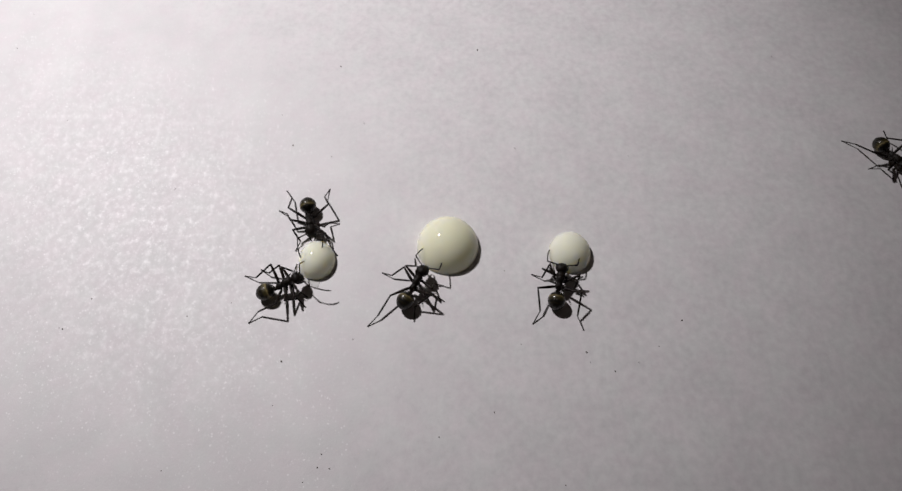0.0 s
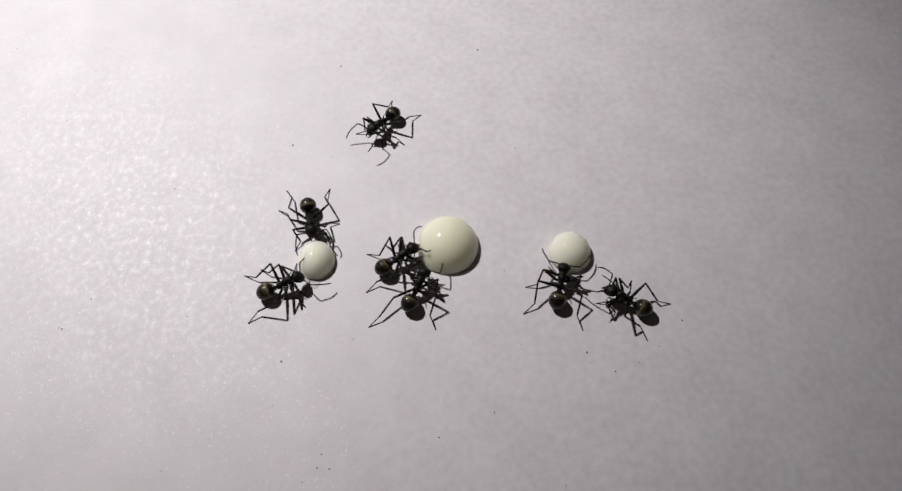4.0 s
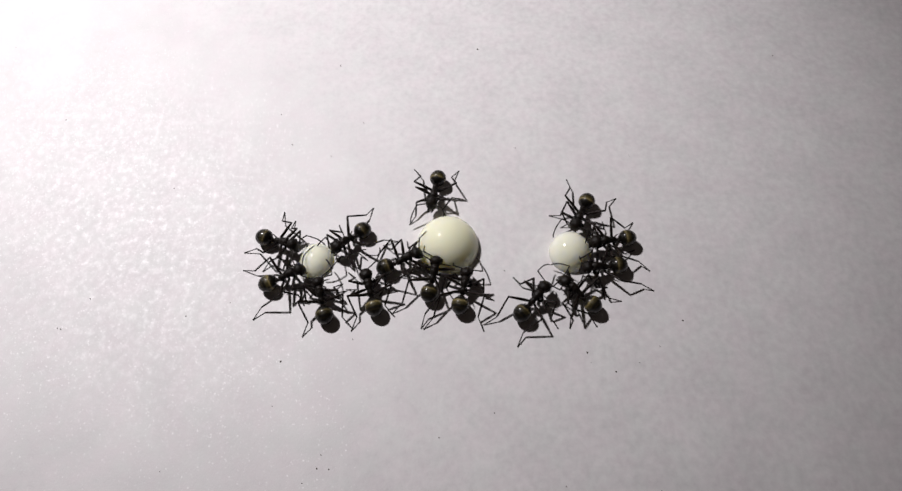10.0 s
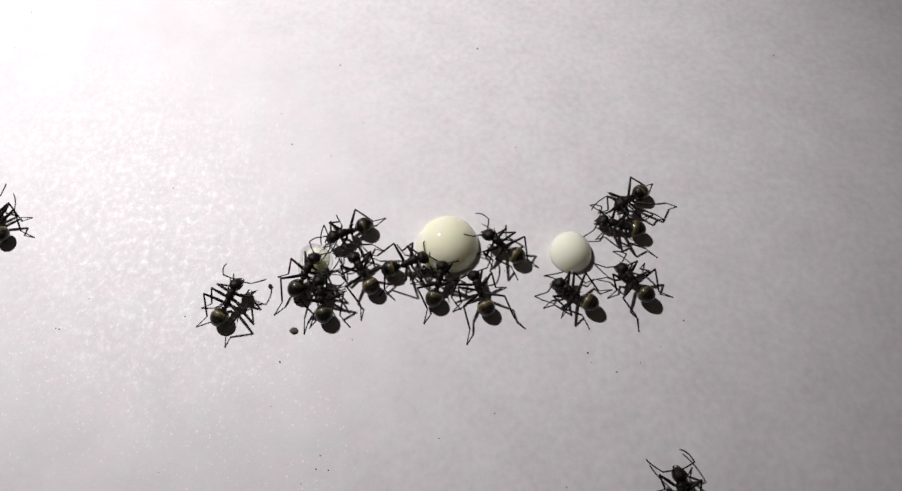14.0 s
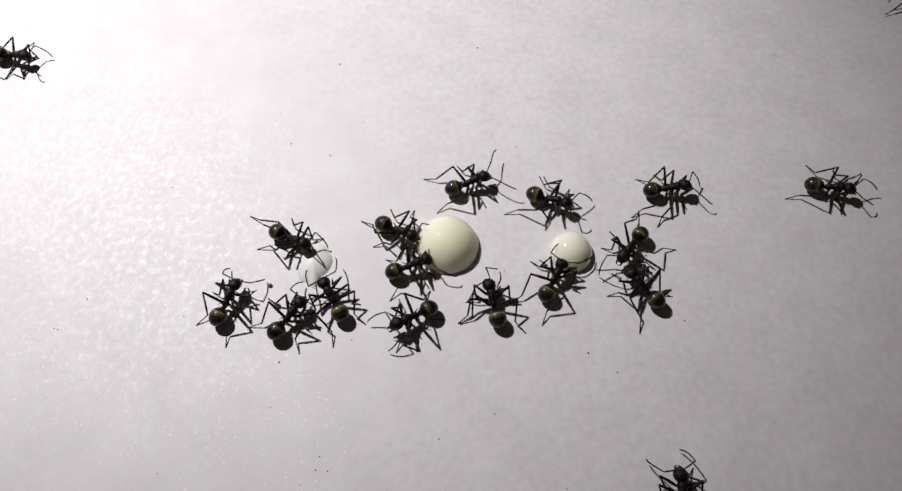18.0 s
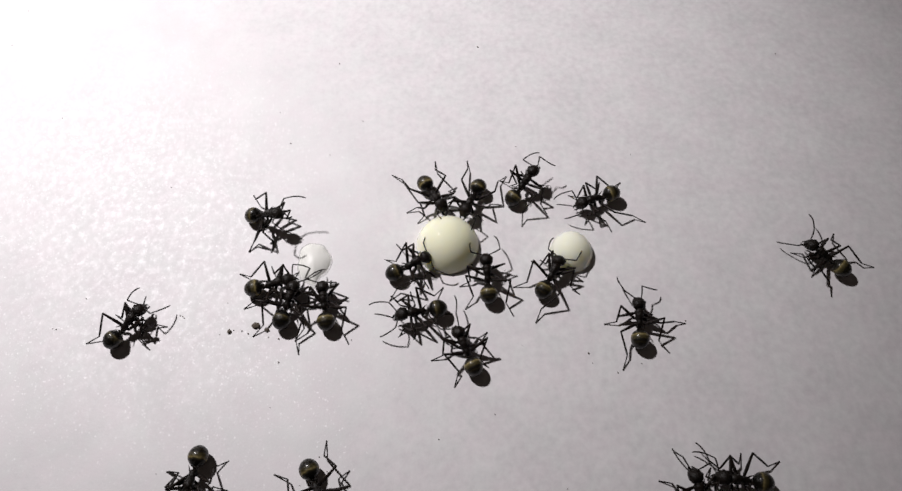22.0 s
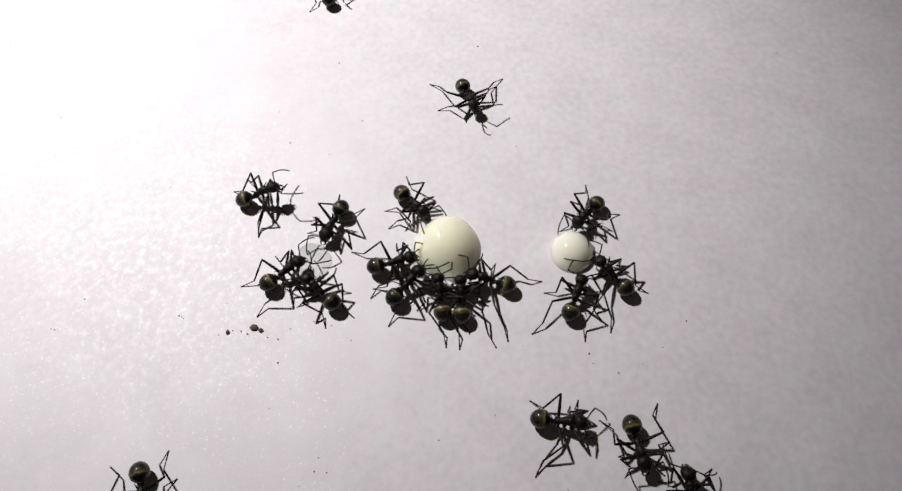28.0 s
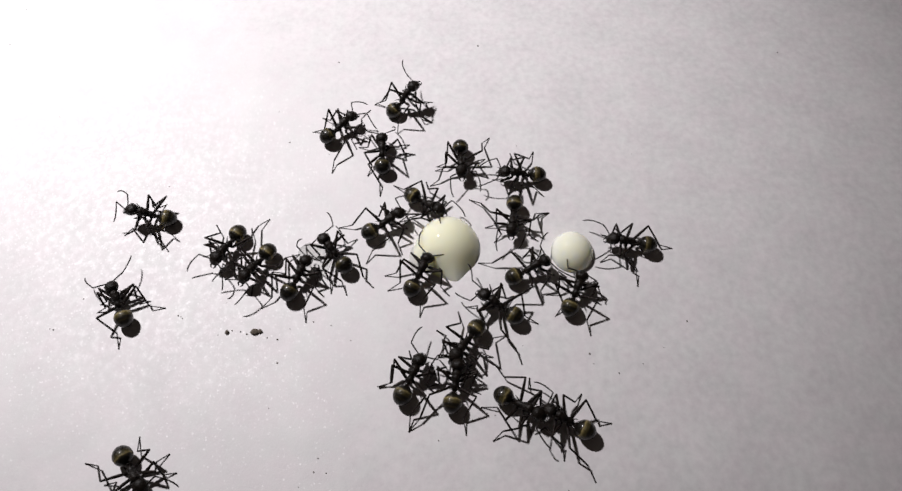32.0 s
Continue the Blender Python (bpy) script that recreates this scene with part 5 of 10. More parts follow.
    march(ants[10], [(0, pose(-0.01556, -0.03519, 0.0000, 0, -0, 85.6)), (2.5, pose(-0.01556, -0.03519, 0.0000, 0, -0, 85.6)), 
        (2.6, pose(-0.01484, -0.02364, 0.0000, 0, -0, 67.5)), (2.7, pose(-0.01136, -0.01527, 0.0000, 0, -0, 73.8)), 
        (2.8, pose(-0.00759, -0.00741, 0.0000, 0, -0, 68.5)), (2.9, pose(-0.00683, -0.00281, 0.0000, 0, -0, 57.0)), 
        (3, pose(-0.00603, -0.00228, 0.0000, 0, -0, 36.1)), (6, pose(-0.00572, -0.00252, 0.0000, 0, -0, 31.6)), 
        (7, pose(-0.00564, -0.00264, 0.0000, 0, -0, 27.0)), (8, pose(-0.00568, -0.00249, 0.0000, 0, -0, 29.9)), 
        (9, pose(-0.00564, -0.00261, 0.0000, 0, -0, 26.8)), (10, pose(-0.00538, -0.00257, 0.0000, 0, -3, 22.1)), 
        (11, pose(-0.00525, -0.00257, 0.0000, 0, -3, 21.3)), (12, pose(-0.00492, -0.00277, 0.0000, 0, -3, 13.6)), 
        (13, pose(-0.00472, -0.00298, 0.0000, 0, -3, 20.9)), (14, pose(-0.00471, -0.00299, 0.0000, 0, -3, 16.4)), 
        (16.5, pose(-0.00447, -0.00295, 0.0000, 0, -3, 20.1)), (17, pose(-0.00441, -0.00295, 0.0000, 0, -3, 20.8)), 
        (18, pose(-0.00427, -0.00325, 0.0000, 0, -3, 18.5)), (19, pose(-0.00420, -0.00324, 0.0000, 0, -3, 26.2)), 
        (20, pose(-0.00417, -0.00321, 0.0000, 0, -3, 25.6)), (21, pose(-0.00417, -0.00321, 0.0000, 0, -3, 25.5)), 
        (22, pose(-0.00429, -0.00321, 0.0000, 0, -3, 24.6)), (23, pose(-0.00425, -0.00321, 0.0000, 0, -3, 24.2)), 
        (24, pose(-0.00422, -0.00322, 0.0000, 0, -3, 23.8)), (25, pose(-0.00421, -0.00322, 0.0000, 0, -3, 23.8)), 
        (25.5, pose(-0.00421, -0.00322, 0.0000, 0, -3, 23.8)), (27.5, pose(-0.00604, -0.00290, 0.0000, 0, -0, 13.2)), 
        (28, pose(-0.00622, -0.00290, 0.0000, 0, -0, 12.3)), (29, pose(-0.00303, -0.00485, 0.0000, 0, -3, 5.4)), 
        (29.5, pose(-0.00347, -0.00409, 0.0000, 0, -3, 65.6)), (30, pose(-0.00337, -0.00420, 0.0000, 0, -3, 66.2)), 
        (31, pose(-0.00331, -0.00413, 0.0000, 0, -3, 64.2)), (32, pose(-0.00327, -0.00410, 0.0000, 0, -3, 63.8))], 13,
          {2: [(31.5, 32, -7.2, -4), (29.5, 30.5, -7.2, -4)],
           3: [(17.5, 25.5, -2.5, -5.4), (31.5, 32, -0.2, -6.4), (29, 29, -0.1, -9.5), (29.5, 30.5, -0.1, -6.4), (30.5, 31.5, -0.2, -6.3)],
           4: [(3, 5.6, -9.7, -1.3), (17.5, 25.5, -7.2, -2), (29, 29, -8.7, -1.7), (27.5, 28, -11.1, -1), (30.5, 31.5, -6.8, -5.8)],
           5: [(3, 5.6, -10.1, -5.7), (17.5, 25.5, -6.6, -7), (31.5, 32, -3.3, -8.9), (29, 29, -7.8, -7.9), (29.5, 30.5, -3.5, -9), (30.5, 31.5, -3.3, -9)]})
    march(ants[11], [(0, pose(0.02096, -0.03269, 0.0000, 0, -0, 89.1)), (11.2, pose(0.02096, -0.03269, 0.0000, 0, -0, 89.1)), 
        (11.5, pose(0.02165, -0.02787, 0.0000, 0, -0, 91.4)), (12, pose(0.02164, -0.02786, 0.0000, 0, -0, 91.4)), 
        (13, pose(0.02163, -0.02785, 0.0000, 0, -0, 91.4)), (14, pose(0.02161, -0.02783, 0.0000, 0, -0, 91.4)), 
        (16.5, pose(0.02158, -0.02777, 0.0000, 0, -0, 90.4)), (17, pose(0.02160, -0.02776, 0.0000, 0, -0, 89.4)), 
        (18, pose(0.02158, -0.02774, 0.0000, 0, -0, 89.4)), (19, pose(0.02159, -0.02772, 0.0000, 0, -0, 88.4)), 
        (20, pose(0.02163, -0.02771, 0.0000, 0, -0, 86.5)), (21, pose(0.02326, -0.02751, 0.0000, 0, -0, 95.5)), 
        (22, pose(0.02319, -0.02776, 0.0000, 0, -0, 98.7)), (23, pose(0.02219, -0.02761, 0.0000, 0, -0, 95.0)), 
        (24, pose(0.02216, -0.02767, 0.0000, 0, -0, 95.9)), (25, pose(0.02214, -0.02765, 0.0000, 0, -0, 95.9)), 
        (26.5, pose(0.02220, -0.02750, 0.0000, 0, -0, 92.3)), (27.5, pose(0.02222, -0.02748, 0.0000, 0, -0, 91.2)), 
        (28, pose(0.02221, -0.02748, 0.0000, 0, -0, 91.2)), (29, pose(0.02204, -0.02756, 0.0000, 0, -0, 95.1)), 
        (30, pose(0.02142, -0.02703, 0.0000, 0, -0, 91.4)), (31, pose(0.02128, -0.02679, 0.0000, 0, -0, 93.5)), 
        (31.5, pose(0.02034, -0.02475, 0.0000, 0, -0, 100.8)), (31.6, pose(0.02474, -0.02588, 0.0000, 0, 0, 26.2)), 
        (31.7, pose(0.02915, -0.02701, 0.0000, 0, -0, -48.5)), (31.8, pose(0.03551, -0.03645, 0.0000, 0, -0, 26.6)), 
        (32, pose(0.04043, -0.03655, 0.0000, 0, -0, -37.8))], 14,
          {0: [(30.5, 31, 19.5, -24.3)]},
          {0: [(11.5, 12.5, 100, 12, 33, -37), (12.3, 13.3, 100, 12, 33, -37), (13.1, 14.1, 99, 12, 33, -37), (13.9, 14.9, 100, 12, 33, -37), (16.5, 17.5, 101, 12, 38, -35), (17.3, 18.3, 101, 12, 38, -35), (18.1, 19.1, 102, 12, 40, -35), (18.9, 19.9, 103, 12, 43, -33), (19.7, 20.4, 101, 12, 49, -23), (20.8, 21.5, -3, 12, 28, -63)],
           1: [(11.5, 12.5, 64, 12, -21, -42), (12.3, 13.3, 64, 12, -21, -42), (13.1, 14.1, 64, 12, -21, -42), (13.9, 14.9, 64, 12, -21, -42), (16.5, 17.5, 58, 12, -27, -43), (17.3, 18.3, 59, 12, -27, -43), (18.1, 19.1, 57, 12, -28, -44), (18.9, 19.9, 53, 12, -32, -44), (19.7, 20.4, 41, 12, -40, -49), (30.5, 31, 94, 12, 143, -48), (27.5, 28.5, 123, 12, 71, -40)]})
    march(ants[12], [(0, pose(0.01097, -0.03656, 0.0000, 0, -0, 74.5)), (3.3, pose(0.01097, -0.03656, 0.0000, 0, -0, 74.5)), 
        (3.4, pose(0.01440, -0.02554, 0.0000, 0, -0, 70.2)), (3.5, pose(0.02394, -0.01458, 0.0000, 0, -0, 74.9)), 
        (3.9, pose(0.02031, -0.00892, 0.0000, 0, -1.5, 132.8)), (4.3, pose(0.01667, -0.00327, 0.0000, 0, -3, 190.7)), 
        (5.5, pose(0.01660, -0.00327, 0.0000, 0, -3, 190.4)), (6, pose(0.01659, -0.00327, 0.0000, 0, -3, 190.4)), 
        (7, pose(0.01659, -0.00327, 0.0000, 0, -3, 190.4)), (8, pose(0.01656, -0.00346, 0.0000, 0, -3, 189.5)), 
        (9, pose(0.01650, -0.00328, 0.0000, 0, -3, 191.1)), (10, pose(0.01664, -0.00346, 0.0000, 0, -3, 189.9)), 
        (11, pose(0.01644, -0.00346, 0.0000, 0, -3, 190.0)), (12, pose(0.01679, -0.00326, 0.0000, 0, -3, 175.1)), 
        (12.2, pose(0.01988, -0.00509, 0.0000, 0, -0, 131.1)), (13, pose(0.02009, -0.00540, -0.0002, 0, 11, 122.4)), 
        (14, pose(0.02011, -0.00533, -0.0002, 0, 11, 124.3)), (16.5, pose(0.02059, -0.00457, -0.0002, 0, 11, 103.1)), 
        (17, pose(0.02011, -0.00523, -0.0002, 0, 11, 116.4)), (17.5, pose(0.02017, -0.00532, 0.0000, 0, -0, 120.4)), 
        (18, pose(0.02079, -0.00586, 0.0000, 0, -0, 129.5)), (18.2, pose(0.01948, -0.00677, 0.0000, 0, -0, 155.6)), 
        (18.3, pose(0.01484, -0.00987, 0.0000, 0, -0, 153.2)), (18.4, pose(0.01442, -0.01352, 0.0000, 0, 0, 99.7)), 
        (18.5, pose(0.01399, -0.01717, 0.0000, 0, -0, 46.3)), (18.7, pose(0.01382, -0.01764, 0.0000, 0, -0, 31.4)), 
        (18.8, pose(0.01239, -0.01758, 0.0000, 0, -0, 29.0)), (19, pose(0.00627, -0.01223, 0.0000, 0, -0, 93.2)), 
        (19.5, pose(0.00605, -0.01223, 0.0000, 0, -0, 79.4)), (20, pose(0.00610, -0.01207, 0.0000, 0, -0, 74.0)), 
        (21, pose(0.00392, -0.01427, 0.0000, 0, -0, 113.4)), (21.2, pose(0.00391, -0.01327, 0.0000, 0, -0, 88.9)), 
        (21.25, pose(0.00070, -0.01724, 0.0000, 0, 0, 158.4)), (21.3, pose(-0.00251, -0.02120, 0.0000, 0, -0, 227.9)), 
        (21.4, pose(-0.00442, -0.02154, 0.0000, 0, 0, 153.8)), (21.5, pose(-0.00632, -0.02188, 0.0000, 0, -0, 79.7)), 
        (21.7, pose(-0.00726, -0.03669, 0.0000, 0, -0, 159.6)), (29.5, pose(-0.01404, -0.03644, 0.0000, 0, -0, 83.2)), 
        (29.6, pose(-0.01185, -0.01751, 0.0000, 0, -0, 53.6)), (29.7, pose(-0.00693, -0.01238, 0.0000, 0, -0, 7.9)), 
        (30, pose(-0.00367, -0.01151, 0.0000, 0, -0, -6.2)), (30.2, pose(-0.00636, -0.00460, 0.0000, 0, -0, 14.1)), 
        (30.5, pose(-0.00609, -0.00368, 0.0000, 0, -0, 73.4)), (30.7, pose(-0.00920, -0.00231, 0.0000, 0, -0, 74.3)), 
        (31, pose(-0.00838, 0.00063, 0.0000, 0, -0, 77.5)), (32, pose(-0.00739, 0.00219, 0.0000, 0, -0, 33.1))], 15,
          {0: [(17, 17.5, 16.2, -4.4), (12.6, 13.5, 16.2, -4.4), (13.5, 14.5, 16.2, -4.4)],
           2: [(17, 17.5, 16.9, -6.7), (12.6, 13.5, 17.3, -6.7), (19, 19, 3.3, -11.1), (17.8, 18, 17.1, -6.5), (13.5, 14.5, 17.2, -6.7)],
           3: [(4.5, 11.8, 18.2, 1), (12.6, 13.5, 21.8, -2.4), (19, 19, 9.5, -13.3), (13.5, 14.5, 21.8, -2.4)],
           4: [(17, 17.5, 20.1, -10.6), (32, 32, -12.7, 2.2), (12.6, 13.5, 20.2, -10.6), (30, 30, -8.8, -9.2), (21, 21, 2.3, -17.5), (19, 19, 3.8, -16.1), (9.5, 10.5, 22.4, -5.8), (17.8, 18, 20.1, -10.8), (19.6, 20, 3.5, -14.4), (7.5, 8.5, 22.4, -5.9), (13.5, 14.5, 20.1, -10.6)],
           5: [(4.5, 11.8, 20.9, -0.7), (17, 17.5, 23.9, -6.7), (12.6, 13.5, 24.3, -6.6), (30, 30, -7, -14.7), (21, 21, 7.3, -16.3), (19, 19, 8.1, -15.9), (17.8, 18, 24, -6.5), (19.6, 20, 8.1, -15.9), (13.5, 14.5, 24.3, -6.6)]},
          {0: [(12.6, 13.5, -23, 12, -125, -11)]})
    march(ants[13], [(0, pose(-0.00739, 0.05778, 0.0000, 0, -0, -80.5)), (12, pose(-0.00739, 0.05778, 0.0000, 0, -0, -80.5)), 
        (12.1, pose(-0.00533, 0.04597, 0.0000, 0, -0, -78.5)), (12.2, pose(0.00181, 0.02048, 0.0000, 0, -0, -20.8)), 
        (12.25, pose(0.00603, 0.03920, 0.0000, 0, 0, 26.5)), (12.3, pose(0.01026, 0.05792, 0.0000, 0, -0, 73.7)), 
        (32, pose(0.01026, 0.05792, 0.0000, 0, -0, 73.7))], 16)
    march(ants[14], [(0, pose(-0.00209, 0.05531, 0.0000, 0, -0, -97.4)), (3.5, pose(-0.00209, 0.05531, 0.0000, 0, -0, -97.4)), 
        (4.3, pose(-0.01170, -0.00060, 0.0000, 0, -3, -143.2)), (6, pose(-0.01169, -0.00061, 0.0000, 0, -3, -143.1)), 
        (7, pose(-0.01181, -0.00061, 0.0000, 0, -3, -145.2)), (8, pose(-0.01040, 0.00183, 0.0000, 0, 0, -134.6)), 
        (9, pose(-0.01214, 0.00110, 0.0000, 0, -0, -165.1)), (9.2, pose(-0.01142, 0.00093, 0.0000, 0, -0, -109.1)), 
        (9.5, pose(-0.01200, 0.00070, 0.0000, 0, -0, -152.6)), (10, pose(-0.01164, 0.00001, 0.0000, 0, -3, -136.7)), 
        (10.2, pose(-0.01141, 0.00031, 0.0000, 0, -0, -145.2)), (11, pose(-0.01148, 0.00040, 0.0000, 0, -0, -157.0)), 
        (12, pose(-0.01168, 0.00013, 0.0000, 0, -3, -147.2)), (13, pose(-0.01130, 0.00246, 0.0008, 0, -28, -205.9)), 
        (14, pose(-0.01167, 0.00100, 0.0000, 0, 0, -151.3)), (15.25, pose(-0.01056, 0.00068, 0.0004, 0, -14, -196.6)), 
        (16.5, pose(-0.00908, 0.00126, 0.0000, 0, -0, -254.6)), (16.6, pose(-0.00922, 0.00217, 0.0000, 0, 0, -310.8)), 
        (16.7, pose(-0.00936, 0.00308, 0.0000, 0, 0, -367.1)), (16.8, pose(-0.00951, 0.00399, 0.0000, 0, -0, -423.4)), 
        (17, pose(-0.00924, 0.00424, 0.0000, 0, -0, -414.3)), (17.5, pose(-0.00732, 0.00360, 0.0000, 0, -0, -411.1)), 
        (18, pose(-0.00594, 0.00118, 0.0000, 0, -0, -389.4)), (19, pose(-0.00921, -0.00138, 0.0000, 0, 0, -448.0)), 
        (20, pose(-0.00955, -0.00113, 0.0004, 0, -12, -437.8)), (21, pose(-0.00835, -0.00107, 0.0004, 0, -12, -424.9)), 
        (21.2, pose(-0.01026, -0.00073, 0.0000, 0, -0, -349.3)), (21.25, pose(-0.01057, 0.00749, 0.0000, 0, 0, -308.3)), 
        (21.3, pose(-0.01088, 0.01571, 0.0000, 0, -0, -267.3)), (21.4, pose(-0.01432, 0.05741, 0.0000, 0, -0, -265.7)), 
        (32, pose(-0.01432, 0.05741, 0.0000, 0, -0, -265.7))], 17,
          {0: [(13, 13, -13.7, 1.1)],
           1: [(19.6, 20.2, -11.1, -3.7)],
           2: [(17, 17, -5.4, 5.9), (13, 13, -12.6, -0.3), (19, 19.4, -6.4, -0.3), (19.6, 20.2, -6.4, -0.9), (8, 8, -6.2, 0.7)],
           3: [(18, 18, -8.8, -0.3), (13, 13, -7.5, 3.7), (20.8, 21, -11, -3.3), (19, 19.4, -12.6, -1.7), (10, 10, -13, 2.6), (9, 9, -13.1, 3.6), (14, 14, -13.4, 4)],
           4: [(4.5, 7, -9.3, -3.9), (9.4, 10, -6.2, 0.5), (10.6, 12.2, -8, -1.1), (17, 17, -9.8, 8.8), (18, 18, -7, 4.7), (21, 21, -8.5, 2.3), (19, 19.4, -7.5, 1.7), (19.6, 20.2, -8.9, 2.9), (14, 14, -7.6, -0.8)],
           5: [(4.5, 7, -10.7, 5.1), (10.6, 12.2, -7.7, 3.7), (13, 13, -6.4, 1), (17, 17, -10.8, 0.4), (18, 18, -10.3, 3.1), (20.8, 21, -11, 1.8), (19, 19.4, -12.6, 1.6), (10, 10, -9.2, 5), (9, 9, -10.8, 4.8), (19.6, 20.2, -12.2, 1.8), (8, 8, -10.5, 5.5), (14, 14, -7.7, 3.6)]},
          {0: [(13, 13, 128, 12, 102, -40)],
           1: [(13, 13, 99, 12, -41, -11), (10, 10, 98, 12, 3, -41), (9, 9, 118, 12, 20, -25), (14, 14, 96, 12, -45, -46)]})
    march(ants[15], [(0, pose(0.02071, 0.05661, 0.0000, 0, -0, -95.7)), (5.5, pose(0.02071, 0.05661, 0.0000, 0, -0, -95.7)), 
        (5.6, pose(0.01749, 0.02165, 0.0000, 0, -0, -98.1)), (5.7, pose(0.01569, 0.00376, 0.0000, 0, -0, -107.4)), 
        (6, pose(0.01566, 0.00384, 0.0000, 0, -0, -107.8)), (7, pose(0.01565, 0.00383, 0.0000, 0, -0, -107.8)), 
        (8, pose(0.01567, 0.00374, 0.0000, 0, -0, -109.2)), (9, pose(0.01543, 0.00366, 0.0000, 0, -0, -105.3)), 
        (10, pose(0.01506, 0.00354, 0.0000, 0, -0, -115.4)), (10.5, pose(0.01441, 0.00485, 0.0000, 0, -0, -134.2)), 
        (11, pose(0.01403, 0.00506, 0.0000, 0, -0, -135.9)), (11.2, pose(0.00510, 0.00200, 0.0000, 0, -0, -150.5)), 
        (11.5, pose(0.00502, 0.00181, 0.0000, 0, -0, -152.6)), (12, pose(0.00503, 0.00177, 0.0002, 0, -5, -148.4)), 
        (12.2, pose(0.00500, 0.00235, 0.0002, 0, -5, -150.7)), (12.3, pose(0.00555, 0.00625, 0.0002, 0, -5, -213.2)), 
        (12.5, pose(0.00652, 0.01060, 0.0002, 0, -5, -267.5)), (12.57, pose(0.00826, 0.00884, 0.0002, 0, -5, -327.4)), 
        (12.63, pose(0.01000, 0.00709, 0.0002, 0, -5, -387.2)), (12.7, pose(0.01175, 0.00534, 0.0002, 0, -5, -447.1)), 
        (13, pose(0.01149, 0.00502, 0.0002, 0, -5, -457.6)), (13.1, pose(0.01022, 0.00403, 0.0002, 0, -5, -502.4)), 
        (13.2, pose(0.00894, 0.00305, 0.0002, 0, -5, -547.2)), (13.5, pose(0.00847, 0.00266, 0.0002, 0, -5, -582.0)), 
        (13.7, pose(0.00738, 0.00083, 0.0002, 0, -5, -573.9)), (14, pose(0.00562, -0.00078, 0.0002, 0, -5, -574.4)), 
        (14.4, pose(0.00738, 0.00139, 0.0000, 0, -0, -607.2)), (14.45, pose(0.00828, 0.00314, 0.0000, 0, 0, -538.5)), 
        (14.5, pose(0.00917, 0.00489, 0.0000, 0, -0, -469.9)), (15.5, pose(0.00951, 0.00366, 0.0000, 0, 0, -423.8)), 
        (16.5, pose(0.00985, 0.00244, 0.0000, 0, -0, -377.7)), (17, pose(0.00980, 0.00217, 0.0000, 0, -0, -372.9)), 
        (17.5, pose(0.01025, 0.00277, 0.0000, 0, -0, -382.0)), (18, pose(0.01165, 0.00542, 0.0000, 0, 0, -384.5)), 
        (18.2, pose(0.01342, 0.00640, 0.0000, 0, -0, -396.4)), (18.5, pose(0.01425, 0.00825, 0.0000, 0, -0, -388.8)), 
        (19, pose(0.01368, 0.00951, 0.0000, 0, 0, -381.1)), (19.5, pose(0.01394, 0.00535, 0.0000, 0, -0, -435.9)), 
        (19.7, pose(0.01246, 0.00376, 0.0000, 0, -0, -450.0)), (20, pose(0.00894, 0.00349, 0.0000, 0, -0, -456.6)), 
        (20.2, pose(0.00967, 0.00357, 0.0000, 0, -0, -430.6)), (20.5, pose(0.01076, 0.00251, 0.0005, 0, -17, -388.1)), 
        (21, pose(0.01051, 0.00317, 0.0005, 0, -17, -368.3)), (21.5, pose(0.00922, 0.00642, 0.0005, 0, -17, -314.1)), 
        (22, pose(0.00872, 0.00749, 0.0005, 0, -17, -310.9)), (22.2, pose(0.01142, 0.00701, 0.0005, 0, -17, -314.5)), 
        (22.3, pose(0.02571, 0.02698, 0.0005, 0, -17, -300.8)), (22.35, pose(0.02894, 0.04164, 0.0005, 0, -17, -228.3)), 
        (22.4, pose(0.03216, 0.05629, 0.0005, 0, -17, -155.7)), (29.3, pose(-0.03051, 0.05552, 0.0000, 0, -0, -79.9)), 
        (29.6, pose(-0.02561, 0.02333, 0.0000, 0, -0, -89.9)), (29.7, pose(-0.02636, 0.01552, 0.0000, 0, -0, -166.2)), 
        (29.75, pose(-0.02741, 0.00884, 0.0000, 0, 0, -105.9)), (29.8, pose(-0.02845, 0.00217, 0.0000, 0, -0, -45.6)), 
        (30, pose(-0.02944, 0.00222, 0.0000, 0, 0, -41.6)), (30.2, pose(-0.03050, 0.00127, 0.0000, 0, -0, 1.0)), 
        (31, pose(-0.03047, 0.00195, 0.0000, 0, -0, 23.0)), (31.5, pose(-0.02882, 0.00139, 0.0003, 0, -11, -15.0)), 
        (31.67, pose(-0.03069, 0.00196, 0.0003, 0, -11, -71.6)), (31.83, pose(-0.03255, 0.00254, 0.0003, 0, -11, -128.2)), 
        (32, pose(-0.03441, 0.00311, 0.0003, 0, -11, -184.9))], 18,
          {0: [(18, 18, 14.1, 7.6), (19, 19, 14.6, 13.1)],
           1: [(9.6, 10, 12.9, 2.4), (20, 20, 6.8, -0.2), (7.5, 8.5, 13.6, 2.4)],
           2: [(5.8, 8.3, 20, 3.4), (14, 14, 4.4, -3.3), (17, 17, 11, 5.9), (18, 18, 11.2, 9.4), (20, 20, 12.4, 3.5), (32, 32, -31.7, -0.9), (13, 13, 15.6, 3.8), (19, 19, 14.6, 12.9)],
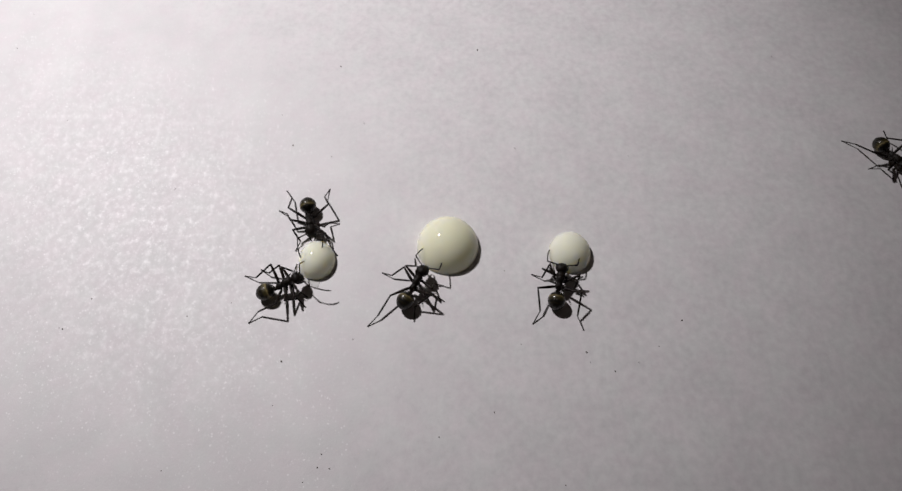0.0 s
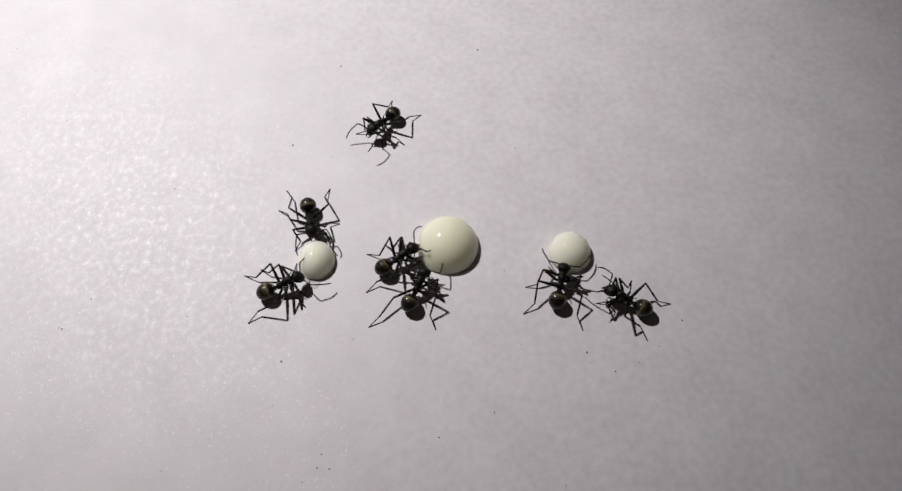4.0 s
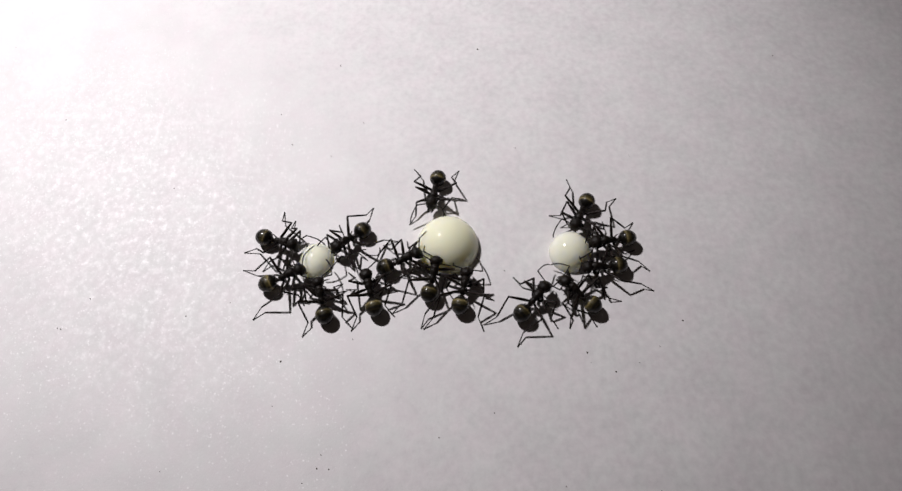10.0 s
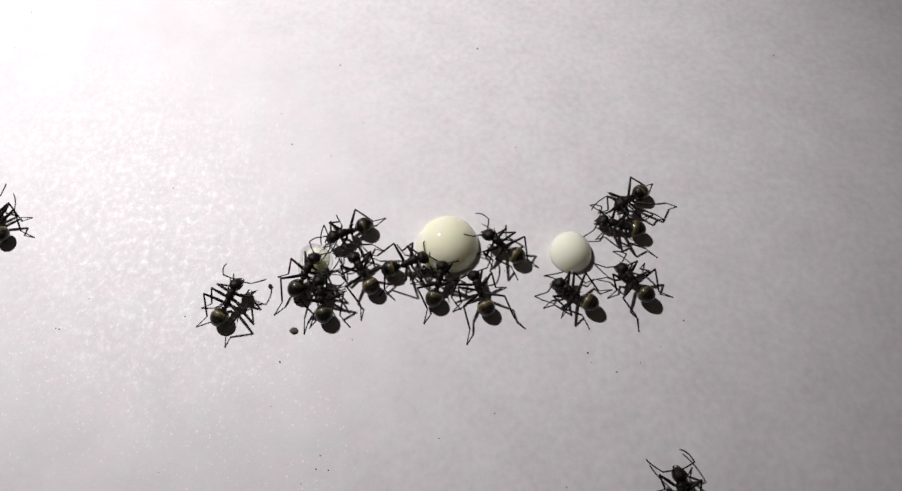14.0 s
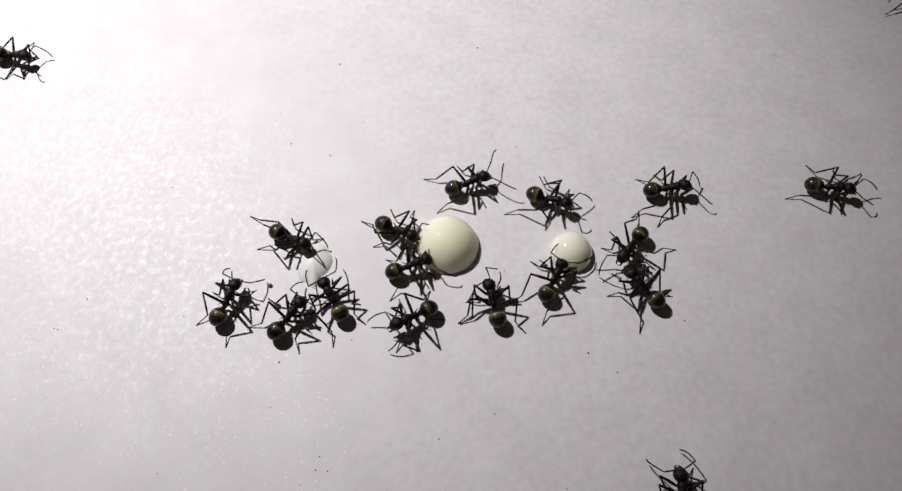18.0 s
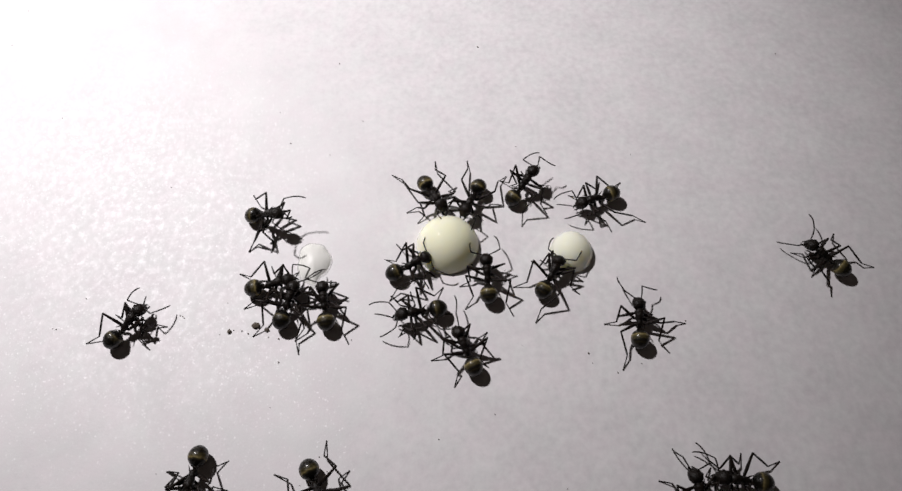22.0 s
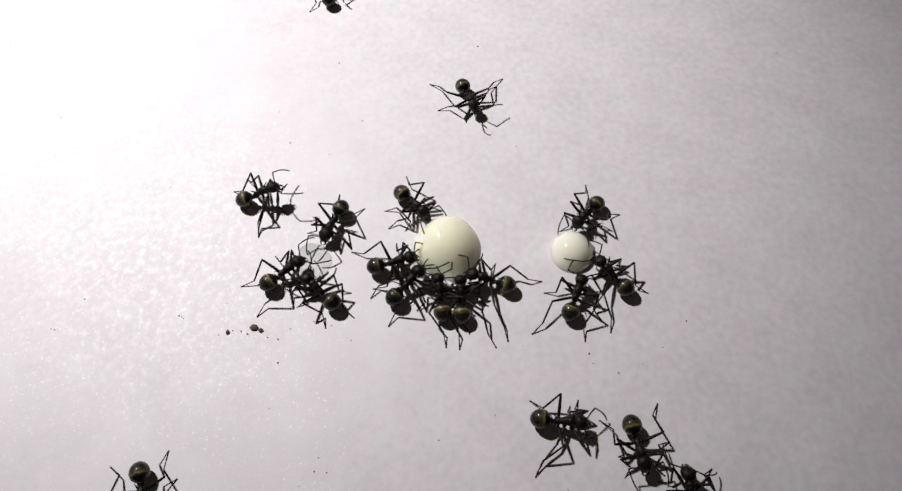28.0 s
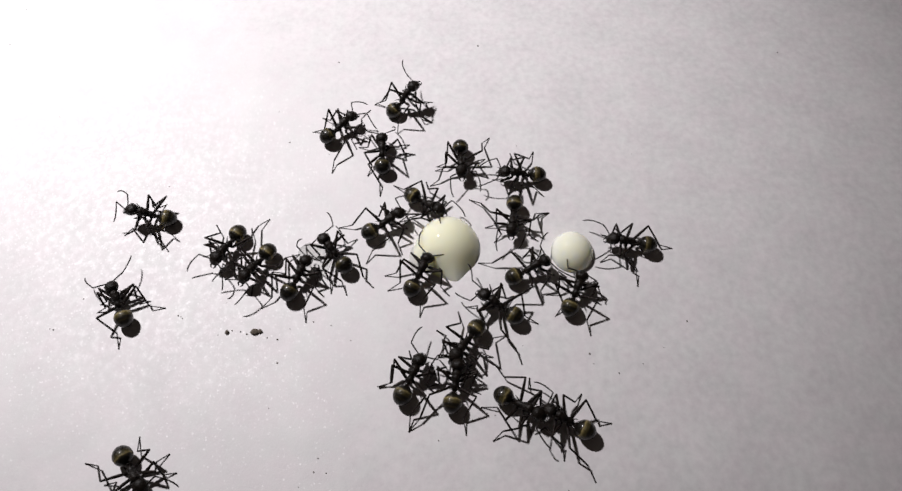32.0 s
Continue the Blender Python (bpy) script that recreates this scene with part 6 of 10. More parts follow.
           3: [(12, 12, 4.5, 4.6), (14, 14, 6.4, 2.6), (16.5, 17.2, 7.1, -0.8), (32, 32, -33.2, 5.3), (13, 13, 7.4, 3.8), (30, 30, -30.2, -0.9), (21, 21, 9.2, 0), (19, 19, 11.6, 5.9), (9.6, 10, 11.6, 4), (18, 18, 10.9, 2), (7.5, 8.5, 12.1, 4.2)],
           4: [(12, 12, 11.2, 1.1), (14, 14, 7.4, -4.4), (22, 22, 5.9, 8.8), (31, 31, -35.5, 3.4), (16.5, 17.2, 7, 6.4), (32, 32, -30.7, 0.4), (13, 13, 15.7, 8.5), (30, 30, -29.2, 7.5), (21, 21, 7.3, 7.4), (9.6, 10, 19.6, 6.4), (18, 18, 10.7, 9.4), (20, 20, 13.3, 5.9), (7.5, 8.5, 20.9, 7.4)],
           5: [(12, 12, 8.2, 6.6), (14, 14, 9.8, -2.9), (31, 31, -31.9, -0.7), (32, 32, -34.9, 5.8), (16.5, 17.2, 4.6, 1.1), (13, 13, 8, 8.9), (21, 21, 4.7, 2.5), (19, 19, 8.9, 9.2), (9.6, 10, 14, 9.1), (18, 18, 6.3, 4.1), (20, 20, 7.1, 8.4), (22, 22, 8.2, 2.5), (7.5, 8.5, 13.7, 9.8)]},
          {0: [(16.5, 17.2, 108, 12, -34, -35), (32, 32, -29, 12, 87, -46), (19, 19, 13, 12, -68, -53)],
           1: [(22, 22, -25, 12, 74, -37)]})
    march(ants[16], [(0, pose(0.00235, -0.03653, 0.0000, 0, -0, 80.2)), (5.5, pose(0.00235, -0.03653, 0.0000, 0, -0, 80.2)), 
        (5.6, pose(0.00519, -0.02107, 0.0000, 0, -0, 75.6)), (5.7, pose(0.00740, -0.00975, 0.0000, 0, -0, 139.8)), 
        (5.9, pose(0.02381, 0.02836, 0.0000, 0, -0, 74.3)), (6, pose(0.02929, 0.04574, 0.0000, 0, -0, 78.9)), 
        (6.1, pose(0.03340, 0.05396, 0.0000, 0, 0, 33.4)), (6.2, pose(0.03751, 0.06219, 0.0000, 0, -0, -12.1)), 
        (6.4, pose(0.06293, 0.06292, 0.0000, 0, 0, -63.1)), (6.6, pose(0.08836, 0.06366, 0.0000, 0, -0, -114.2)), 
        (8, pose(0.04853, -0.03839, 0.0000, 0, -0, -183.4)), (15.45, pose(0.02093, -0.03748, 0.0000, 0, 0, -225.7)), 
        (22.9, pose(-0.00666, -0.03658, 0.0000, 0, -0, -268.0)), (23, pose(-0.00760, -0.02605, 0.0000, 0, -0, -254.7)), 
        (23.5, pose(-0.00756, -0.02564, 0.0003, 0, -10, -253.4)), (23.6, pose(-0.00566, -0.02267, 0.0003, 0, -10, -320.8)), 
        (23.7, pose(-0.00375, -0.01970, 0.0003, 0, -10, -388.3)), (23.8, pose(-0.00444, -0.01992, 0.0003, 0, -10, -387.5)), 
        (24, pose(-0.00386, -0.01936, 0.0003, 0, -10, -374.9)), (24.2, pose(0.00560, -0.02468, 0.0003, 0, -10, -399.7)), 
        (24.3, pose(0.00800, -0.02548, 0.0003, 0, -10, -400.3)), (24.5, pose(0.01145, -0.01839, 0.0003, 0, -10, -371.0)), 
        (24.7, pose(0.01458, -0.01814, 0.0003, 0, -10, -381.5)), (25, pose(0.01027, -0.01807, 0.0003, 0, -10, -354.0)), 
        (25.5, pose(0.01204, -0.01758, 0.0000, 0, -0, -333.5)), (27, pose(0.01100, -0.02160, 0.0000, 0, -0, -336.5)), 
        (27.5, pose(0.01418, -0.02000, 0.0000, 0, -0, -404.8)), (27.7, pose(0.00997, -0.02036, 0.0000, 0, -0, -357.8)), 
        (28, pose(0.01080, -0.02057, 0.0000, 0, 0, -367.8)), (28.2, pose(0.01093, -0.02244, 0.0000, 0, -0, -349.3)), 
        (28.35, pose(0.00986, -0.02262, 0.0000, 0, 0, -283.2)), (28.5, pose(0.00879, -0.02281, 0.0000, 0, -0, -217.0)), 
        (28.6, pose(0.00829, -0.02493, 0.0000, 0, 0, -161.6)), (28.7, pose(0.00778, -0.02706, 0.0000, 0, -0, -106.1)), 
        (28.75, pose(0.00676, -0.03176, 0.0000, 0, 0, -178.5)), (28.8, pose(0.00573, -0.03646, 0.0000, 0, -0, -250.9)), 
        (28.9, pose(0.00530, -0.03650, 0.0000, 0, 0, -301.6)), (29, pose(0.00487, -0.03655, 0.0000, 0, -0, -352.3)), 
        (30.25, pose(0.01394, -0.03648, 0.0000, 0, 0, -298.3)), (31.5, pose(0.02302, -0.03641, 0.0000, 0, -0, -244.4)), 
        (31.7, pose(0.01938, -0.02736, 0.0000, 0, -0, -239.3)), (31.8, pose(0.01228, -0.01387, 0.0000, 0, -0, -234.1)), 
        (32, pose(0.00505, -0.00809, 0.0000, 0, -0, -215.0))], 19,
          {0: [(25, 25, 12.4, -14.9)],
           2: [(25, 25, 12.2, -15), (28, 28, 11.9, -18.8), (24, 24, -2.2, -16.3), (23, 23.4, -10.2, -26)],
           3: [(24, 24, -4.2, -22), (25, 25, 11.1, -20.7), (28, 28, 8, -25.6)],
           4: [(5.96, 6.04, 27.6, 37.3), (24, 24, -5.9, -16.4), (25, 25, 5.8, -16.1), (32, 32, 7.3, -14.2), (28, 28, 8, -18.2)],
           5: [(28, 28, 8.1, -25.6), (24, 24, -8.3, -19.7), (25, 25, 7.3, -21.2), (32, 32, 9.2, -9.7)]},
          {0: [(28, 28, 58, 12, -17, -47), (23, 23.4, 131, 12, 48, -34)],
           1: [(32, 32, 7, 12, 46, -11), (28, 28, 96, 12, -48, -45), (23, 23.4, 116, 12, 29, -58)]})
    march(ants[17], [(0, pose(-0.02440, -0.03642, 0.0000, 0, -0, 91.7)), (12.2, pose(-0.02440, -0.03642, 0.0000, 0, -0, 91.7)), 
        (12.4, pose(-0.02517, -0.01706, 0.0000, 0, -0, 61.1)), (12.5, pose(-0.02321, -0.00887, 0.0001, 0, -4, 15.7)), 
        (13, pose(-0.02337, -0.00841, 0.0001, 0, -4, 22.0)), (13.15, pose(-0.02337, -0.00850, 0.0001, 0, -4, 72.8)), 
        (13.3, pose(-0.02336, -0.00859, 0.0001, 0, -4, 123.5)), (14, pose(-0.02387, -0.00754, 0.0001, 0, -4, 67.0)), 
        (16.5, pose(-0.02374, -0.00786, 0.0000, 0, -0, 74.0)), (17, pose(-0.02396, -0.00762, 0.0000, 0, 0, 68.0)), 
        (18, pose(-0.02398, -0.00755, 0.0000, 0, 0, 68.9)), (19, pose(-0.02169, -0.00799, 0.0007, 0, -22, 94.6)), 
        (19.5, pose(-0.02209, -0.00789, 0.0007, 0, -22, 88.7)), (19.8, pose(-0.02218, -0.00773, 0.0007, 0, -22, 81.2)), 
        (19.9, pose(-0.02341, -0.00713, 0.0007, 0, -22, 34.4)), (20, pose(-0.02463, -0.00653, 0.0007, 0, -22, -12.4)), 
        (21, pose(-0.02578, -0.00586, 0.0000, 0, 0, -14.5)), (21.2, pose(-0.02582, -0.00745, 0.0000, 0, -0, 27.4)), 
        (21.3, pose(-0.02449, -0.00791, 0.0000, 0, -0, 68.0)), (21.5, pose(-0.02387, -0.00739, 0.0000, 0, -0, 74.2)), 
        (22, pose(-0.01932, -0.00565, 0.0000, 0, -0, 10.7)), (22.7, pose(-0.01729, -0.00519, 0.0000, 0, -0, 36.1)), 
        (23, pose(-0.01709, -0.00494, 0.0000, 0, -0, 37.2)), (24, pose(-0.01699, -0.00489, 0.0000, 0, -0, 43.1)), 
        (25, pose(-0.01711, -0.00486, 0.0000, 0, -0, 42.8)), (25.5, pose(-0.01710, -0.00486, 0.0000, 0, -0, 42.8)), 
        (27.5, pose(-0.01778, -0.00441, 0.0000, 0, -0, 41.2)), (28, pose(-0.01812, -0.00414, 0.0000, 0, -0, 36.9)), 
        (29, pose(-0.01836, -0.00404, 0.0000, 0, -0, 31.7)), (29.5, pose(-0.01795, -0.00413, 0.0000, 0, -0, 42.9)), 
        (29.8, pose(-0.01834, -0.00330, 0.0000, 0, -0, 9.3)), (30, pose(-0.01981, -0.00213, 0.0000, 0, -0, 3.1)), 
        (31, pose(-0.02032, -0.00218, 0.0000, 0, -0, 16.7)), (31.5, pose(-0.02080, -0.00273, 0.0000, 0, 0, -52.3)), 
        (32, pose(-0.02128, -0.00328, 0.0000, 0, -0, -121.4))], 20,
          {0: [(20, 20.2, -22.3, -5.1)],
           1: [(13, 13, -19.4, -10.3), (30.8, 31, -16.8, -3.5)],
           2: [(16.5, 17.5, -26, -6.1), (28.5, 29.2, -19.6, -1.6), (12.8, 13, -23.3, -5.8), (27.6, 28.5, -19.6, -1.6), (20.8, 21, -24.6, -2.2), (20, 20.2, -24.7, -2.2)],
           3: [(13, 13, -23.2, -11.9), (16.5, 17.5, -20.9, -8.8), (28.5, 29.2, -17, -7.6), (27.6, 28.5, -17, -7.6), (20.8, 21, -25.2, -9), (17.5, 18, -20.9, -7.5), (20, 20.2, -25.9, -9), (14, 14.5, -20.8, -7.5), (30.8, 31, -19.3, -3.2)],
           4: [(20, 20, -26.8, -2.6), (21, 21, -26.7, -2.3), (16.5, 17.5, -27.3, -10.1), (28.5, 29.2, -22.9, -5.3), (12.8, 13, -27.9, -6.7), (27.6, 28.5, -22.9, -5.3), (22.8, 23.5, -22.8, -5.3), (17.5, 18, -27.2, -9.9), (14, 14.5, -27.3, -10.1)],
           5: [(16.5, 17.5, -23.6, -12.4), (28.5, 29.2, -20.7, -8.9), (12.8, 13, -26.9, -12.5), (27.6, 28.5, -20.7, -8.9), (20.8, 21, -29.6, -7.2), (22.8, 23.5, -19.8, -9.4), (17.5, 18, -23.7, -12.4), (20, 20.2, -28.7, -8.4), (22, 22, -22.3, -8), (14, 14.5, -23.9, -12.4), (30.8, 31, -24.4, -3.5)]},
          {0: [(16.5, 17.5, 76, 12, 15, -40), (17.5, 18, 88, 12, 19, -47), (14, 14.5, 95, 12, 33, -33)],
           1: [(17.5, 18, 85, 12, 19, -44), (14, 14.5, 85, 12, 19, -44)]})
    march(ants[18], [(0, pose(-0.01532, -0.03642, 0.0000, 0, -0, 90.1)), (12.2, pose(-0.01532, -0.03642, 0.0000, 0, -0, 90.1)), 
        (12.4, pose(-0.01578, -0.02087, 0.0000, 0, -0, 82.2)), (12.5, pose(-0.01614, -0.01312, 0.0000, 0, -0, 84.4)), 
        (12.7, pose(-0.01583, -0.01318, 0.0000, 0, -0, 84.9)), (13, pose(-0.01602, -0.00545, 0.0000, 0, -3, 66.4)), 
        (14, pose(-0.01595, -0.00425, 0.0000, 0, -0, 64.1)), (14.5, pose(-0.01600, -0.00433, 0.0000, 0, -0, 64.7)), 
        (15.5, pose(-0.01668, -0.00637, 0.0000, 0, -0, 63.1)), (16.5, pose(-0.01639, -0.00857, 0.0000, 0, -0, 82.3)), 
        (17, pose(-0.01703, -0.00670, 0.0000, 0, -0, 70.7)), (17.5, pose(-0.01664, -0.00806, 0.0000, 0, -0, 80.9)), 
        (18, pose(-0.01714, -0.00943, 0.0000, 0, -0, 53.3)), (18.2, pose(-0.01939, -0.00876, 0.0000, 0, -0, 125.2)), 
        (18.5, pose(-0.02063, -0.00859, 0.0000, 0, -0, 122.6)), (19, pose(-0.01970, -0.00843, 0.0000, 0, -0, 150.3)), 
        (19.5, pose(-0.01823, -0.00695, 0.0000, 0, 0, 93.2)), (20, pose(-0.01676, -0.00546, 0.0000, 0, -0, 36.2)), 
        (20.5, pose(-0.01717, -0.00566, 0.0000, 0, -0, 78.0)), (21, pose(-0.01911, -0.00523, 0.0000, 0, -0, 78.0)), 
        (21.5, pose(-0.01840, -0.00687, 0.0000, 0, -0, 75.2)), (22, pose(-0.01739, -0.00784, 0.0000, 0, -0, 75.8)), 
        (22.7, pose(-0.01598, -0.00789, 0.0000, 0, -0, 79.3)), (23, pose(-0.01561, -0.00766, 0.0000, 0, -0, 66.2)), 
        (24, pose(-0.01491, -0.00721, 0.0000, 0, -0, 86.0)), (25, pose(-0.01517, -0.00705, 0.0000, 0, -0, 60.9)), 
        (25.5, pose(-0.01489, -0.00688, 0.0000, 0, -0, 67.4)), (27.5, pose(-0.01384, -0.00656, 0.0000, 0, -0, 132.5)), 
        (28, pose(-0.01418, -0.00633, 0.0000, 0, -0, 138.6)), (29, pose(-0.01365, -0.00833, 0.0000, 0, -0, 119.0)), 
        (29.5, pose(-0.01361, -0.00806, 0.0000, 0, -0, 116.3)), (29.8, pose(-0.01328, -0.00740, 0.0000, 0, -0, 124.1)), 
        (30, pose(-0.01293, -0.00457, 0.0000, 0, -0, 149.2)), (31, pose(-0.01211, -0.00394, 0.0000, 0, -0, 130.1)), 
        (32, pose(-0.01297, -0.00161, 0.0000, 0, -0, 129.0))], 21,
          {0: [(29, 29.5, -16.4, -7.6), (21, 21, -20.6, -2.7)],
           2: [(29, 29, -16, -7.9), (32, 32, -13, -6.1), (27.6, 28, -16.4, -7.7), (18, 18, -19.9, -6.8), (20, 20, -18.4, -3.1), (30.8, 31, -13.1, -6.6)],
           3: [(29, 29.5, -10.8, -6.1), (27.6, 28, -10.9, -6.1), (30, 30.2, -11.3, -1.6)],
           4: [(32, 32, -11.3, -6.3), (29, 29.5, -12.3, -12.2), (27.6, 28, -13.3, -10.2), (30, 30.2, -9.9, -9.3), (21, 21, -21.3, -7.9), (23, 23.2, -19.3, -9.8), (18, 18, -21.6, -10.2), (20, 20, -21.4, -8), (22, 22, -20.9, -11.2), (13.8, 14.5, -19.1, -8.7), (30.8, 31, -10.4, -8.6)],
           5: [(32, 32, -8.5, -5.4), (29, 29.5, -9, -9.1), (27.6, 28, -10.4, -9), (30, 30.2, -8, -3.9), (21, 21, -19.8, -10.9), (23, 23.2, -17.2, -11.7), (18, 18, -15.9, -13.1), (20, 20, -19.8, -10.9), (30.8, 31, -8.2, -5.8)]},
          {0: [(32, 32, 112, 12, 11, -49), (21, 21, 91, 12, 65, -38), (20, 20, 121, 12, -5, -54)],
           1: [(32, 32, 91, 12, 16, -11), (29, 29.5, 70, 12, 64, -63), (21, 21, 82, 12, -96, -63)]})
    march(ants[19], [(0, pose(-0.01133, -0.03651, 0.0000, 0, -0, 93.4)), (6.7, pose(-0.01133, -0.03651, 0.0000, 0, -0, 93.4)), 
        (6.8, pose(-0.01420, -0.00739, 0.0000, 0, -3, 102.2)), (7, pose(-0.01378, -0.00738, 0.0000, 0, -3, 94.4)), 
        (8, pose(-0.01418, -0.00721, 0.0000, 0, -3, 105.2)), (9, pose(-0.01415, -0.00708, 0.0000, 0, -3, 103.4)), 
        (10, pose(-0.01410, -0.00718, 0.0000, 0, -3, 104.2)), (11, pose(-0.01407, -0.00708, 0.0000, 0, -3, 103.4)), 
        (12, pose(-0.01407, -0.00708, 0.0000, 0, -3, 103.4)), (13, pose(-0.01406, -0.00707, 0.0000, 0, -3, 103.4)), 
        (14, pose(-0.01396, -0.00718, 0.0000, 0, -0, 101.6)), (14.5, pose(-0.01396, -0.00718, 0.0000, 0, -0, 101.6)), 
        (15.5, pose(-0.00839, -0.01140, 0.0000, 0, -0, 106.1)), (16.5, pose(-0.00738, -0.00705, 0.0000, 0, -0, 102.9)), 
        (16.75, pose(-0.00653, -0.00854, 0.0000, 0, 0, 161.0)), (17, pose(-0.00567, -0.01004, 0.0000, 0, -0, 219.1)), 
        (17.5, pose(-0.00434, -0.00955, 0.0000, 0, -0, 197.6)), (18, pose(-0.00411, -0.00953, 0.0000, 0, -0, 210.2)), 
        (19, pose(-0.00437, -0.00931, 0.0000, 0, -0, 198.1)), (20, pose(-0.00436, -0.00931, 0.0000, 0, -0, 198.1)), 
        (21, pose(-0.00336, -0.00907, 0.0000, 0, -0, 195.7)), (22, pose(-0.00337, -0.00893, 0.0000, 0, -0, 193.6)), 
        (23, pose(-0.00336, -0.00893, 0.0000, 0, -0, 193.6)), (24, pose(-0.00345, -0.00892, 0.0000, 0, -0, 192.9)), 
        (25, pose(-0.00339, -0.00892, 0.0000, 0, -0, 193.3)), (25.5, pose(-0.00339, -0.00892, 0.0000, 0, -0, 193.3)), 
        (26.25, pose(-0.00399, -0.00736, 0.0000, 0, 0, 123.9)), (27, pose(-0.00460, -0.00579, 0.0000, 0, -0, 54.5)), 
        (27.5, pose(-0.00472, -0.00569, 0.0000, 0, -0, 51.8)), (28, pose(-0.00469, -0.00556, 0.0000, 0, -0, 48.8)), 
        (28.5, pose(-0.00710, -0.00322, 0.0000, 0, -0, 65.2)), (29, pose(-0.00881, 0.00216, 0.0000, 0, -0, 86.6)), 
        (29.2, pose(-0.00768, 0.00270, 0.0000, 0, -0, 55.7)), (29.3, pose(-0.00505, 0.00376, 0.0000, 0, 0, 1.2)), 
        (29.4, pose(-0.00241, 0.00481, 0.0000, 0, 0, -53.2)), (29.5, pose(0.00022, 0.00587, 0.0000, 0, -0, -107.6)), 
        (29.6, pose(0.00069, 0.00697, 0.0000, 0, 0, -179.2)), (29.7, pose(0.00116, 0.00807, 0.0000, 0, -0, -250.9)), 
        (29.73, pose(0.00159, 0.00794, 0.0000, 0, 0, -309.1)), (29.77, pose(0.00203, 0.00781, 0.0000, 0, 0, -367.3)), 
        (29.8, pose(0.00247, 0.00768, 0.0000, 0, -0, -425.5)), (30, pose(0.00382, 0.00918, 0.0000, 0, -0, -434.8)), 
        (30.1, pose(-0.00040, 0.01006, 0.0000, 0, 0, -481.3)), (30.2, pose(-0.00463, 0.01094, 0.0000, 0, -0, -527.8)), 
        (30.25, pose(-0.00678, 0.01272, 0.0000, 0, 0, -466.0)), (30.3, pose(-0.00894, 0.01450, 0.0000, 0, -0, -404.3)), 
        (30.4, pose(-0.01053, 0.01379, 0.0000, 0, 0, -363.9)), (30.5, pose(-0.01213, 0.01308, 0.0000, 0, -0, -323.5)), 
        (30.6, pose(-0.01346, 0.01149, 0.0000, 0, 0, -249.5)), (30.7, pose(-0.01480, 0.00990, 0.0000, 0, -0, -175.6)), 
        (30.73, pose(-0.01353, 0.00959, 0.0000, 0, 0, -119.7)), (30.77, pose(-0.01226, 0.00928, 0.0000, 0, 0, -63.8)), 
        (30.8, pose(-0.01098, 0.00897, 0.0000, 0, -0, -7.9)), (31, pose(-0.00945, 0.00696, 0.0000, 0, -0, -11.1)), 
        (31.5, pose(-0.00778, 0.00551, 0.0000, 0, -0, -12.6)), (31.75, pose(-0.00799, 0.00882, 0.0000, 0, 0, 40.2)), 
        (32, pose(-0.00821, 0.01213, 0.0000, 0, -0, 93.1))], 22,
          {0: [(18, 20.6, -5.7, -13), (31, 31, -6, 10.5), (23.5, 24.5, -5.4, -11.1), (24.5, 25.5, -5.4, -11.1), (32, 32, -11.2, 13.7), (30, 30, 6.6, 7.9), (21.5, 22.5, -5.4, -11.1), (22.5, 23.5, -5.4, -11.1)],
           1: [(21, 25.6, -6.5, -6.5), (32, 32, -5.1, 14.1), (30, 30, 2.1, 7.5)],
           2: [(8, 14, -16.9, -7.3), (18, 20.6, -3.2, -11.4), (30, 30, 6.6, 10), (23.5, 24.5, -3.9, -11.4), (24.5, 25.5, -3.9, -11.4), (32, 32, -9.9, 9.5), (29, 29, -12.8, 1.9), (21.5, 22.5, -3.9, -11.4), (22.5, 23.5, -3.9, -11.4)],
           3: [(8, 14, -11.7, -5.9), (29, 29, -6.5, 3.1), (30, 30, 1, 5.8), (32, 32, -4.4, 12.6)],
           4: [(18, 20.6, -1, -9.3), (29, 29, -12.5, 0.9), (31, 31, -10.1, 10.1), (23.5, 24.5, 0, -8.6), (24.5, 25.5, 0, -8.5), (32, 32, -8.3, 6.6), (27.5, 28, -8.4, -5.6), (30, 30, 6.4, 12.7), (20.8, 21.5, 0, -8.6), (21.5, 22.5, 0, -8.6), (22.5, 23.5, 0, -8.6), (13.5, 14.5, -15.1, -10.1)],
           5: [(18, 20.6, -2.3, -5.9), (31, 31, -12.8, 4.9), (32, 32, -4.8, 12.7), (23.5, 24.5, -0.9, -5.5), (24.5, 25.5, -0.9, -5.5), (29, 29, -7.8, -3.3), (27.5, 28, -6.6, -10), (30, 30, -0.1, 11.2), (20.8, 21.5, -0.9, -5.5), (21.5, 22.5, -0.9, -5.5), (22.5, 23.5, -0.9, -5.5), (13.5, 14.5, -10.9, -10.1)]},
          {0: [(23.5, 24.5, 74, 12, 0, -40), (24.5, 25.5, 71, 12, -1, -41), (29, 29, 139, 12, 104, -11), (21.5, 22.5, 68, 12, -1, -41), (22.5, 23.5, 68, 12, -1, -41)],
           1: [(29, 29, 51, 12, -10, -11)]})
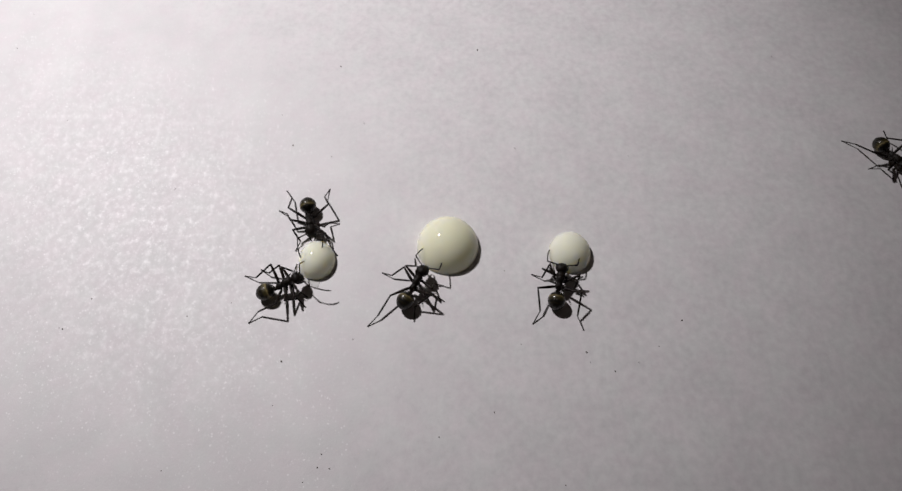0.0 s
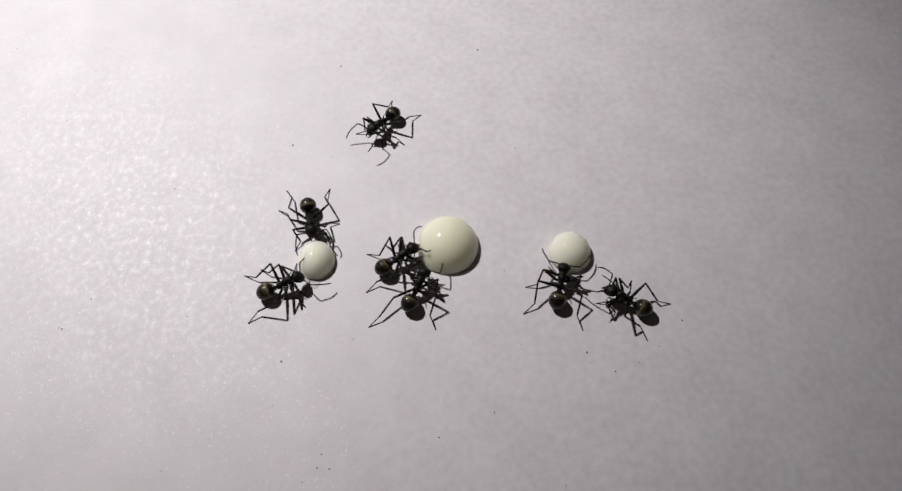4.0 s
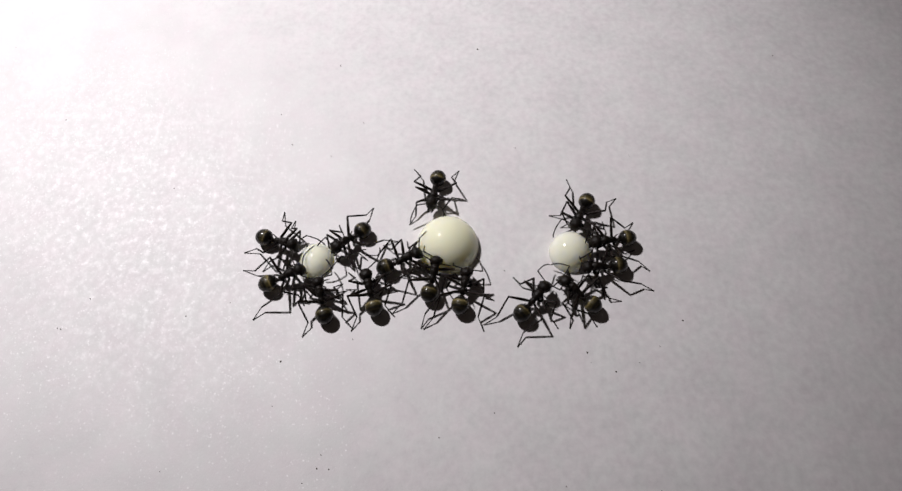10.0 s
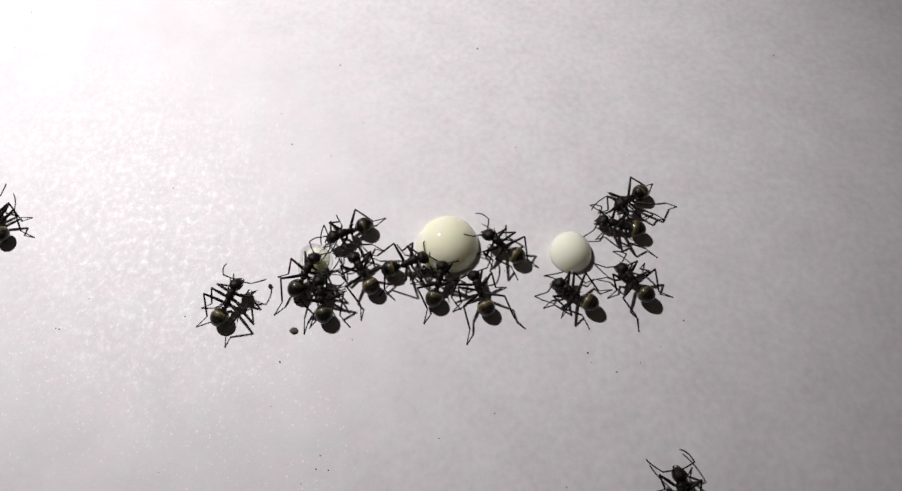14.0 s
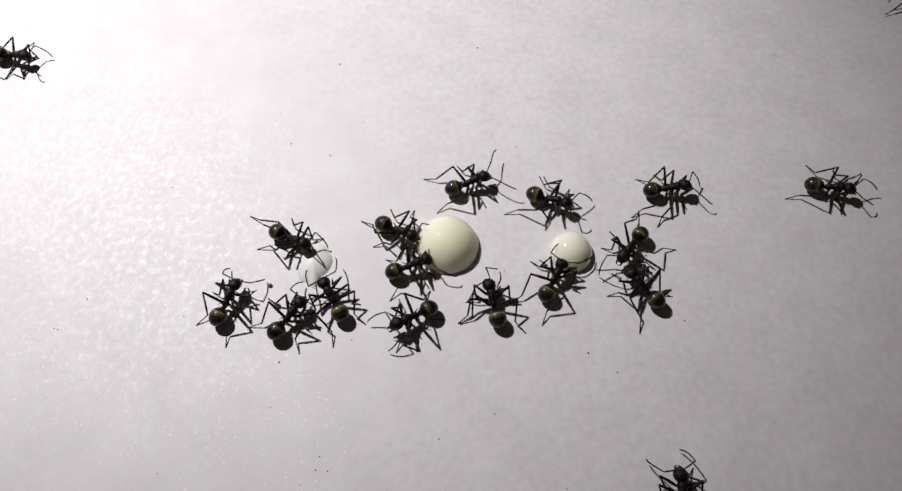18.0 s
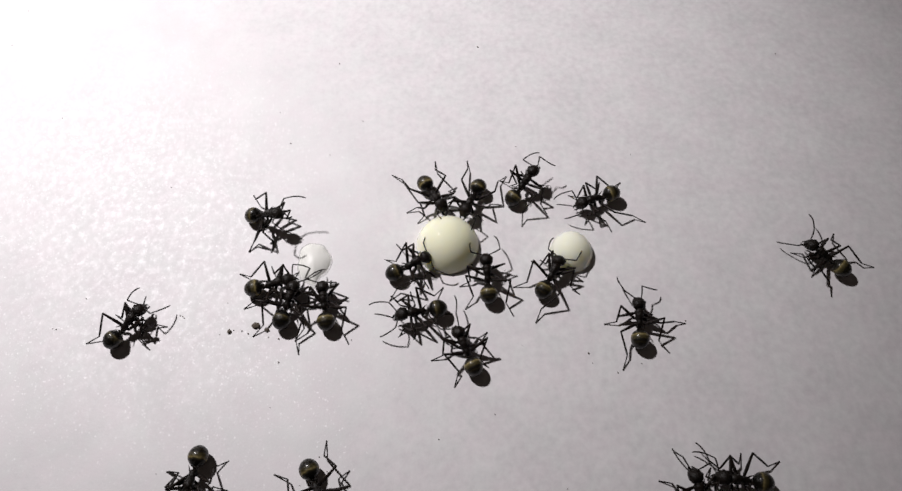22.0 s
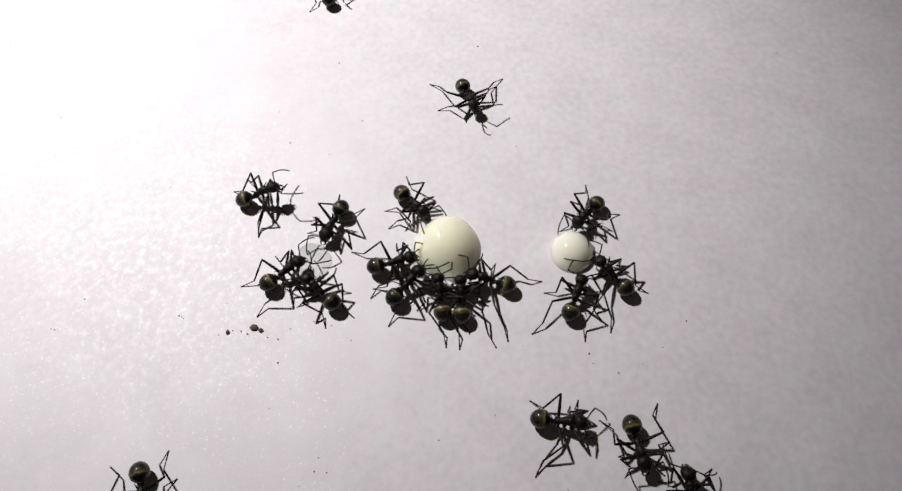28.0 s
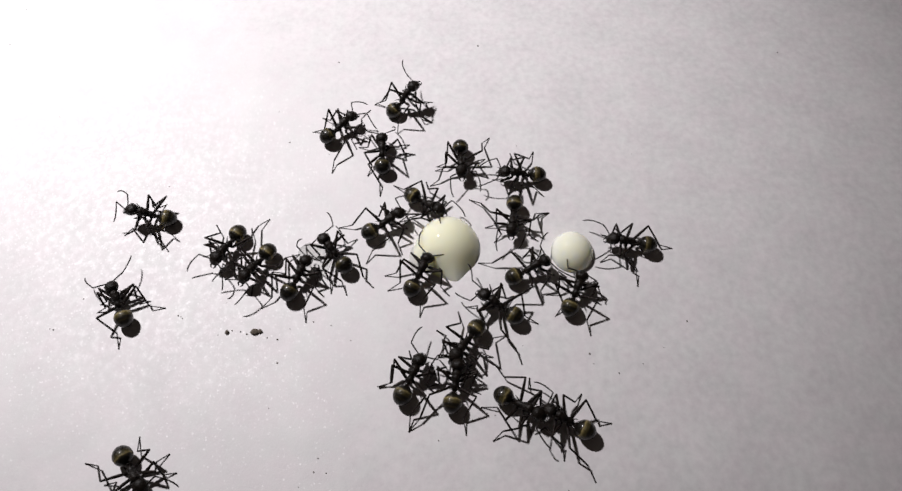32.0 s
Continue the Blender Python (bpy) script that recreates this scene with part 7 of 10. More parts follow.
    march(ants[20], [(0, pose(0.00584, -0.03651, 0.0000, 0, -0, 103.4)), (6.7, pose(0.00584, -0.03651, 0.0000, 0, -0, 103.4)), 
        (6.8, pose(0.00159, -0.02096, 0.0000, 0, -0, 144.4)), (6.9, pose(-0.00606, -0.01145, 0.0000, 0, -0, 128.2)), 
        (7, pose(-0.01135, -0.00546, 0.0000, 0, -0, 143.3)), (8, pose(-0.01054, -0.00505, 0.0000, 0, -0, 133.0)), 
        (9, pose(-0.00899, -0.00639, 0.0000, 0, -0, 101.3)), (10, pose(-0.00884, -0.00636, 0.0000, 0, -0, 105.8)), 
        (11, pose(-0.00875, -0.00670, 0.0000, 0, -0, 103.2)), (12, pose(-0.00867, -0.00677, 0.0000, 0, -0, 101.7)), 
        (13, pose(-0.01141, -0.00533, 0.0000, 0, -3, 135.7)), (14, pose(-0.00979, -0.00404, 0.0000, 0, -0, 121.8)), 
        (16.5, pose(-0.00901, -0.00263, 0.0000, 0, -0, 97.3)), (17, pose(-0.01166, -0.00451, 0.0000, 0, -0, 164.3)), 
        (17.2, pose(-0.00615, -0.00671, 0.0000, 0, -0, 105.3)), (17.5, pose(-0.00323, -0.00741, 0.0000, 0, -0, 122.5)), 
        (17.7, pose(-0.00629, -0.01139, 0.0000, 0, -0, 118.1)), (18, pose(-0.01283, -0.00722, 0.0000, 0, -0, 120.5)), 
        (19, pose(-0.01259, -0.00702, 0.0000, 0, -0, 121.9)), (19.7, pose(-0.01260, -0.00739, 0.0000, 0, -0, 114.1)), 
        (20, pose(-0.01269, -0.00899, 0.0000, 0, -0, 55.7)), (20.2, pose(-0.00035, -0.01275, 0.0000, 0, -0, 105.7)), 
        (21, pose(-0.00153, -0.01385, 0.0000, 0, -0, 124.3)), (21.5, pose(0.00147, -0.01312, 0.0000, 0, -0, 114.1)), 
        (22, pose(0.00150, -0.01309, 0.0000, 0, -0, 113.7)), (23, pose(0.00147, -0.01305, 0.0000, 0, -0, 113.3)), 
        (24, pose(0.00114, -0.01295, 0.0000, 0, -0, 114.6)), (25, pose(0.00129, -0.01291, 0.0000, 0, -0, 113.4)), 
        (25.5, pose(0.00129, -0.01291, 0.0000, 0, -0, 113.4)), (27, pose(0.00093, -0.00736, 0.0000, 0, -0, 91.3)), 
        (27.5, pose(0.00108, -0.00708, 0.0000, 0, -3, 92.2)), (28, pose(0.00108, -0.00698, 0.0000, 0, -3, 92.1)), 
        (28.3, pose(-0.00094, -0.01102, 0.0000, 0, -0, 73.6)), (28.5, pose(-0.00299, -0.01145, 0.0000, 0, -0, 53.7)), 
        (29, pose(-0.00295, -0.01135, 0.0000, 0, -0, 50.5)), (29.5, pose(-0.00325, -0.01263, 0.0000, 0, -0, 48.6)), 
        (30, pose(-0.00201, -0.01420, 0.0000, 0, -0, 62.3)), (31, pose(-0.00133, -0.01417, 0.0000, 0, -0, 56.8)), 
        (31.2, pose(-0.00330, -0.01586, 0.0000, 0, -0, 123.6)), (31.5, pose(-0.00366, -0.01569, 0.0000, 0, -0, 76.2)), 
        (32, pose(0.00046, -0.01669, 0.0000, 0, -0, 80.9))], 23,
          {0: [(22, 25.6, -0.7, -10.6), (18, 18.5, -15.3, -6.8)],
           1: [(30.5, 31, 0.8, -14.7)],
           2: [(9, 12.3, -11.4, -5.7), (23.5, 24.5, -2, -13.9), (24.5, 25.5, -2, -13.9), (30.5, 31, -3.8, -12.2), (28.5, 29, -5.7, -8.4), (21, 21, -3.8, -16.7), (18.5, 19.4, -14.6, -8), (21.5, 22.5, -2, -13.9), (22.5, 23.5, -2, -13.9)],
           3: [(9, 12.3, -6, -5.9), (23.5, 24.5, 3.8, -10.8), (24.5, 25.5, 3.8, -10.8), (30.5, 31, 0.2, -17.6), (30, 30.5, 0.4, -17.4), (21, 21, 1.7, -14.8), (18, 18.5, -9.9, -7.5), (21.5, 22.5, 3.8, -10.8), (22.5, 23.5, 3.8, -10.8)],
           4: [(21, 21, -3.8, -16.7), (23.5, 24.5, 0.4, -16.7), (24.5, 25.5, 0.4, -16.7), (30.5, 31, -7.3, -17), (32, 32, -4.1, -21.2), (28.5, 29, -7.6, -14.3), (13, 13, -10.6, -10.5), (27.5, 28, 0.9, -12.6), (30, 30.5, -7.2, -16.8), (18.5, 19.4, -11, -12.9), (9.5, 10.5, -10.7, -10.6), (18, 18.5, -12.4, -12.4), (20, 20, -18.7, -10.1), (21.5, 22.5, 0.4, -16.7), (22.5, 23.5, 0.4, -16.7), (14, 14.5, -9.7, -9.3)],
           5: [(31, 31, 0.8, -17.4), (23.5, 24.5, 3.8, -14.5), (24.5, 25.5, 3.8, -14.5), (32, 32, 1.5, -21.5), (28.5, 29, -3.2, -15.4), (13, 13, -6.2, -6.9), (27.5, 28, 4.7, -12.4), (30, 30.5, -2.8, -20.1), (21, 21, 1.5, -16.3), (18.5, 19.4, -7.5, -10.4), (9.5, 10.5, -6.2, -8.9), (18, 18.5, -9.2, -9.8), (20, 20, -11.5, -13.5), (21.5, 22.5, 3.8, -14.6), (22.5, 23.5, 3.8, -14.5)]},
          {0: [(23.5, 24.5, 76, 12, 0, -20), (24.5, 25.5, 78, 12, 6, -16), (18.5, 19.4, 132, 12, 15, -11), (18, 18.5, 101, 12, -18, -11), (21.5, 22.5, 71, 12, 9, -11), (22.5, 23.5, 73, 12, 10, -11)],
           1: [(23.5, 24.5, 30, 12, 22, -11), (24.5, 25.5, 20, 12, 21, -11), (21.5, 22.5, 13, 12, 21, -11), (22.5, 23.5, 12, 12, 21, -11)]})
    march(ants[21], [(0, pose(-0.02294, -0.03651, 0.0000, 0, -0, 83.4)), (6.8, pose(-0.02294, -0.03651, 0.0000, 0, -0, 83.4)), 
        (6.9, pose(-0.02219, -0.02617, 0.0000, 0, -0, 72.2)), (7, pose(-0.02001, -0.01654, 0.0000, 0, -0, 25.3)), 
        (7.2, pose(-0.01929, -0.00086, 0.0000, 0, -0, -15.8)), (8, pose(-0.01954, -0.00050, 0.0000, 0, -3, -16.1)), 
        (9, pose(-0.01921, -0.00057, 0.0000, 0, -0, -16.1)), (10, pose(-0.01933, -0.00023, 0.0000, 0, -3, -20.9)), 
        (10.1, pose(-0.01922, 0.00400, 0.0000, 0, -1.5, 43.0)), (10.2, pose(-0.01938, 0.00879, 0.0000, 0, -0, 105.2)), 
        (10.25, pose(-0.01849, 0.00792, 0.0000, 0, 0, 61.0)), (10.3, pose(-0.01761, 0.00706, 0.0000, 0, -0, 16.8)), 
        (10.4, pose(-0.01883, 0.01621, 0.0000, 0, 0, 64.7)), (10.5, pose(-0.02006, 0.02536, 0.0000, 0, -0, 112.5)), 
        (10.7, pose(-0.02003, 0.02496, 0.0000, 0, -0, 105.3)), (10.8, pose(-0.01979, 0.02470, 0.0000, 0, -0, 110.8)), 
        (10.87, pose(-0.02212, 0.03574, 0.0000, 0, 0, 166.4)), (10.93, pose(-0.02444, 0.04678, 0.0000, 0, 0, 222.0)), 
        (11, pose(-0.02677, 0.05781, 0.0000, 0, -0, 277.6)), (15.5, pose(-0.02666, 0.05757, 0.0000, 0, -0, 277.7)), 
        (16, pose(-0.01776, -0.00001, 0.0000, 0, -0, 334.0)), (16.5, pose(-0.01775, -0.00001, 0.0000, 0, -0, 334.0)), 
        (17, pose(-0.01763, -0.00013, 0.0000, 0, -0, 337.1)), (17.5, pose(-0.01762, -0.00013, 0.0000, 0, -0, 337.1)), 
        (18, pose(-0.01792, 0.00010, 0.0000, 0, 0, 330.3)), (19, pose(-0.01807, 0.00002, 0.0000, 0, -3, 328.7)), 
        (19.9, pose(-0.02015, 0.00161, 0.0007, 0, -23, 319.8)), (20, pose(-0.02038, 0.00171, 0.0007, 0, -23, 316.9)), 
        (21, pose(-0.02039, 0.00189, 0.0007, 0, -23, 333.9)), (22, pose(-0.02053, 0.00271, 0.0007, 0, -23, 342.9)), 
        (23, pose(-0.02004, 0.00078, 0.0007, 0, -23, 317.9)), (24, pose(-0.02238, 0.00371, 0.0006, 0, -20, 365.2)), 
        (24.7, pose(-0.02036, 0.00143, 0.0006, 0, -20, 352.2)), (25, pose(-0.01901, 0.00162, 0.0006, 0, -20, 372.2)), 
        (25.5, pose(-0.01840, -0.00076, 0.0006, 0, -20, 308.8)), (27, pose(-0.01296, 0.00218, 0.0000, 0, -0, 249.6)), 
        (27.5, pose(-0.01341, 0.00234, -0.0001, 0, 6, 237.5)), (28, pose(-0.01332, 0.00239, -0.0001, 0, 6, 248.2)), 
        (28.5, pose(-0.01470, 0.00197, -0.0001, 0, 6, 270.7)), (29, pose(-0.01533, 0.00267, -0.0001, 0, 6, 281.6)), 
        (29.5, pose(-0.01419, 0.00084, 0.0005, 0, 6, 280.0)), (29.8, pose(-0.01661, 0.00102, 0.0005, 0, 6, 286.5)), 
        (30, pose(-0.01827, 0.00418, 0.0005, 0, 6, 354.2)), (30.2, pose(-0.01914, 0.00903, 0.0005, 0, 6, 375.7)), 
        (30.3, pose(-0.02324, 0.01463, 0.0005, 0, 6, 311.8)), (30.4, pose(-0.02466, 0.01609, 0.0005, 0, 6, 321.0)), 
        (30.5, pose(-0.02562, 0.01662, 0.0005, 0, 6, 328.2)), (30.7, pose(-0.02024, 0.01001, 0.0000, 0, -0, 347.3)), 
        (30.8, pose(-0.01949, 0.00937, 0.0000, 0, -0, 341.4)), (31, pose(-0.01750, 0.00230, 0.0000, 0, -0, 296.5)), 
        (31.2, pose(-0.01116, 0.00808, 0.0000, 0, -0, 289.7)), (31.3, pose(-0.01122, 0.00897, 0.0000, 0, 0, 231.3)), 
        (31.4, pose(-0.01127, 0.00986, 0.0000, 0, 0, 172.8)), (31.5, pose(-0.01133, 0.01075, 0.0000, 0, -0, 114.4)), 
        (31.8, pose(-0.01170, 0.01067, 0.0000, 0, -0, 99.5)), (32, pose(-0.01352, 0.01604, 0.0000, 0, -0, 43.5))], 24,
          {0: [(27.8, 28, -11.5, 0.1), (21.6, 22, -18.6, 3.7), (31, 31, -14.7, 1.4)],
           1: [(7, 7, -17.5, -19), (23, 23, -20, -1.5), (18.5, 19, -18.4, -2.4)],
           2: [(7, 7, -21.1, -12.9), (20, 20, -18.3, 3.7), (29, 29, -12.8, 2.1), (23, 23, -18.4, 3.7), (18.5, 19, -18.5, 3.5), (9.5, 10, -18.2, 3.2), (17.8, 18.5, -18.5, 3.5), (7.5, 8.5, -18.3, 3.2), (31, 31, -14.8, 3.2)],
           3: [(7, 7, -19.3, -20), (29, 29, -17.3, 2.4), (27.8, 28, -15.8, 3.6), (21, 21.5, -22.8, -0.9), (23, 23, -22.7, -0.9), (17.8, 18.5, -18.6, -1.8), (20, 20, -22.8, -0.9), (21.6, 22, -22.8, -0.9), (31, 31, -19.7, 2.8)],
           4: [(7, 7, -23.8, -16.1), (20, 20, -22, 6.3), (22, 22, -23.3, 6.7), (24, 24, -25.8, 6.9), (30, 30, -20.1, 7.5), (31, 31, -17, 6.6), (32, 32, -16.9, 16.1), (29, 29, -14.2, 7.3), (27.8, 28, -10.1, 4.8), (21, 21.5, -22.5, 6.3), (23, 23, -23.9, 4.4), (18.5, 19, -23.2, 3.7), (9.5, 10, -19.6, 4.4), (17.8, 18.5, -23.3, 3.8), (7.5, 8.5, -23.3, 1.8)],
           5: [(7, 7, -22.1, -20.8), (20, 20, -22.7, -0.9), (22, 22, -22.7, -0.9), (32, 32, -14.2, 9.9), (29, 29, -18.1, 5.4), (27.8, 28, -13.1, 6.7), (30, 30, -22.6, 3.6), (18.5, 19, -21.9, -0.6), (9.5, 10, -23.5, -1), (17.8, 18.5, -21.9, -0.6), (7.5, 8.5, -22.3, -1.9), (31, 31, -21.3, 4.8)]},
          {0: [(30, 30, 107, 12, 88, -42), (21, 21.5, 105, 12, -26, -63), (18.5, 19, 87, 12, -63, -54), (17.8, 18.5, 91, 12, -11, -43)],
           1: [(32, 32, 46, 12, 85, -52), (17.8, 18.5, 7, 12, 1, -63)]})
    march(ants[22], [(0, pose(0.02316, 0.05611, 0.0000, 0, -0, -99.8)), (16.8, pose(0.02316, 0.05611, 0.0000, 0, -0, -99.8)), 
        (16.9, pose(0.01859, 0.01929, 0.0000, 0, -0, -53.2)), (17, pose(0.03276, 0.01358, 0.0000, 0, 0, -60.4)), 
        (17.2, pose(0.04582, 0.00743, 0.0000, 0, -0, -29.3)), (17.3, pose(0.04479, 0.00713, 0.0000, 0, -0, -14.2)), 
        (18, pose(0.04476, 0.00712, 0.0000, 0, -0, -14.2)), (19, pose(0.04473, 0.00711, 0.0000, 0, -0, -14.2)), 
        (20, pose(0.04469, 0.00710, 0.0000, 0, -0, -14.2)), (20.1, pose(0.04469, 0.00710, 0.0000, 0, -0, -14.2)), 
        (20.2, pose(0.04532, 0.00748, 0.0000, 0, -0, -30.5)), (20.25, pose(0.04246, 0.00558, 0.0000, 0, 0, 41.2)), 
        (20.3, pose(0.03959, 0.00367, 0.0000, 0, -0, 112.9)), (20.5, pose(0.04179, -0.00203, 0.0000, 0, -0, 141.3)), 
        (21, pose(0.04146, -0.00214, 0.0000, 0, -0, 136.4)), (22, pose(0.04144, -0.00221, 0.0000, 0, -0, 137.7)), 
        (23, pose(0.03923, 0.00020, 0.0000, 0, -0, 148.2)), (23.2, pose(0.03902, 0.00065, 0.0000, 0, -0, 125.7)), 
        (24, pose(0.03897, 0.00091, 0.0000, 0, -0, 122.2)), (24.3, pose(0.03896, 0.00091, 0.0000, 0, -0, 122.2)), 
        (24.4, pose(0.05194, 0.00496, 0.0000, 0, 0, 180.8)), (24.5, pose(0.06492, 0.00902, 0.0000, 0, -0, 239.4)), 
        (26.5, pose(0.05751, -0.01020, 0.0000, 0, -0, 239.5)), (27, pose(0.05009, -0.02960, 0.0000, 0, -0, 227.2)), 
        (27.9, pose(0.04682, -0.03790, 0.0000, 0, -0, 176.5)), (28.1, pose(0.02009, -0.03718, 0.0000, 0, 0, 134.3)), 
        (28.3, pose(-0.00663, -0.03646, 0.0000, 0, -0, 92.0)), (28.4, pose(-0.00728, -0.02714, 0.0000, 0, -0, 98.1)), 
        (28.5, pose(-0.00749, -0.02243, 0.0000, 0, -0, 105.5)), (28.7, pose(-0.00659, -0.02249, 0.0000, 0, -0, 80.9)), 
        (28.8, pose(-0.00626, -0.02235, 0.0000, 0, -0, 79.7)), (29, pose(-0.00015, -0.01978, 0.0000, 0, 0, 44.5)), 
        (29.5, pose(0.00126, -0.01940, 0.0000, 0, -0, 54.9)), (30, pose(0.00187, -0.01956, 0.0000, 0, -0, 56.5)), 
        (30.2, pose(0.00238, -0.01881, 0.0000, 0, -0, 64.6)), (30.25, pose(0.00243, -0.02318, 0.0000, 0, 0, 1.0)), 
        (30.3, pose(0.00249, -0.02754, 0.0000, 0, -0, -62.7)), (30.4, pose(0.00585, -0.03652, 0.0000, 0, -0, 4.6)), 
        (30.6, pose(0.03555, -0.03651, 0.0000, 0, -0, 9.5)), (30.65, pose(0.04798, -0.03730, 0.0000, 0, -0, 88.4)), 
        (30.67, pose(0.05077, -0.02860, 0.0000, 0, 0, 131.7)), (30.7, pose(0.05356, -0.01990, 0.0000, 0, -0, 175.0)), 
        (30.8, pose(0.03474, -0.01649, 0.0000, 0, -0, 149.4)), (31, pose(0.01909, -0.00906, 0.0000, 0, -0, 165.3)), 
        (31.2, pose(0.02103, -0.01524, 0.0000, 0, -0, 110.6)), (31.5, pose(0.02013, -0.01433, 0.0000, 0, -0, 117.7)), 
        (31.7, pose(0.01749, -0.02011, 0.0000, 0, -0, 130.6)), (31.8, pose(0.02258, -0.01883, 0.0000, 0, -0, 142.1)), 
        (32, pose(0.01126, -0.02042, 0.0000, 0, -0, 152.6))], 25,
          {0: [(17.3, 20.1, 49.8, 10.1), (23.5, 24.2, 36, 2.4), (29, 29, -0.7, -16.1), (20.5, 21.5, 38.5, -1.1), (21.5, 22, 38.5, -1.1)],
           1: [(17.3, 20.1, 45.6, 4.2)],
           2: [(17.3, 20.1, 46.3, 10.6), (29, 29, -0.7, -16.2), (17, 17, 39.8, 16.8), (23.5, 24.2, 36.3, 0.1), (31, 31, 17.9, -13), (32, 32, 10.9, -24), (29.8, 30, -2.2, -19.2)],
           3: [(17.3, 20.1, 44.2, 5.9), (17, 17, 29.9, 12.4), (23.5, 24.2, 41.6, 3.6), (29, 29, 1.6, -22.9), (29.8, 30, 4.1, -22.2), (20.5, 21.5, 43.8, 1.4), (21.5, 22, 43.8, 1.4)],
           4: [(17.3, 20.1, 43.2, 11.1), (17, 17, 31.4, 19.7), (23.5, 24.2, 36.8, -3.5), (31, 31, 23.2, -13), (32, 32, 13.7, -26), (29, 29, -4.5, -19.1), (20.5, 21.5, 41.5, -6.5), (21.5, 22, 41.5, -6.5)],
           5: [(17.3, 20.1, 39.6, 6.3), (31, 31, 23.8, -7.5), (17, 17, 28.6, 14.9), (23.5, 24.2, 43.2, 1.3), (32, 32, 15.8, -20.4), (29, 29, -2.3, -24.6), (29.8, 30, -0.6, -23.9), (23, 23, 43.5, 1.3), (20.5, 21.5, 47.1, -2.9), (21.5, 22, 47.1, -2.9)]},
          {0: [(23.5, 24.2, 73, 12, 19, -11), (23, 23, -1, 12, 139, -55), (20.5, 21.5, 64, 12, 7, -32), (21.5, 22, 60, 12, 4, -33)],
           1: [(17, 17, 26, 12, 2, -11), (23.5, 24.2, 66, 12, 46, -11), (23, 23, 117, 12, 68, -45), (20.5, 21.5, 74, 12, 52, -11), (21.5, 22, 74, 12, 54, -11)]})
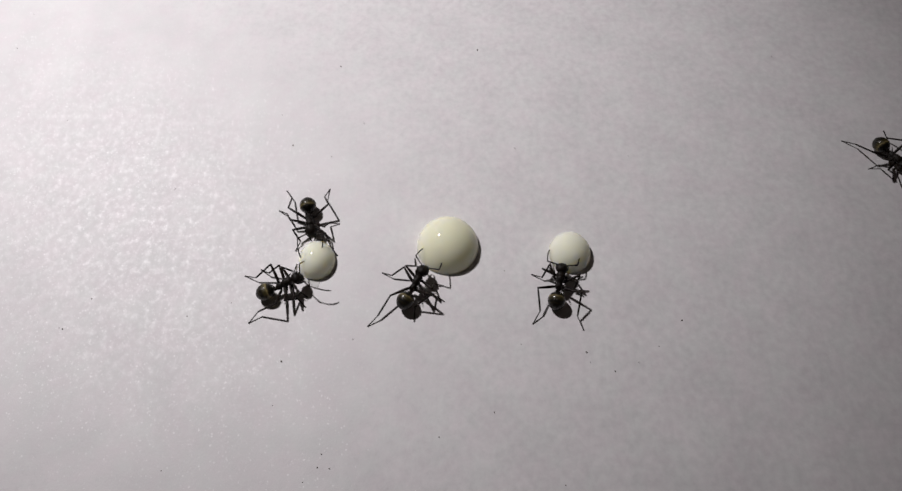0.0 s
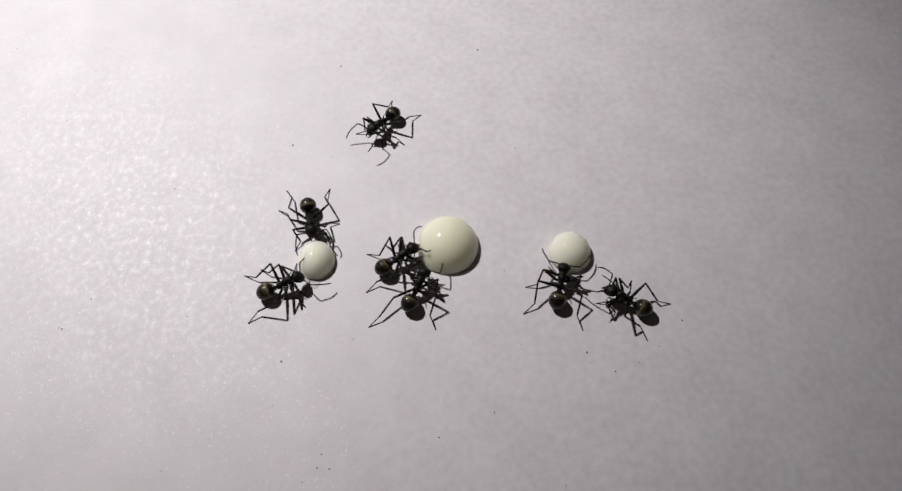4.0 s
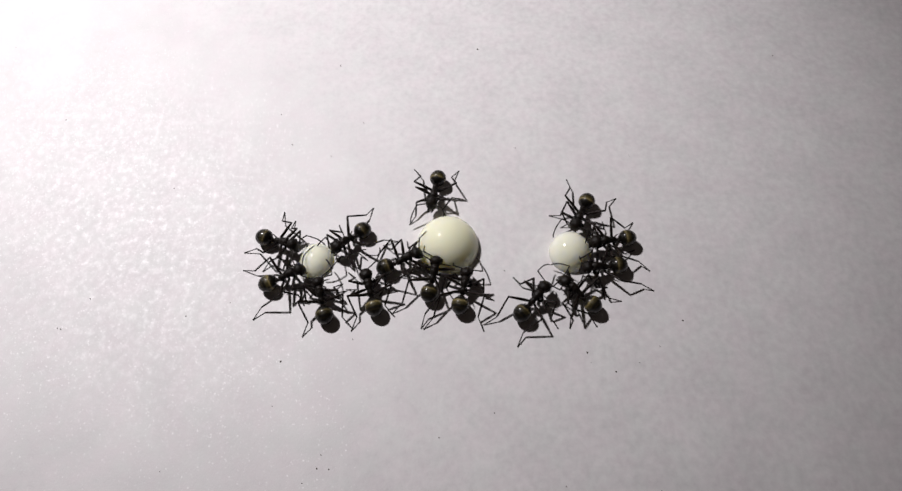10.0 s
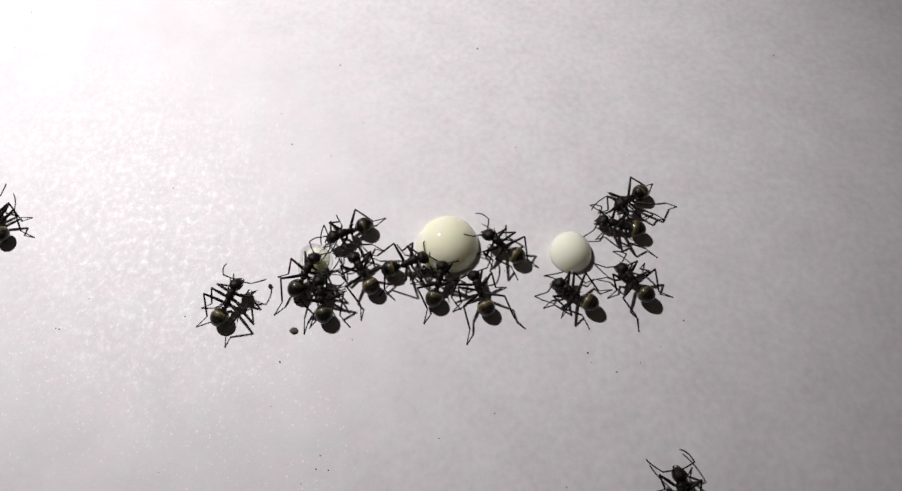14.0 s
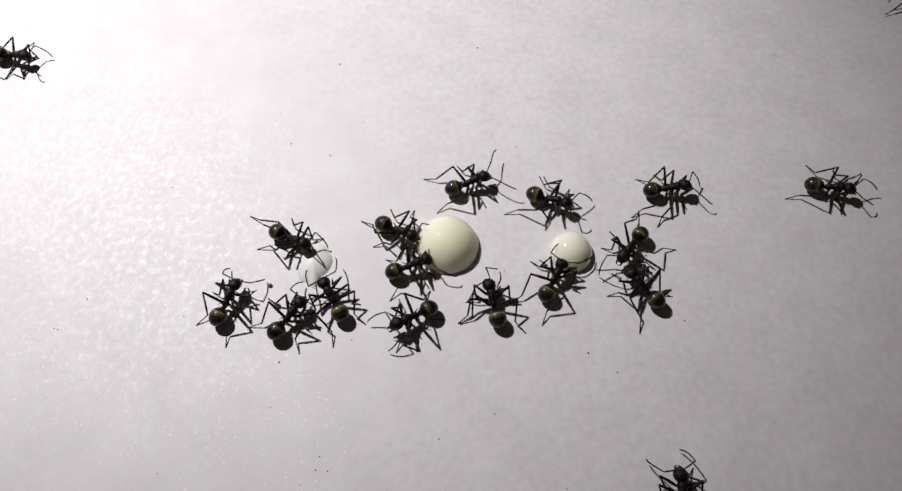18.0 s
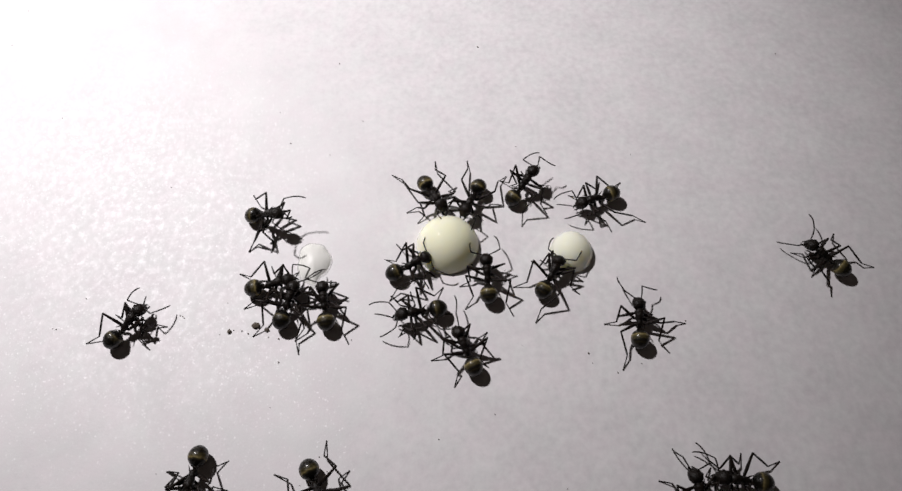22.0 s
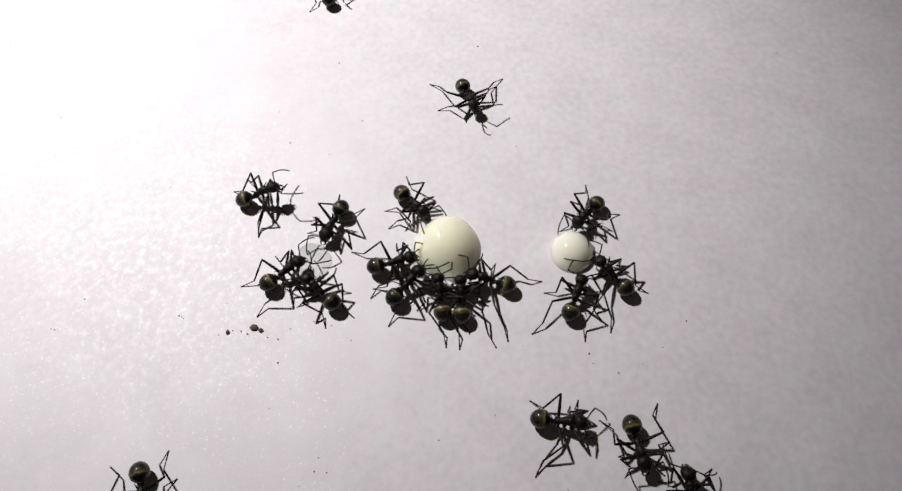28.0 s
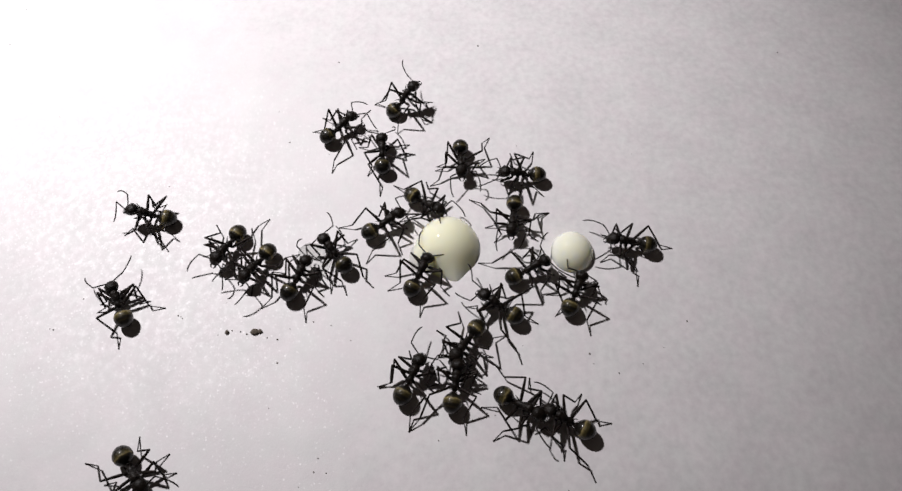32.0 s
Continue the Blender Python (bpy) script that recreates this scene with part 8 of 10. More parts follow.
    march(ants[23], [(0, pose(0.01467, 0.05813, 0.0000, 0, -0, -132.1)), (0.2, pose(0.00648, 0.05009, 0.0000, 0, -0, -112.3)), 
        (0.3, pose(-0.00001, 0.03917, 0.0000, 0, -0, -165.3)), (0.4, pose(-0.00748, 0.05675, 0.0000, 0, -0, -171.2)), 
        (0.8, pose(-0.04666, 0.05815, 0.0000, 0, 0, -115.0)), (1.2, pose(-0.08585, 0.05954, 0.0000, 0, -0, -58.7)), 
        (1.4, pose(-0.07373, 0.03230, 0.0000, 0, -0, -3.5)), (1.5, pose(-0.06076, 0.03342, 0.0000, 0, -0, 9.1)), 
        (1.7, pose(-0.07707, 0.03674, 0.0000, 0, -0, -63.6)), (16.4, pose(-0.05679, -0.01279, 0.0000, 0, -0, -6.5)), 
        (16.5, pose(-0.03768, -0.01471, 0.0000, 0, -0, -28.5)), (16.6, pose(-0.03129, -0.01562, 0.0000, 0, -0, -15.1)), 
        (16.8, pose(-0.02188, -0.02251, 0.0000, 0, -0, -30.4)), (16.9, pose(-0.01976, -0.01985, 0.0000, 0, 0, 23.9)), 
        (17, pose(-0.01765, -0.01720, 0.0000, 0, -0, 78.2)), (17.1, pose(-0.00843, -0.01874, 0.0000, 0, 0, 20.1)), 
        (17.2, pose(0.00078, -0.02027, 0.0000, 0, -0, -38.0)), (17.3, pose(0.00041, -0.02130, 0.0000, 0, -0, -38.6)), 
        (17.4, pose(-0.00288, -0.01849, 0.0000, 0, 0, 41.1)), (17.5, pose(-0.00618, -0.01568, 0.0000, 0, -0, 120.8)), 
        (17.7, pose(-0.00576, -0.01408, 0.0000, 0, -0, 81.1)), (17.77, pose(-0.00693, -0.01898, 0.0000, 0, 0, 136.8)), 
        (17.83, pose(-0.00811, -0.02388, 0.0000, 0, 0, 192.5)), (17.9, pose(-0.00928, -0.02878, 0.0000, 0, -0, 248.2)), 
        (17.95, pose(-0.00969, -0.03279, 0.0000, 0, 0, 304.7)), (18, pose(-0.01009, -0.03681, 0.0000, 0, -0, 361.2)), 
        (19.5, pose(0.01886, -0.03716, 0.0000, 0, 0, 407.3)), (21, pose(0.04781, -0.03752, 0.0000, 0, -0, 453.3)), 
        (21.7, pose(0.05132, -0.02698, 0.0000, 0, -0, 440.2)), (22.05, pose(0.05815, -0.00897, 0.0000, 0, 0, 502.4)), 
        (22.4, pose(0.06498, 0.00905, 0.0000, 0, -0, 564.5)), (22.55, pose(0.05204, 0.00477, 0.0000, 0, 0, 510.7)), 
        (22.7, pose(0.03911, 0.00049, 0.0000, 0, -0, 456.9)), (22.8, pose(0.03842, 0.00105, 0.0000, 0, -0, 463.7)), 
        (22.9, pose(0.03660, -0.00080, 0.0000, 0, 0, 421.1)), (23, pose(0.03477, -0.00266, 0.0000, 0, -0, 378.5)), 
        (23.2, pose(0.04474, -0.01287, 0.0000, 0, -0, 319.7)), (23.5, pose(0.04529, -0.01343, 0.0000, 0, -0, 317.9)), 
        (23.55, pose(0.05053, -0.01428, 0.0000, 0, 0, 377.4)), (23.6, pose(0.05576, -0.01512, 0.0000, 0, -0, 436.8)), 
        (23.75, pose(0.07045, 0.02237, 0.0000, 0, 0, 497.8)), (23.9, pose(0.08514, 0.05986, 0.0000, 0, -0, 558.7)), 
        (24.4, pose(0.05331, 0.05574, 0.0000, 0, -0, 614.5)), (24.5, pose(0.04765, 0.03433, 0.0000, 0, -0, 607.1)), 
        (24.6, pose(0.03610, 0.02267, 0.0000, 0, 0, 555.1)), (24.7, pose(0.02454, 0.01101, 0.0000, 0, -0, 503.0)), 
        (25, pose(0.02558, 0.01038, 0.0000, 0, -0, 497.5)), (25.5, pose(0.02557, 0.01038, 0.0000, 0, -0, 497.5)), 
        (27.5, pose(0.02500, 0.00849, 0.0000, 0, -0, 560.3)), (27.7, pose(0.05161, 0.00254, 0.0000, 0, -0, 639.7)), 
        (27.9, pose(0.05961, -0.00617, 0.0000, 0, -0, 600.4)), (28.4, pose(0.05051, -0.02950, 0.0000, 0, -0, 527.4)), 
        (28.5, pose(-0.00027, -0.01388, 0.0000, 0, -0, 477.3)), (28.6, pose(0.00146, -0.01632, 0.0000, 0, -0, 477.2)), 
        (28.7, pose(0.00197, -0.01736, 0.0000, 0, -0, 472.1)), (28.8, pose(0.00204, -0.01765, 0.0000, 0, -0, 462.5)), 
        (28.9, pose(0.00288, -0.01709, 0.0000, 0, 0, 531.9)), (29, pose(0.00371, -0.01654, 0.0000, 0, -0, 601.3)), 
        (29.5, pose(0.00479, -0.01633, 0.0000, 0, -0, 601.6)), (30, pose(0.00511, -0.01608, 0.0000, 0, -0, 598.3)), 
        (30.25, pose(0.00582, -0.01709, 0.0000, 0, 0, 548.5)), (30.5, pose(0.00653, -0.01811, 0.0000, 0, -0, 498.8)), 
        (31, pose(0.00281, -0.01959, 0.0000, 0, 0, 539.7)), (31.2, pose(0.00195, -0.02012, 0.0000, 0, -0, 498.9)), 
        (31.5, pose(0.00575, -0.01748, 0.0000, 0, -0, 463.4)), (32, pose(-0.00394, -0.01604, 0.0000, 0, -0, 424.9))], 26,
          {0: [(17, 17, -19.5, -14.7), (25, 25.5, 22.7, 10.3)],
           1: [(29.6, 30, 2.3, -15.2)],
           2: [(17, 17, -20.4, -17.6), (25, 25.5, 25.3, 7.5), (31, 31, 1.1, -22.7), (32, 32, -7.2, -16.8), (29, 29, 7.3, -17.6), (29.6, 30, 8.3, -18)],
           3: [(17, 17, -14.9, -19.3), (25, 25.5, 28, 12.6), (31, 31, 5.6, -17.4), (29, 29, 1.4, -15.2), (29.6, 30, 3.4, -14.6)],
           4: [(32, 32, -7.2, -16.6), (17, 17, -20.9, -21.6), (25, 25.5, 26.2, 6.2), (23, 23, 30.3, -3.8)],
           5: [(31, 31, 5.6, -17.4), (32, 32, -4.1, -21.2), (17, 17, -16.2, -21.1), (25, 25.5, 31, 10.2), (23, 23, 32, -5.2)]},
          {0: [(17, 17, 19, 12, -18, -51), (25, 25.5, 65, 12, 37, -11)],
           1: [(17, 17, 41, 12, -39, -31), (25, 25.5, 37, 12, 3, -33)]})
    march(ants[24], [(0, pose(0.02772, 0.05658, 0.0000, 0, -0, -97.9)), (6.4, pose(0.02772, 0.05658, 0.0000, 0, -0, -97.9)), 
        (6.6, pose(0.02771, 0.05657, 0.0000, 0, -0, -91.8)), (6.7, pose(0.02714, 0.00056, 0.0000, 0, -0, -93.8)), 
        (6.8, pose(0.04320, -0.00109, 0.0000, 0, -0, -17.5)), (6.85, pose(0.05206, -0.00147, 0.0000, 0, 0, -66.5)), 
        (6.9, pose(0.06093, -0.00185, 0.0000, 0, -0, -115.5)), (7.3, pose(0.04889, -0.03751, 0.0000, 0, -0, -181.7)), 
        (12, pose(0.02287, -0.03757, 0.0000, 0, 0, -229.2)), (16.7, pose(-0.00316, -0.03763, 0.0000, 0, -0, -276.6)), 
        (16.9, pose(-0.00176, -0.02836, 0.0000, 0, -0, -293.1)), (17, pose(-0.00039, -0.02227, 0.0000, 0, 0, -301.1)), 
        (17.2, pose(0.02804, -0.01461, 0.0000, 0, -0, -330.8)), (17.3, pose(0.05660, -0.01202, 0.0000, 0, -0, -267.2)), 
        (17.5, pose(0.05978, -0.01006, 0.0000, 0, -0, -282.9)), (17.65, pose(0.07303, 0.02367, 0.0000, 0, 0, -211.5)), 
        (17.8, pose(0.08628, 0.05740, 0.0000, 0, -0, -140.1)), (17.95, pose(0.08060, 0.04943, 0.0000, 0, -0, -143.1)), 
        (18, pose(0.06560, 0.03910, 0.0000, 0, -0, -150.0)), (18.08, pose(0.08625, 0.05738, 0.0000, 0, -0, -143.9)), 
        (19, pose(0.08623, 0.05737, 0.0000, 0, -0, -115.0)), (19.5, pose(0.05616, -0.01887, 0.0000, 0, -0, -177.6)), 
        (22.2, pose(0.05433, -0.01883, 0.0000, 0, -0, -180.5)), (22.3, pose(0.04427, -0.01819, 0.0000, 0, -0, -213.7)), 
        (22.4, pose(0.03744, -0.01137, 0.0000, 0, -0, -250.3)), (22.5, pose(0.03126, -0.01553, 0.0000, 0, -0, -188.6)), 
        (22.7, pose(0.03333, -0.01481, 0.0000, 0, -0, -161.6)), (23, pose(0.03296, -0.01453, 0.0000, 0, -0, -156.6)), 
        (24, pose(0.03294, -0.01428, 0.0000, 0, -0, -153.5)), (24.25, pose(0.03401, -0.01628, 0.0000, 0, 0, -93.7)), 
        (24.5, pose(0.03508, -0.01828, 0.0000, 0, -0, -34.0)), (24.7, pose(0.03456, -0.01868, 0.0000, 0, -0, -8.6)), 
        (25, pose(0.03398, -0.01823, 0.0000, 0, -0, -2.5)), (25.25, pose(0.03479, -0.02266, 0.0000, 0, 0, -63.7)), 
        (25.5, pose(0.03560, -0.02709, 0.0000, 0, -0, -125.0)), (26, pose(0.03050, -0.03659, 0.0000, 0, -0, -199.3)), 
        (26.5, pose(0.02309, -0.03652, 0.0000, 0, -0, -243.2)), (27.2, pose(0.01807, -0.02562, 0.0000, 0, -0, -232.2)), 
        (27.3, pose(0.01834, -0.02522, 0.0000, 0, 0, -176.4)), (27.4, pose(0.01862, -0.02483, 0.0000, 0, 0, -120.5)), 
        (27.5, pose(0.01889, -0.02444, 0.0000, 0, -0, -64.6)), (28, pose(0.01794, -0.02290, 0.0000, 0, -0, -81.6)), 
        (28.25, pose(0.01742, -0.02292, 0.0000, 0, 0, -150.3)), (28.5, pose(0.01689, -0.02294, 0.0000, 0, -0, -219.0)), 
        (29, pose(0.01737, -0.02292, 0.0000, 0, -0, -210.4)), (30, pose(0.01472, -0.02323, 0.0000, 0, -0, -210.9)), 
        (30.25, pose(0.01363, -0.02482, 0.0000, 0, 0, -144.8)), (30.5, pose(0.01254, -0.02640, 0.0000, 0, -0, -78.8)), 
        (30.8, pose(0.01412, -0.02521, 0.0000, 0, -0, -86.8)), (31, pose(0.01505, -0.02381, 0.0000, 0, -0, -107.1)), 
        (31.25, pose(0.01046, -0.02362, 0.0000, 0, 0, -167.6)), (31.5, pose(0.00587, -0.02344, 0.0000, 0, -0, -228.0)), 
        (31.6, pose(0.00467, -0.02234, 0.0000, 0, 0, -272.9)), (31.7, pose(0.00348, -0.02124, 0.0000, 0, -0, -317.8)), 
        (31.8, pose(0.00551, -0.01949, 0.0000, 0, -0, -371.7)), (32, pose(0.00697, -0.01896, 0.0000, 0, -0, -390.8))], 27,
          {0: [(17, 17, -1, -18.3), (25, 25, 35, -16.4)],
           1: [(17.98, 18.02, 59.8, 36.6), (17, 17, 3.2, -21.1), (25, 25, 35.4, -20.7), (31, 31, 12, -25.5)],
           2: [(25, 25, 33.9, -15.7), (17, 17, -5.3, -22.4), (23.5, 24, 33.5, -16.9), (28, 28, 21.3, -22.3), (22.8, 23.5, 33.8, -16.9)],
           3: [(25, 25, 33.7, -21.2), (17, 17, 1.7, -25.7), (23.5, 24, 32.1, -10.9), (31, 31, 11.3, -23.7), (28.8, 29, 20.4, -18.6), (28, 28, 16.3, -23.7), (22.8, 23.5, 30.5, -12.3)],
           4: [(30, 30, 18, -26.7), (17, 17, -6.2, -23.4), (23.5, 24, 37.7, -15.7), (25, 25, 31.1, -14.7), (31, 31, 20.3, -22.6), (32, 32, 4.7, -14.5), (28, 28, 20.7, -18.5), (22.8, 23.5, 37.9, -15.8)],
           5: [(17, 17, -1, -26.9), (29, 29, 20.2, -18.9), (23.5, 24, 36.1, -11.4), (25, 25, 29.3, -20.5), (31, 31, 14.1, -19.6), (32, 32, 3.1, -18.8), (28, 28, 14.8, -20.2), (30, 30, 18.8, -21.6)]},
          {0: [(17, 17, 23, 12, 1, -11), (23.5, 24, 51, 12, 23, -42), (25, 25, 42, 12, -47, -37), (28.8, 29, 14, 12, 119, -44), (22.8, 23.5, 61, 12, -67, -32)],
           1: [(23.5, 24, 55, 12, 9, -19)]})
    march(ants[25], [(0, pose(-0.01271, -0.03675, 0.0000, 0, -0, 93.9)), (16.2, pose(-0.01271, -0.03675, 0.0000, 0, -0, 93.9)), 
        (16.3, pose(-0.01294, -0.03398, 0.0000, 0, 0, 37.3)), (16.4, pose(-0.01318, -0.03120, 0.0000, 0, 0, -19.3)), 
        (16.5, pose(-0.01341, -0.02843, 0.0000, 0, -0, -75.9)), (16.6, pose(-0.01377, -0.02868, 0.0000, 0, -0, -69.9)), 
        (16.8, pose(-0.01349, -0.02893, 0.0000, 0, -0, -82.0)), (16.9, pose(-0.01314, -0.03288, 0.0000, 0, 0, -133.0)), 
        (17, pose(-0.01279, -0.03683, 0.0000, 0, -0, -184.0)), (17.2, pose(-0.04921, -0.03672, 0.0000, 0, -0, -257.8)), 
        (17.23, pose(-0.06819, 0.01175, 0.0000, 0, 0, -314.1)), (17.25, pose(-0.08716, 0.06022, 0.0000, 0, -0, -370.5)), 
        (17.32, pose(-0.02983, 0.05815, 0.0000, 0, 0, -418.2)), (17.4, pose(0.02750, 0.05608, 0.0000, 0, -0, -465.9)), 
        (17.6, pose(0.02453, 0.04570, 0.0000, 0, -0, -461.9)), (17.7, pose(0.02029, 0.02213, 0.0000, 0, -0, -448.0)), 
        (17.8, pose(0.01408, 0.01780, 0.0000, 0, 0, -387.9)), (17.9, pose(0.00786, 0.01348, 0.0000, 0, -0, -327.7)), 
        (18, pose(0.00220, 0.00780, 0.0000, 0, -0, -339.6)), (18.1, pose(0.00278, 0.00628, 0.0000, 0, 0, -388.4)), 
        (18.2, pose(0.00335, 0.00476, 0.0000, 0, -0, -437.1)), (18.5, pose(0.00392, 0.00377, 0.0000, 0, -0, -440.9)), 
        (19, pose(0.00294, 0.00497, 0.0000, 0, -0, -443.3)), (19.5, pose(0.00307, 0.00508, 0.0000, 0, -0, -451.3)), 
        (20, pose(0.00299, 0.00495, 0.0000, 0, -0, -462.9)), (21, pose(0.00398, 0.00704, 0.0000, 0, -0, -451.7)), 
        (21.5, pose(0.00299, 0.00582, 0.0000, 0, -0, -469.0)), (22, pose(0.00241, 0.00538, 0.0000, 0, -0, -473.7)), 
        (23, pose(0.00315, 0.00473, 0.0000, 0, -0, -454.0)), (24, pose(0.00366, 0.00572, 0.0000, 0, -0, -438.9)), 
        (24.5, pose(0.00385, 0.00531, 0.0000, 0, -0, -437.9)), (24.6, pose(0.00295, 0.00878, 0.0000, 0, 0, -484.7)), 
        (24.7, pose(0.00206, 0.01226, 0.0000, 0, -0, -531.5)), (24.8, pose(-0.00070, 0.01135, 0.0000, 0, -0, -526.3)), 
        (25, pose(-0.00053, 0.01137, 0.0000, 0, -0, -540.3)), (25.2, pose(-0.00064, 0.01172, 0.0000, 0, -0, -471.8)), 
        (25.35, pose(-0.00336, 0.01300, 0.0000, 0, 0, -537.8)), (25.5, pose(-0.00608, 0.01428, 0.0000, 0, -0, -603.8)), 
        (25.67, pose(-0.00390, 0.01604, 0.0000, 0, 0, -546.3)), (25.83, pose(-0.00172, 0.01781, 0.0000, 0, 0, -488.8)), 
        (26, pose(0.00047, 0.01957, 0.0000, 0, -0, -431.3)), (27.5, pose(0.00154, 0.01908, 0.0000, 0, -0, -431.6)), 
        (28, pose(0.00220, 0.02089, 0.0000, 0, 0, -430.1)), (28.5, pose(0.00227, 0.02048, 0.0000, 0, -0, -428.1)), 
        (28.7, pose(0.00353, 0.02296, 0.0000, 0, -0, -480.7)), (29, pose(0.00345, 0.02300, 0.0000, 0, -0, -483.3)), 
        (29.2, pose(0.00304, 0.02212, 0.0000, 0, -0, -424.3)), (29.35, pose(0.00395, 0.02400, 0.0000, 0, 0, -349.4)), 
        (29.5, pose(0.00486, 0.02588, 0.0000, 0, -0, -274.6)), (29.7, pose(0.00407, 0.02490, 0.0000, 0, -0, -345.4)), 
        (30, pose(0.01204, 0.02223, 0.0000, 0, 0, -360.9)), (30.1, pose(0.00911, 0.01663, 0.0000, 0, 0, -300.5)), 
        (30.2, pose(0.00619, 0.01118, 0.0000, 0, -0, -238.3)), (30.5, pose(0.00627, 0.01118, 0.0000, 0, -0, -247.6)), 
        (30.65, pose(0.00445, 0.01046, 0.0000, 0, 0, -171.9)), (30.8, pose(0.00262, 0.00974, 0.0000, 0, -0, -96.3)), 
        (31, pose(0.00257, 0.01037, 0.0000, 0, -0, -94.2)), (31.5, pose(0.00350, 0.01190, 0.0000, 0, -0, -20.3)), 
        (31.8, pose(0.00479, 0.01080, 0.0008, 0, -28, -46.8)), (31.9, pose(-0.00020, 0.01546, 0.0008, 0, -28, -5.7)), 
        (32, pose(-0.00534, 0.02030, 0.0008, 0, -28, 37.9))], 28,
          {0: [(25, 25, -3, 10.2)],
           1: [(21, 21, 0.7, 4.6)],
           2: [(18, 18, 0.8, 11), (32, 32, -9.6, 20.5), (28, 28.4, 5.8, 23.6), (30, 30, 10.5, 26.2), (19, 19.2, 6.2, 6.3), (19.8, 20, 6, 4.2)],
           3: [(25, 25, 1.7, 15.1), (32, 32, -3.3, 17.4), (28.8, 29, 0.9, 26.2), (28, 28.4, -1.6, 19.6), (30, 30, 11.7, 18.9), (19, 19.2, 0.1, 4.2), (18, 18, 4.1, 5.1)],
           4: [(30, 30, 10.7, 26.4), (31, 31, 5.2, 11.5), (32, 32, -9.4, 20.7), (25, 25, 3.6, 7.9), (28.8, 29, 7.6, 26.5), (28, 28.4, 6.7, 24.9), (21, 21, 6.6, 9.4), (19, 19.2, 3.4, 10.1), (18, 18, -3.2, 9.1), (19.8, 20, 7, 9.7)],
           5: [(25, 25, 1.7, 15), (28, 28, -2.7, 24), (31, 31, 0.1, 14.7), (28.8, 29, 2.8, 28.2), (30, 30, 8, 20.1), (19, 19.2, -0.6, 8), (18, 18, -1.6, 4.3), (19.8, 20, 1.1, 9.8)]},
          {0: [(32, 32, 88, 12, 68, -11), (28, 28.4, 39, 12, 100, -11), (30, 30, 18, 12, 51, -11), (18, 18, 48, 12, 53, -11)],
           1: [(25, 25, 22, 12, 17, -11), (32, 32, 127, 12, 138, -35), (28, 28.4, 15, 12, -35, -33), (30, 30, 30, 12, -8, -11), (18, 18, 60, 12, 43, -11)]})
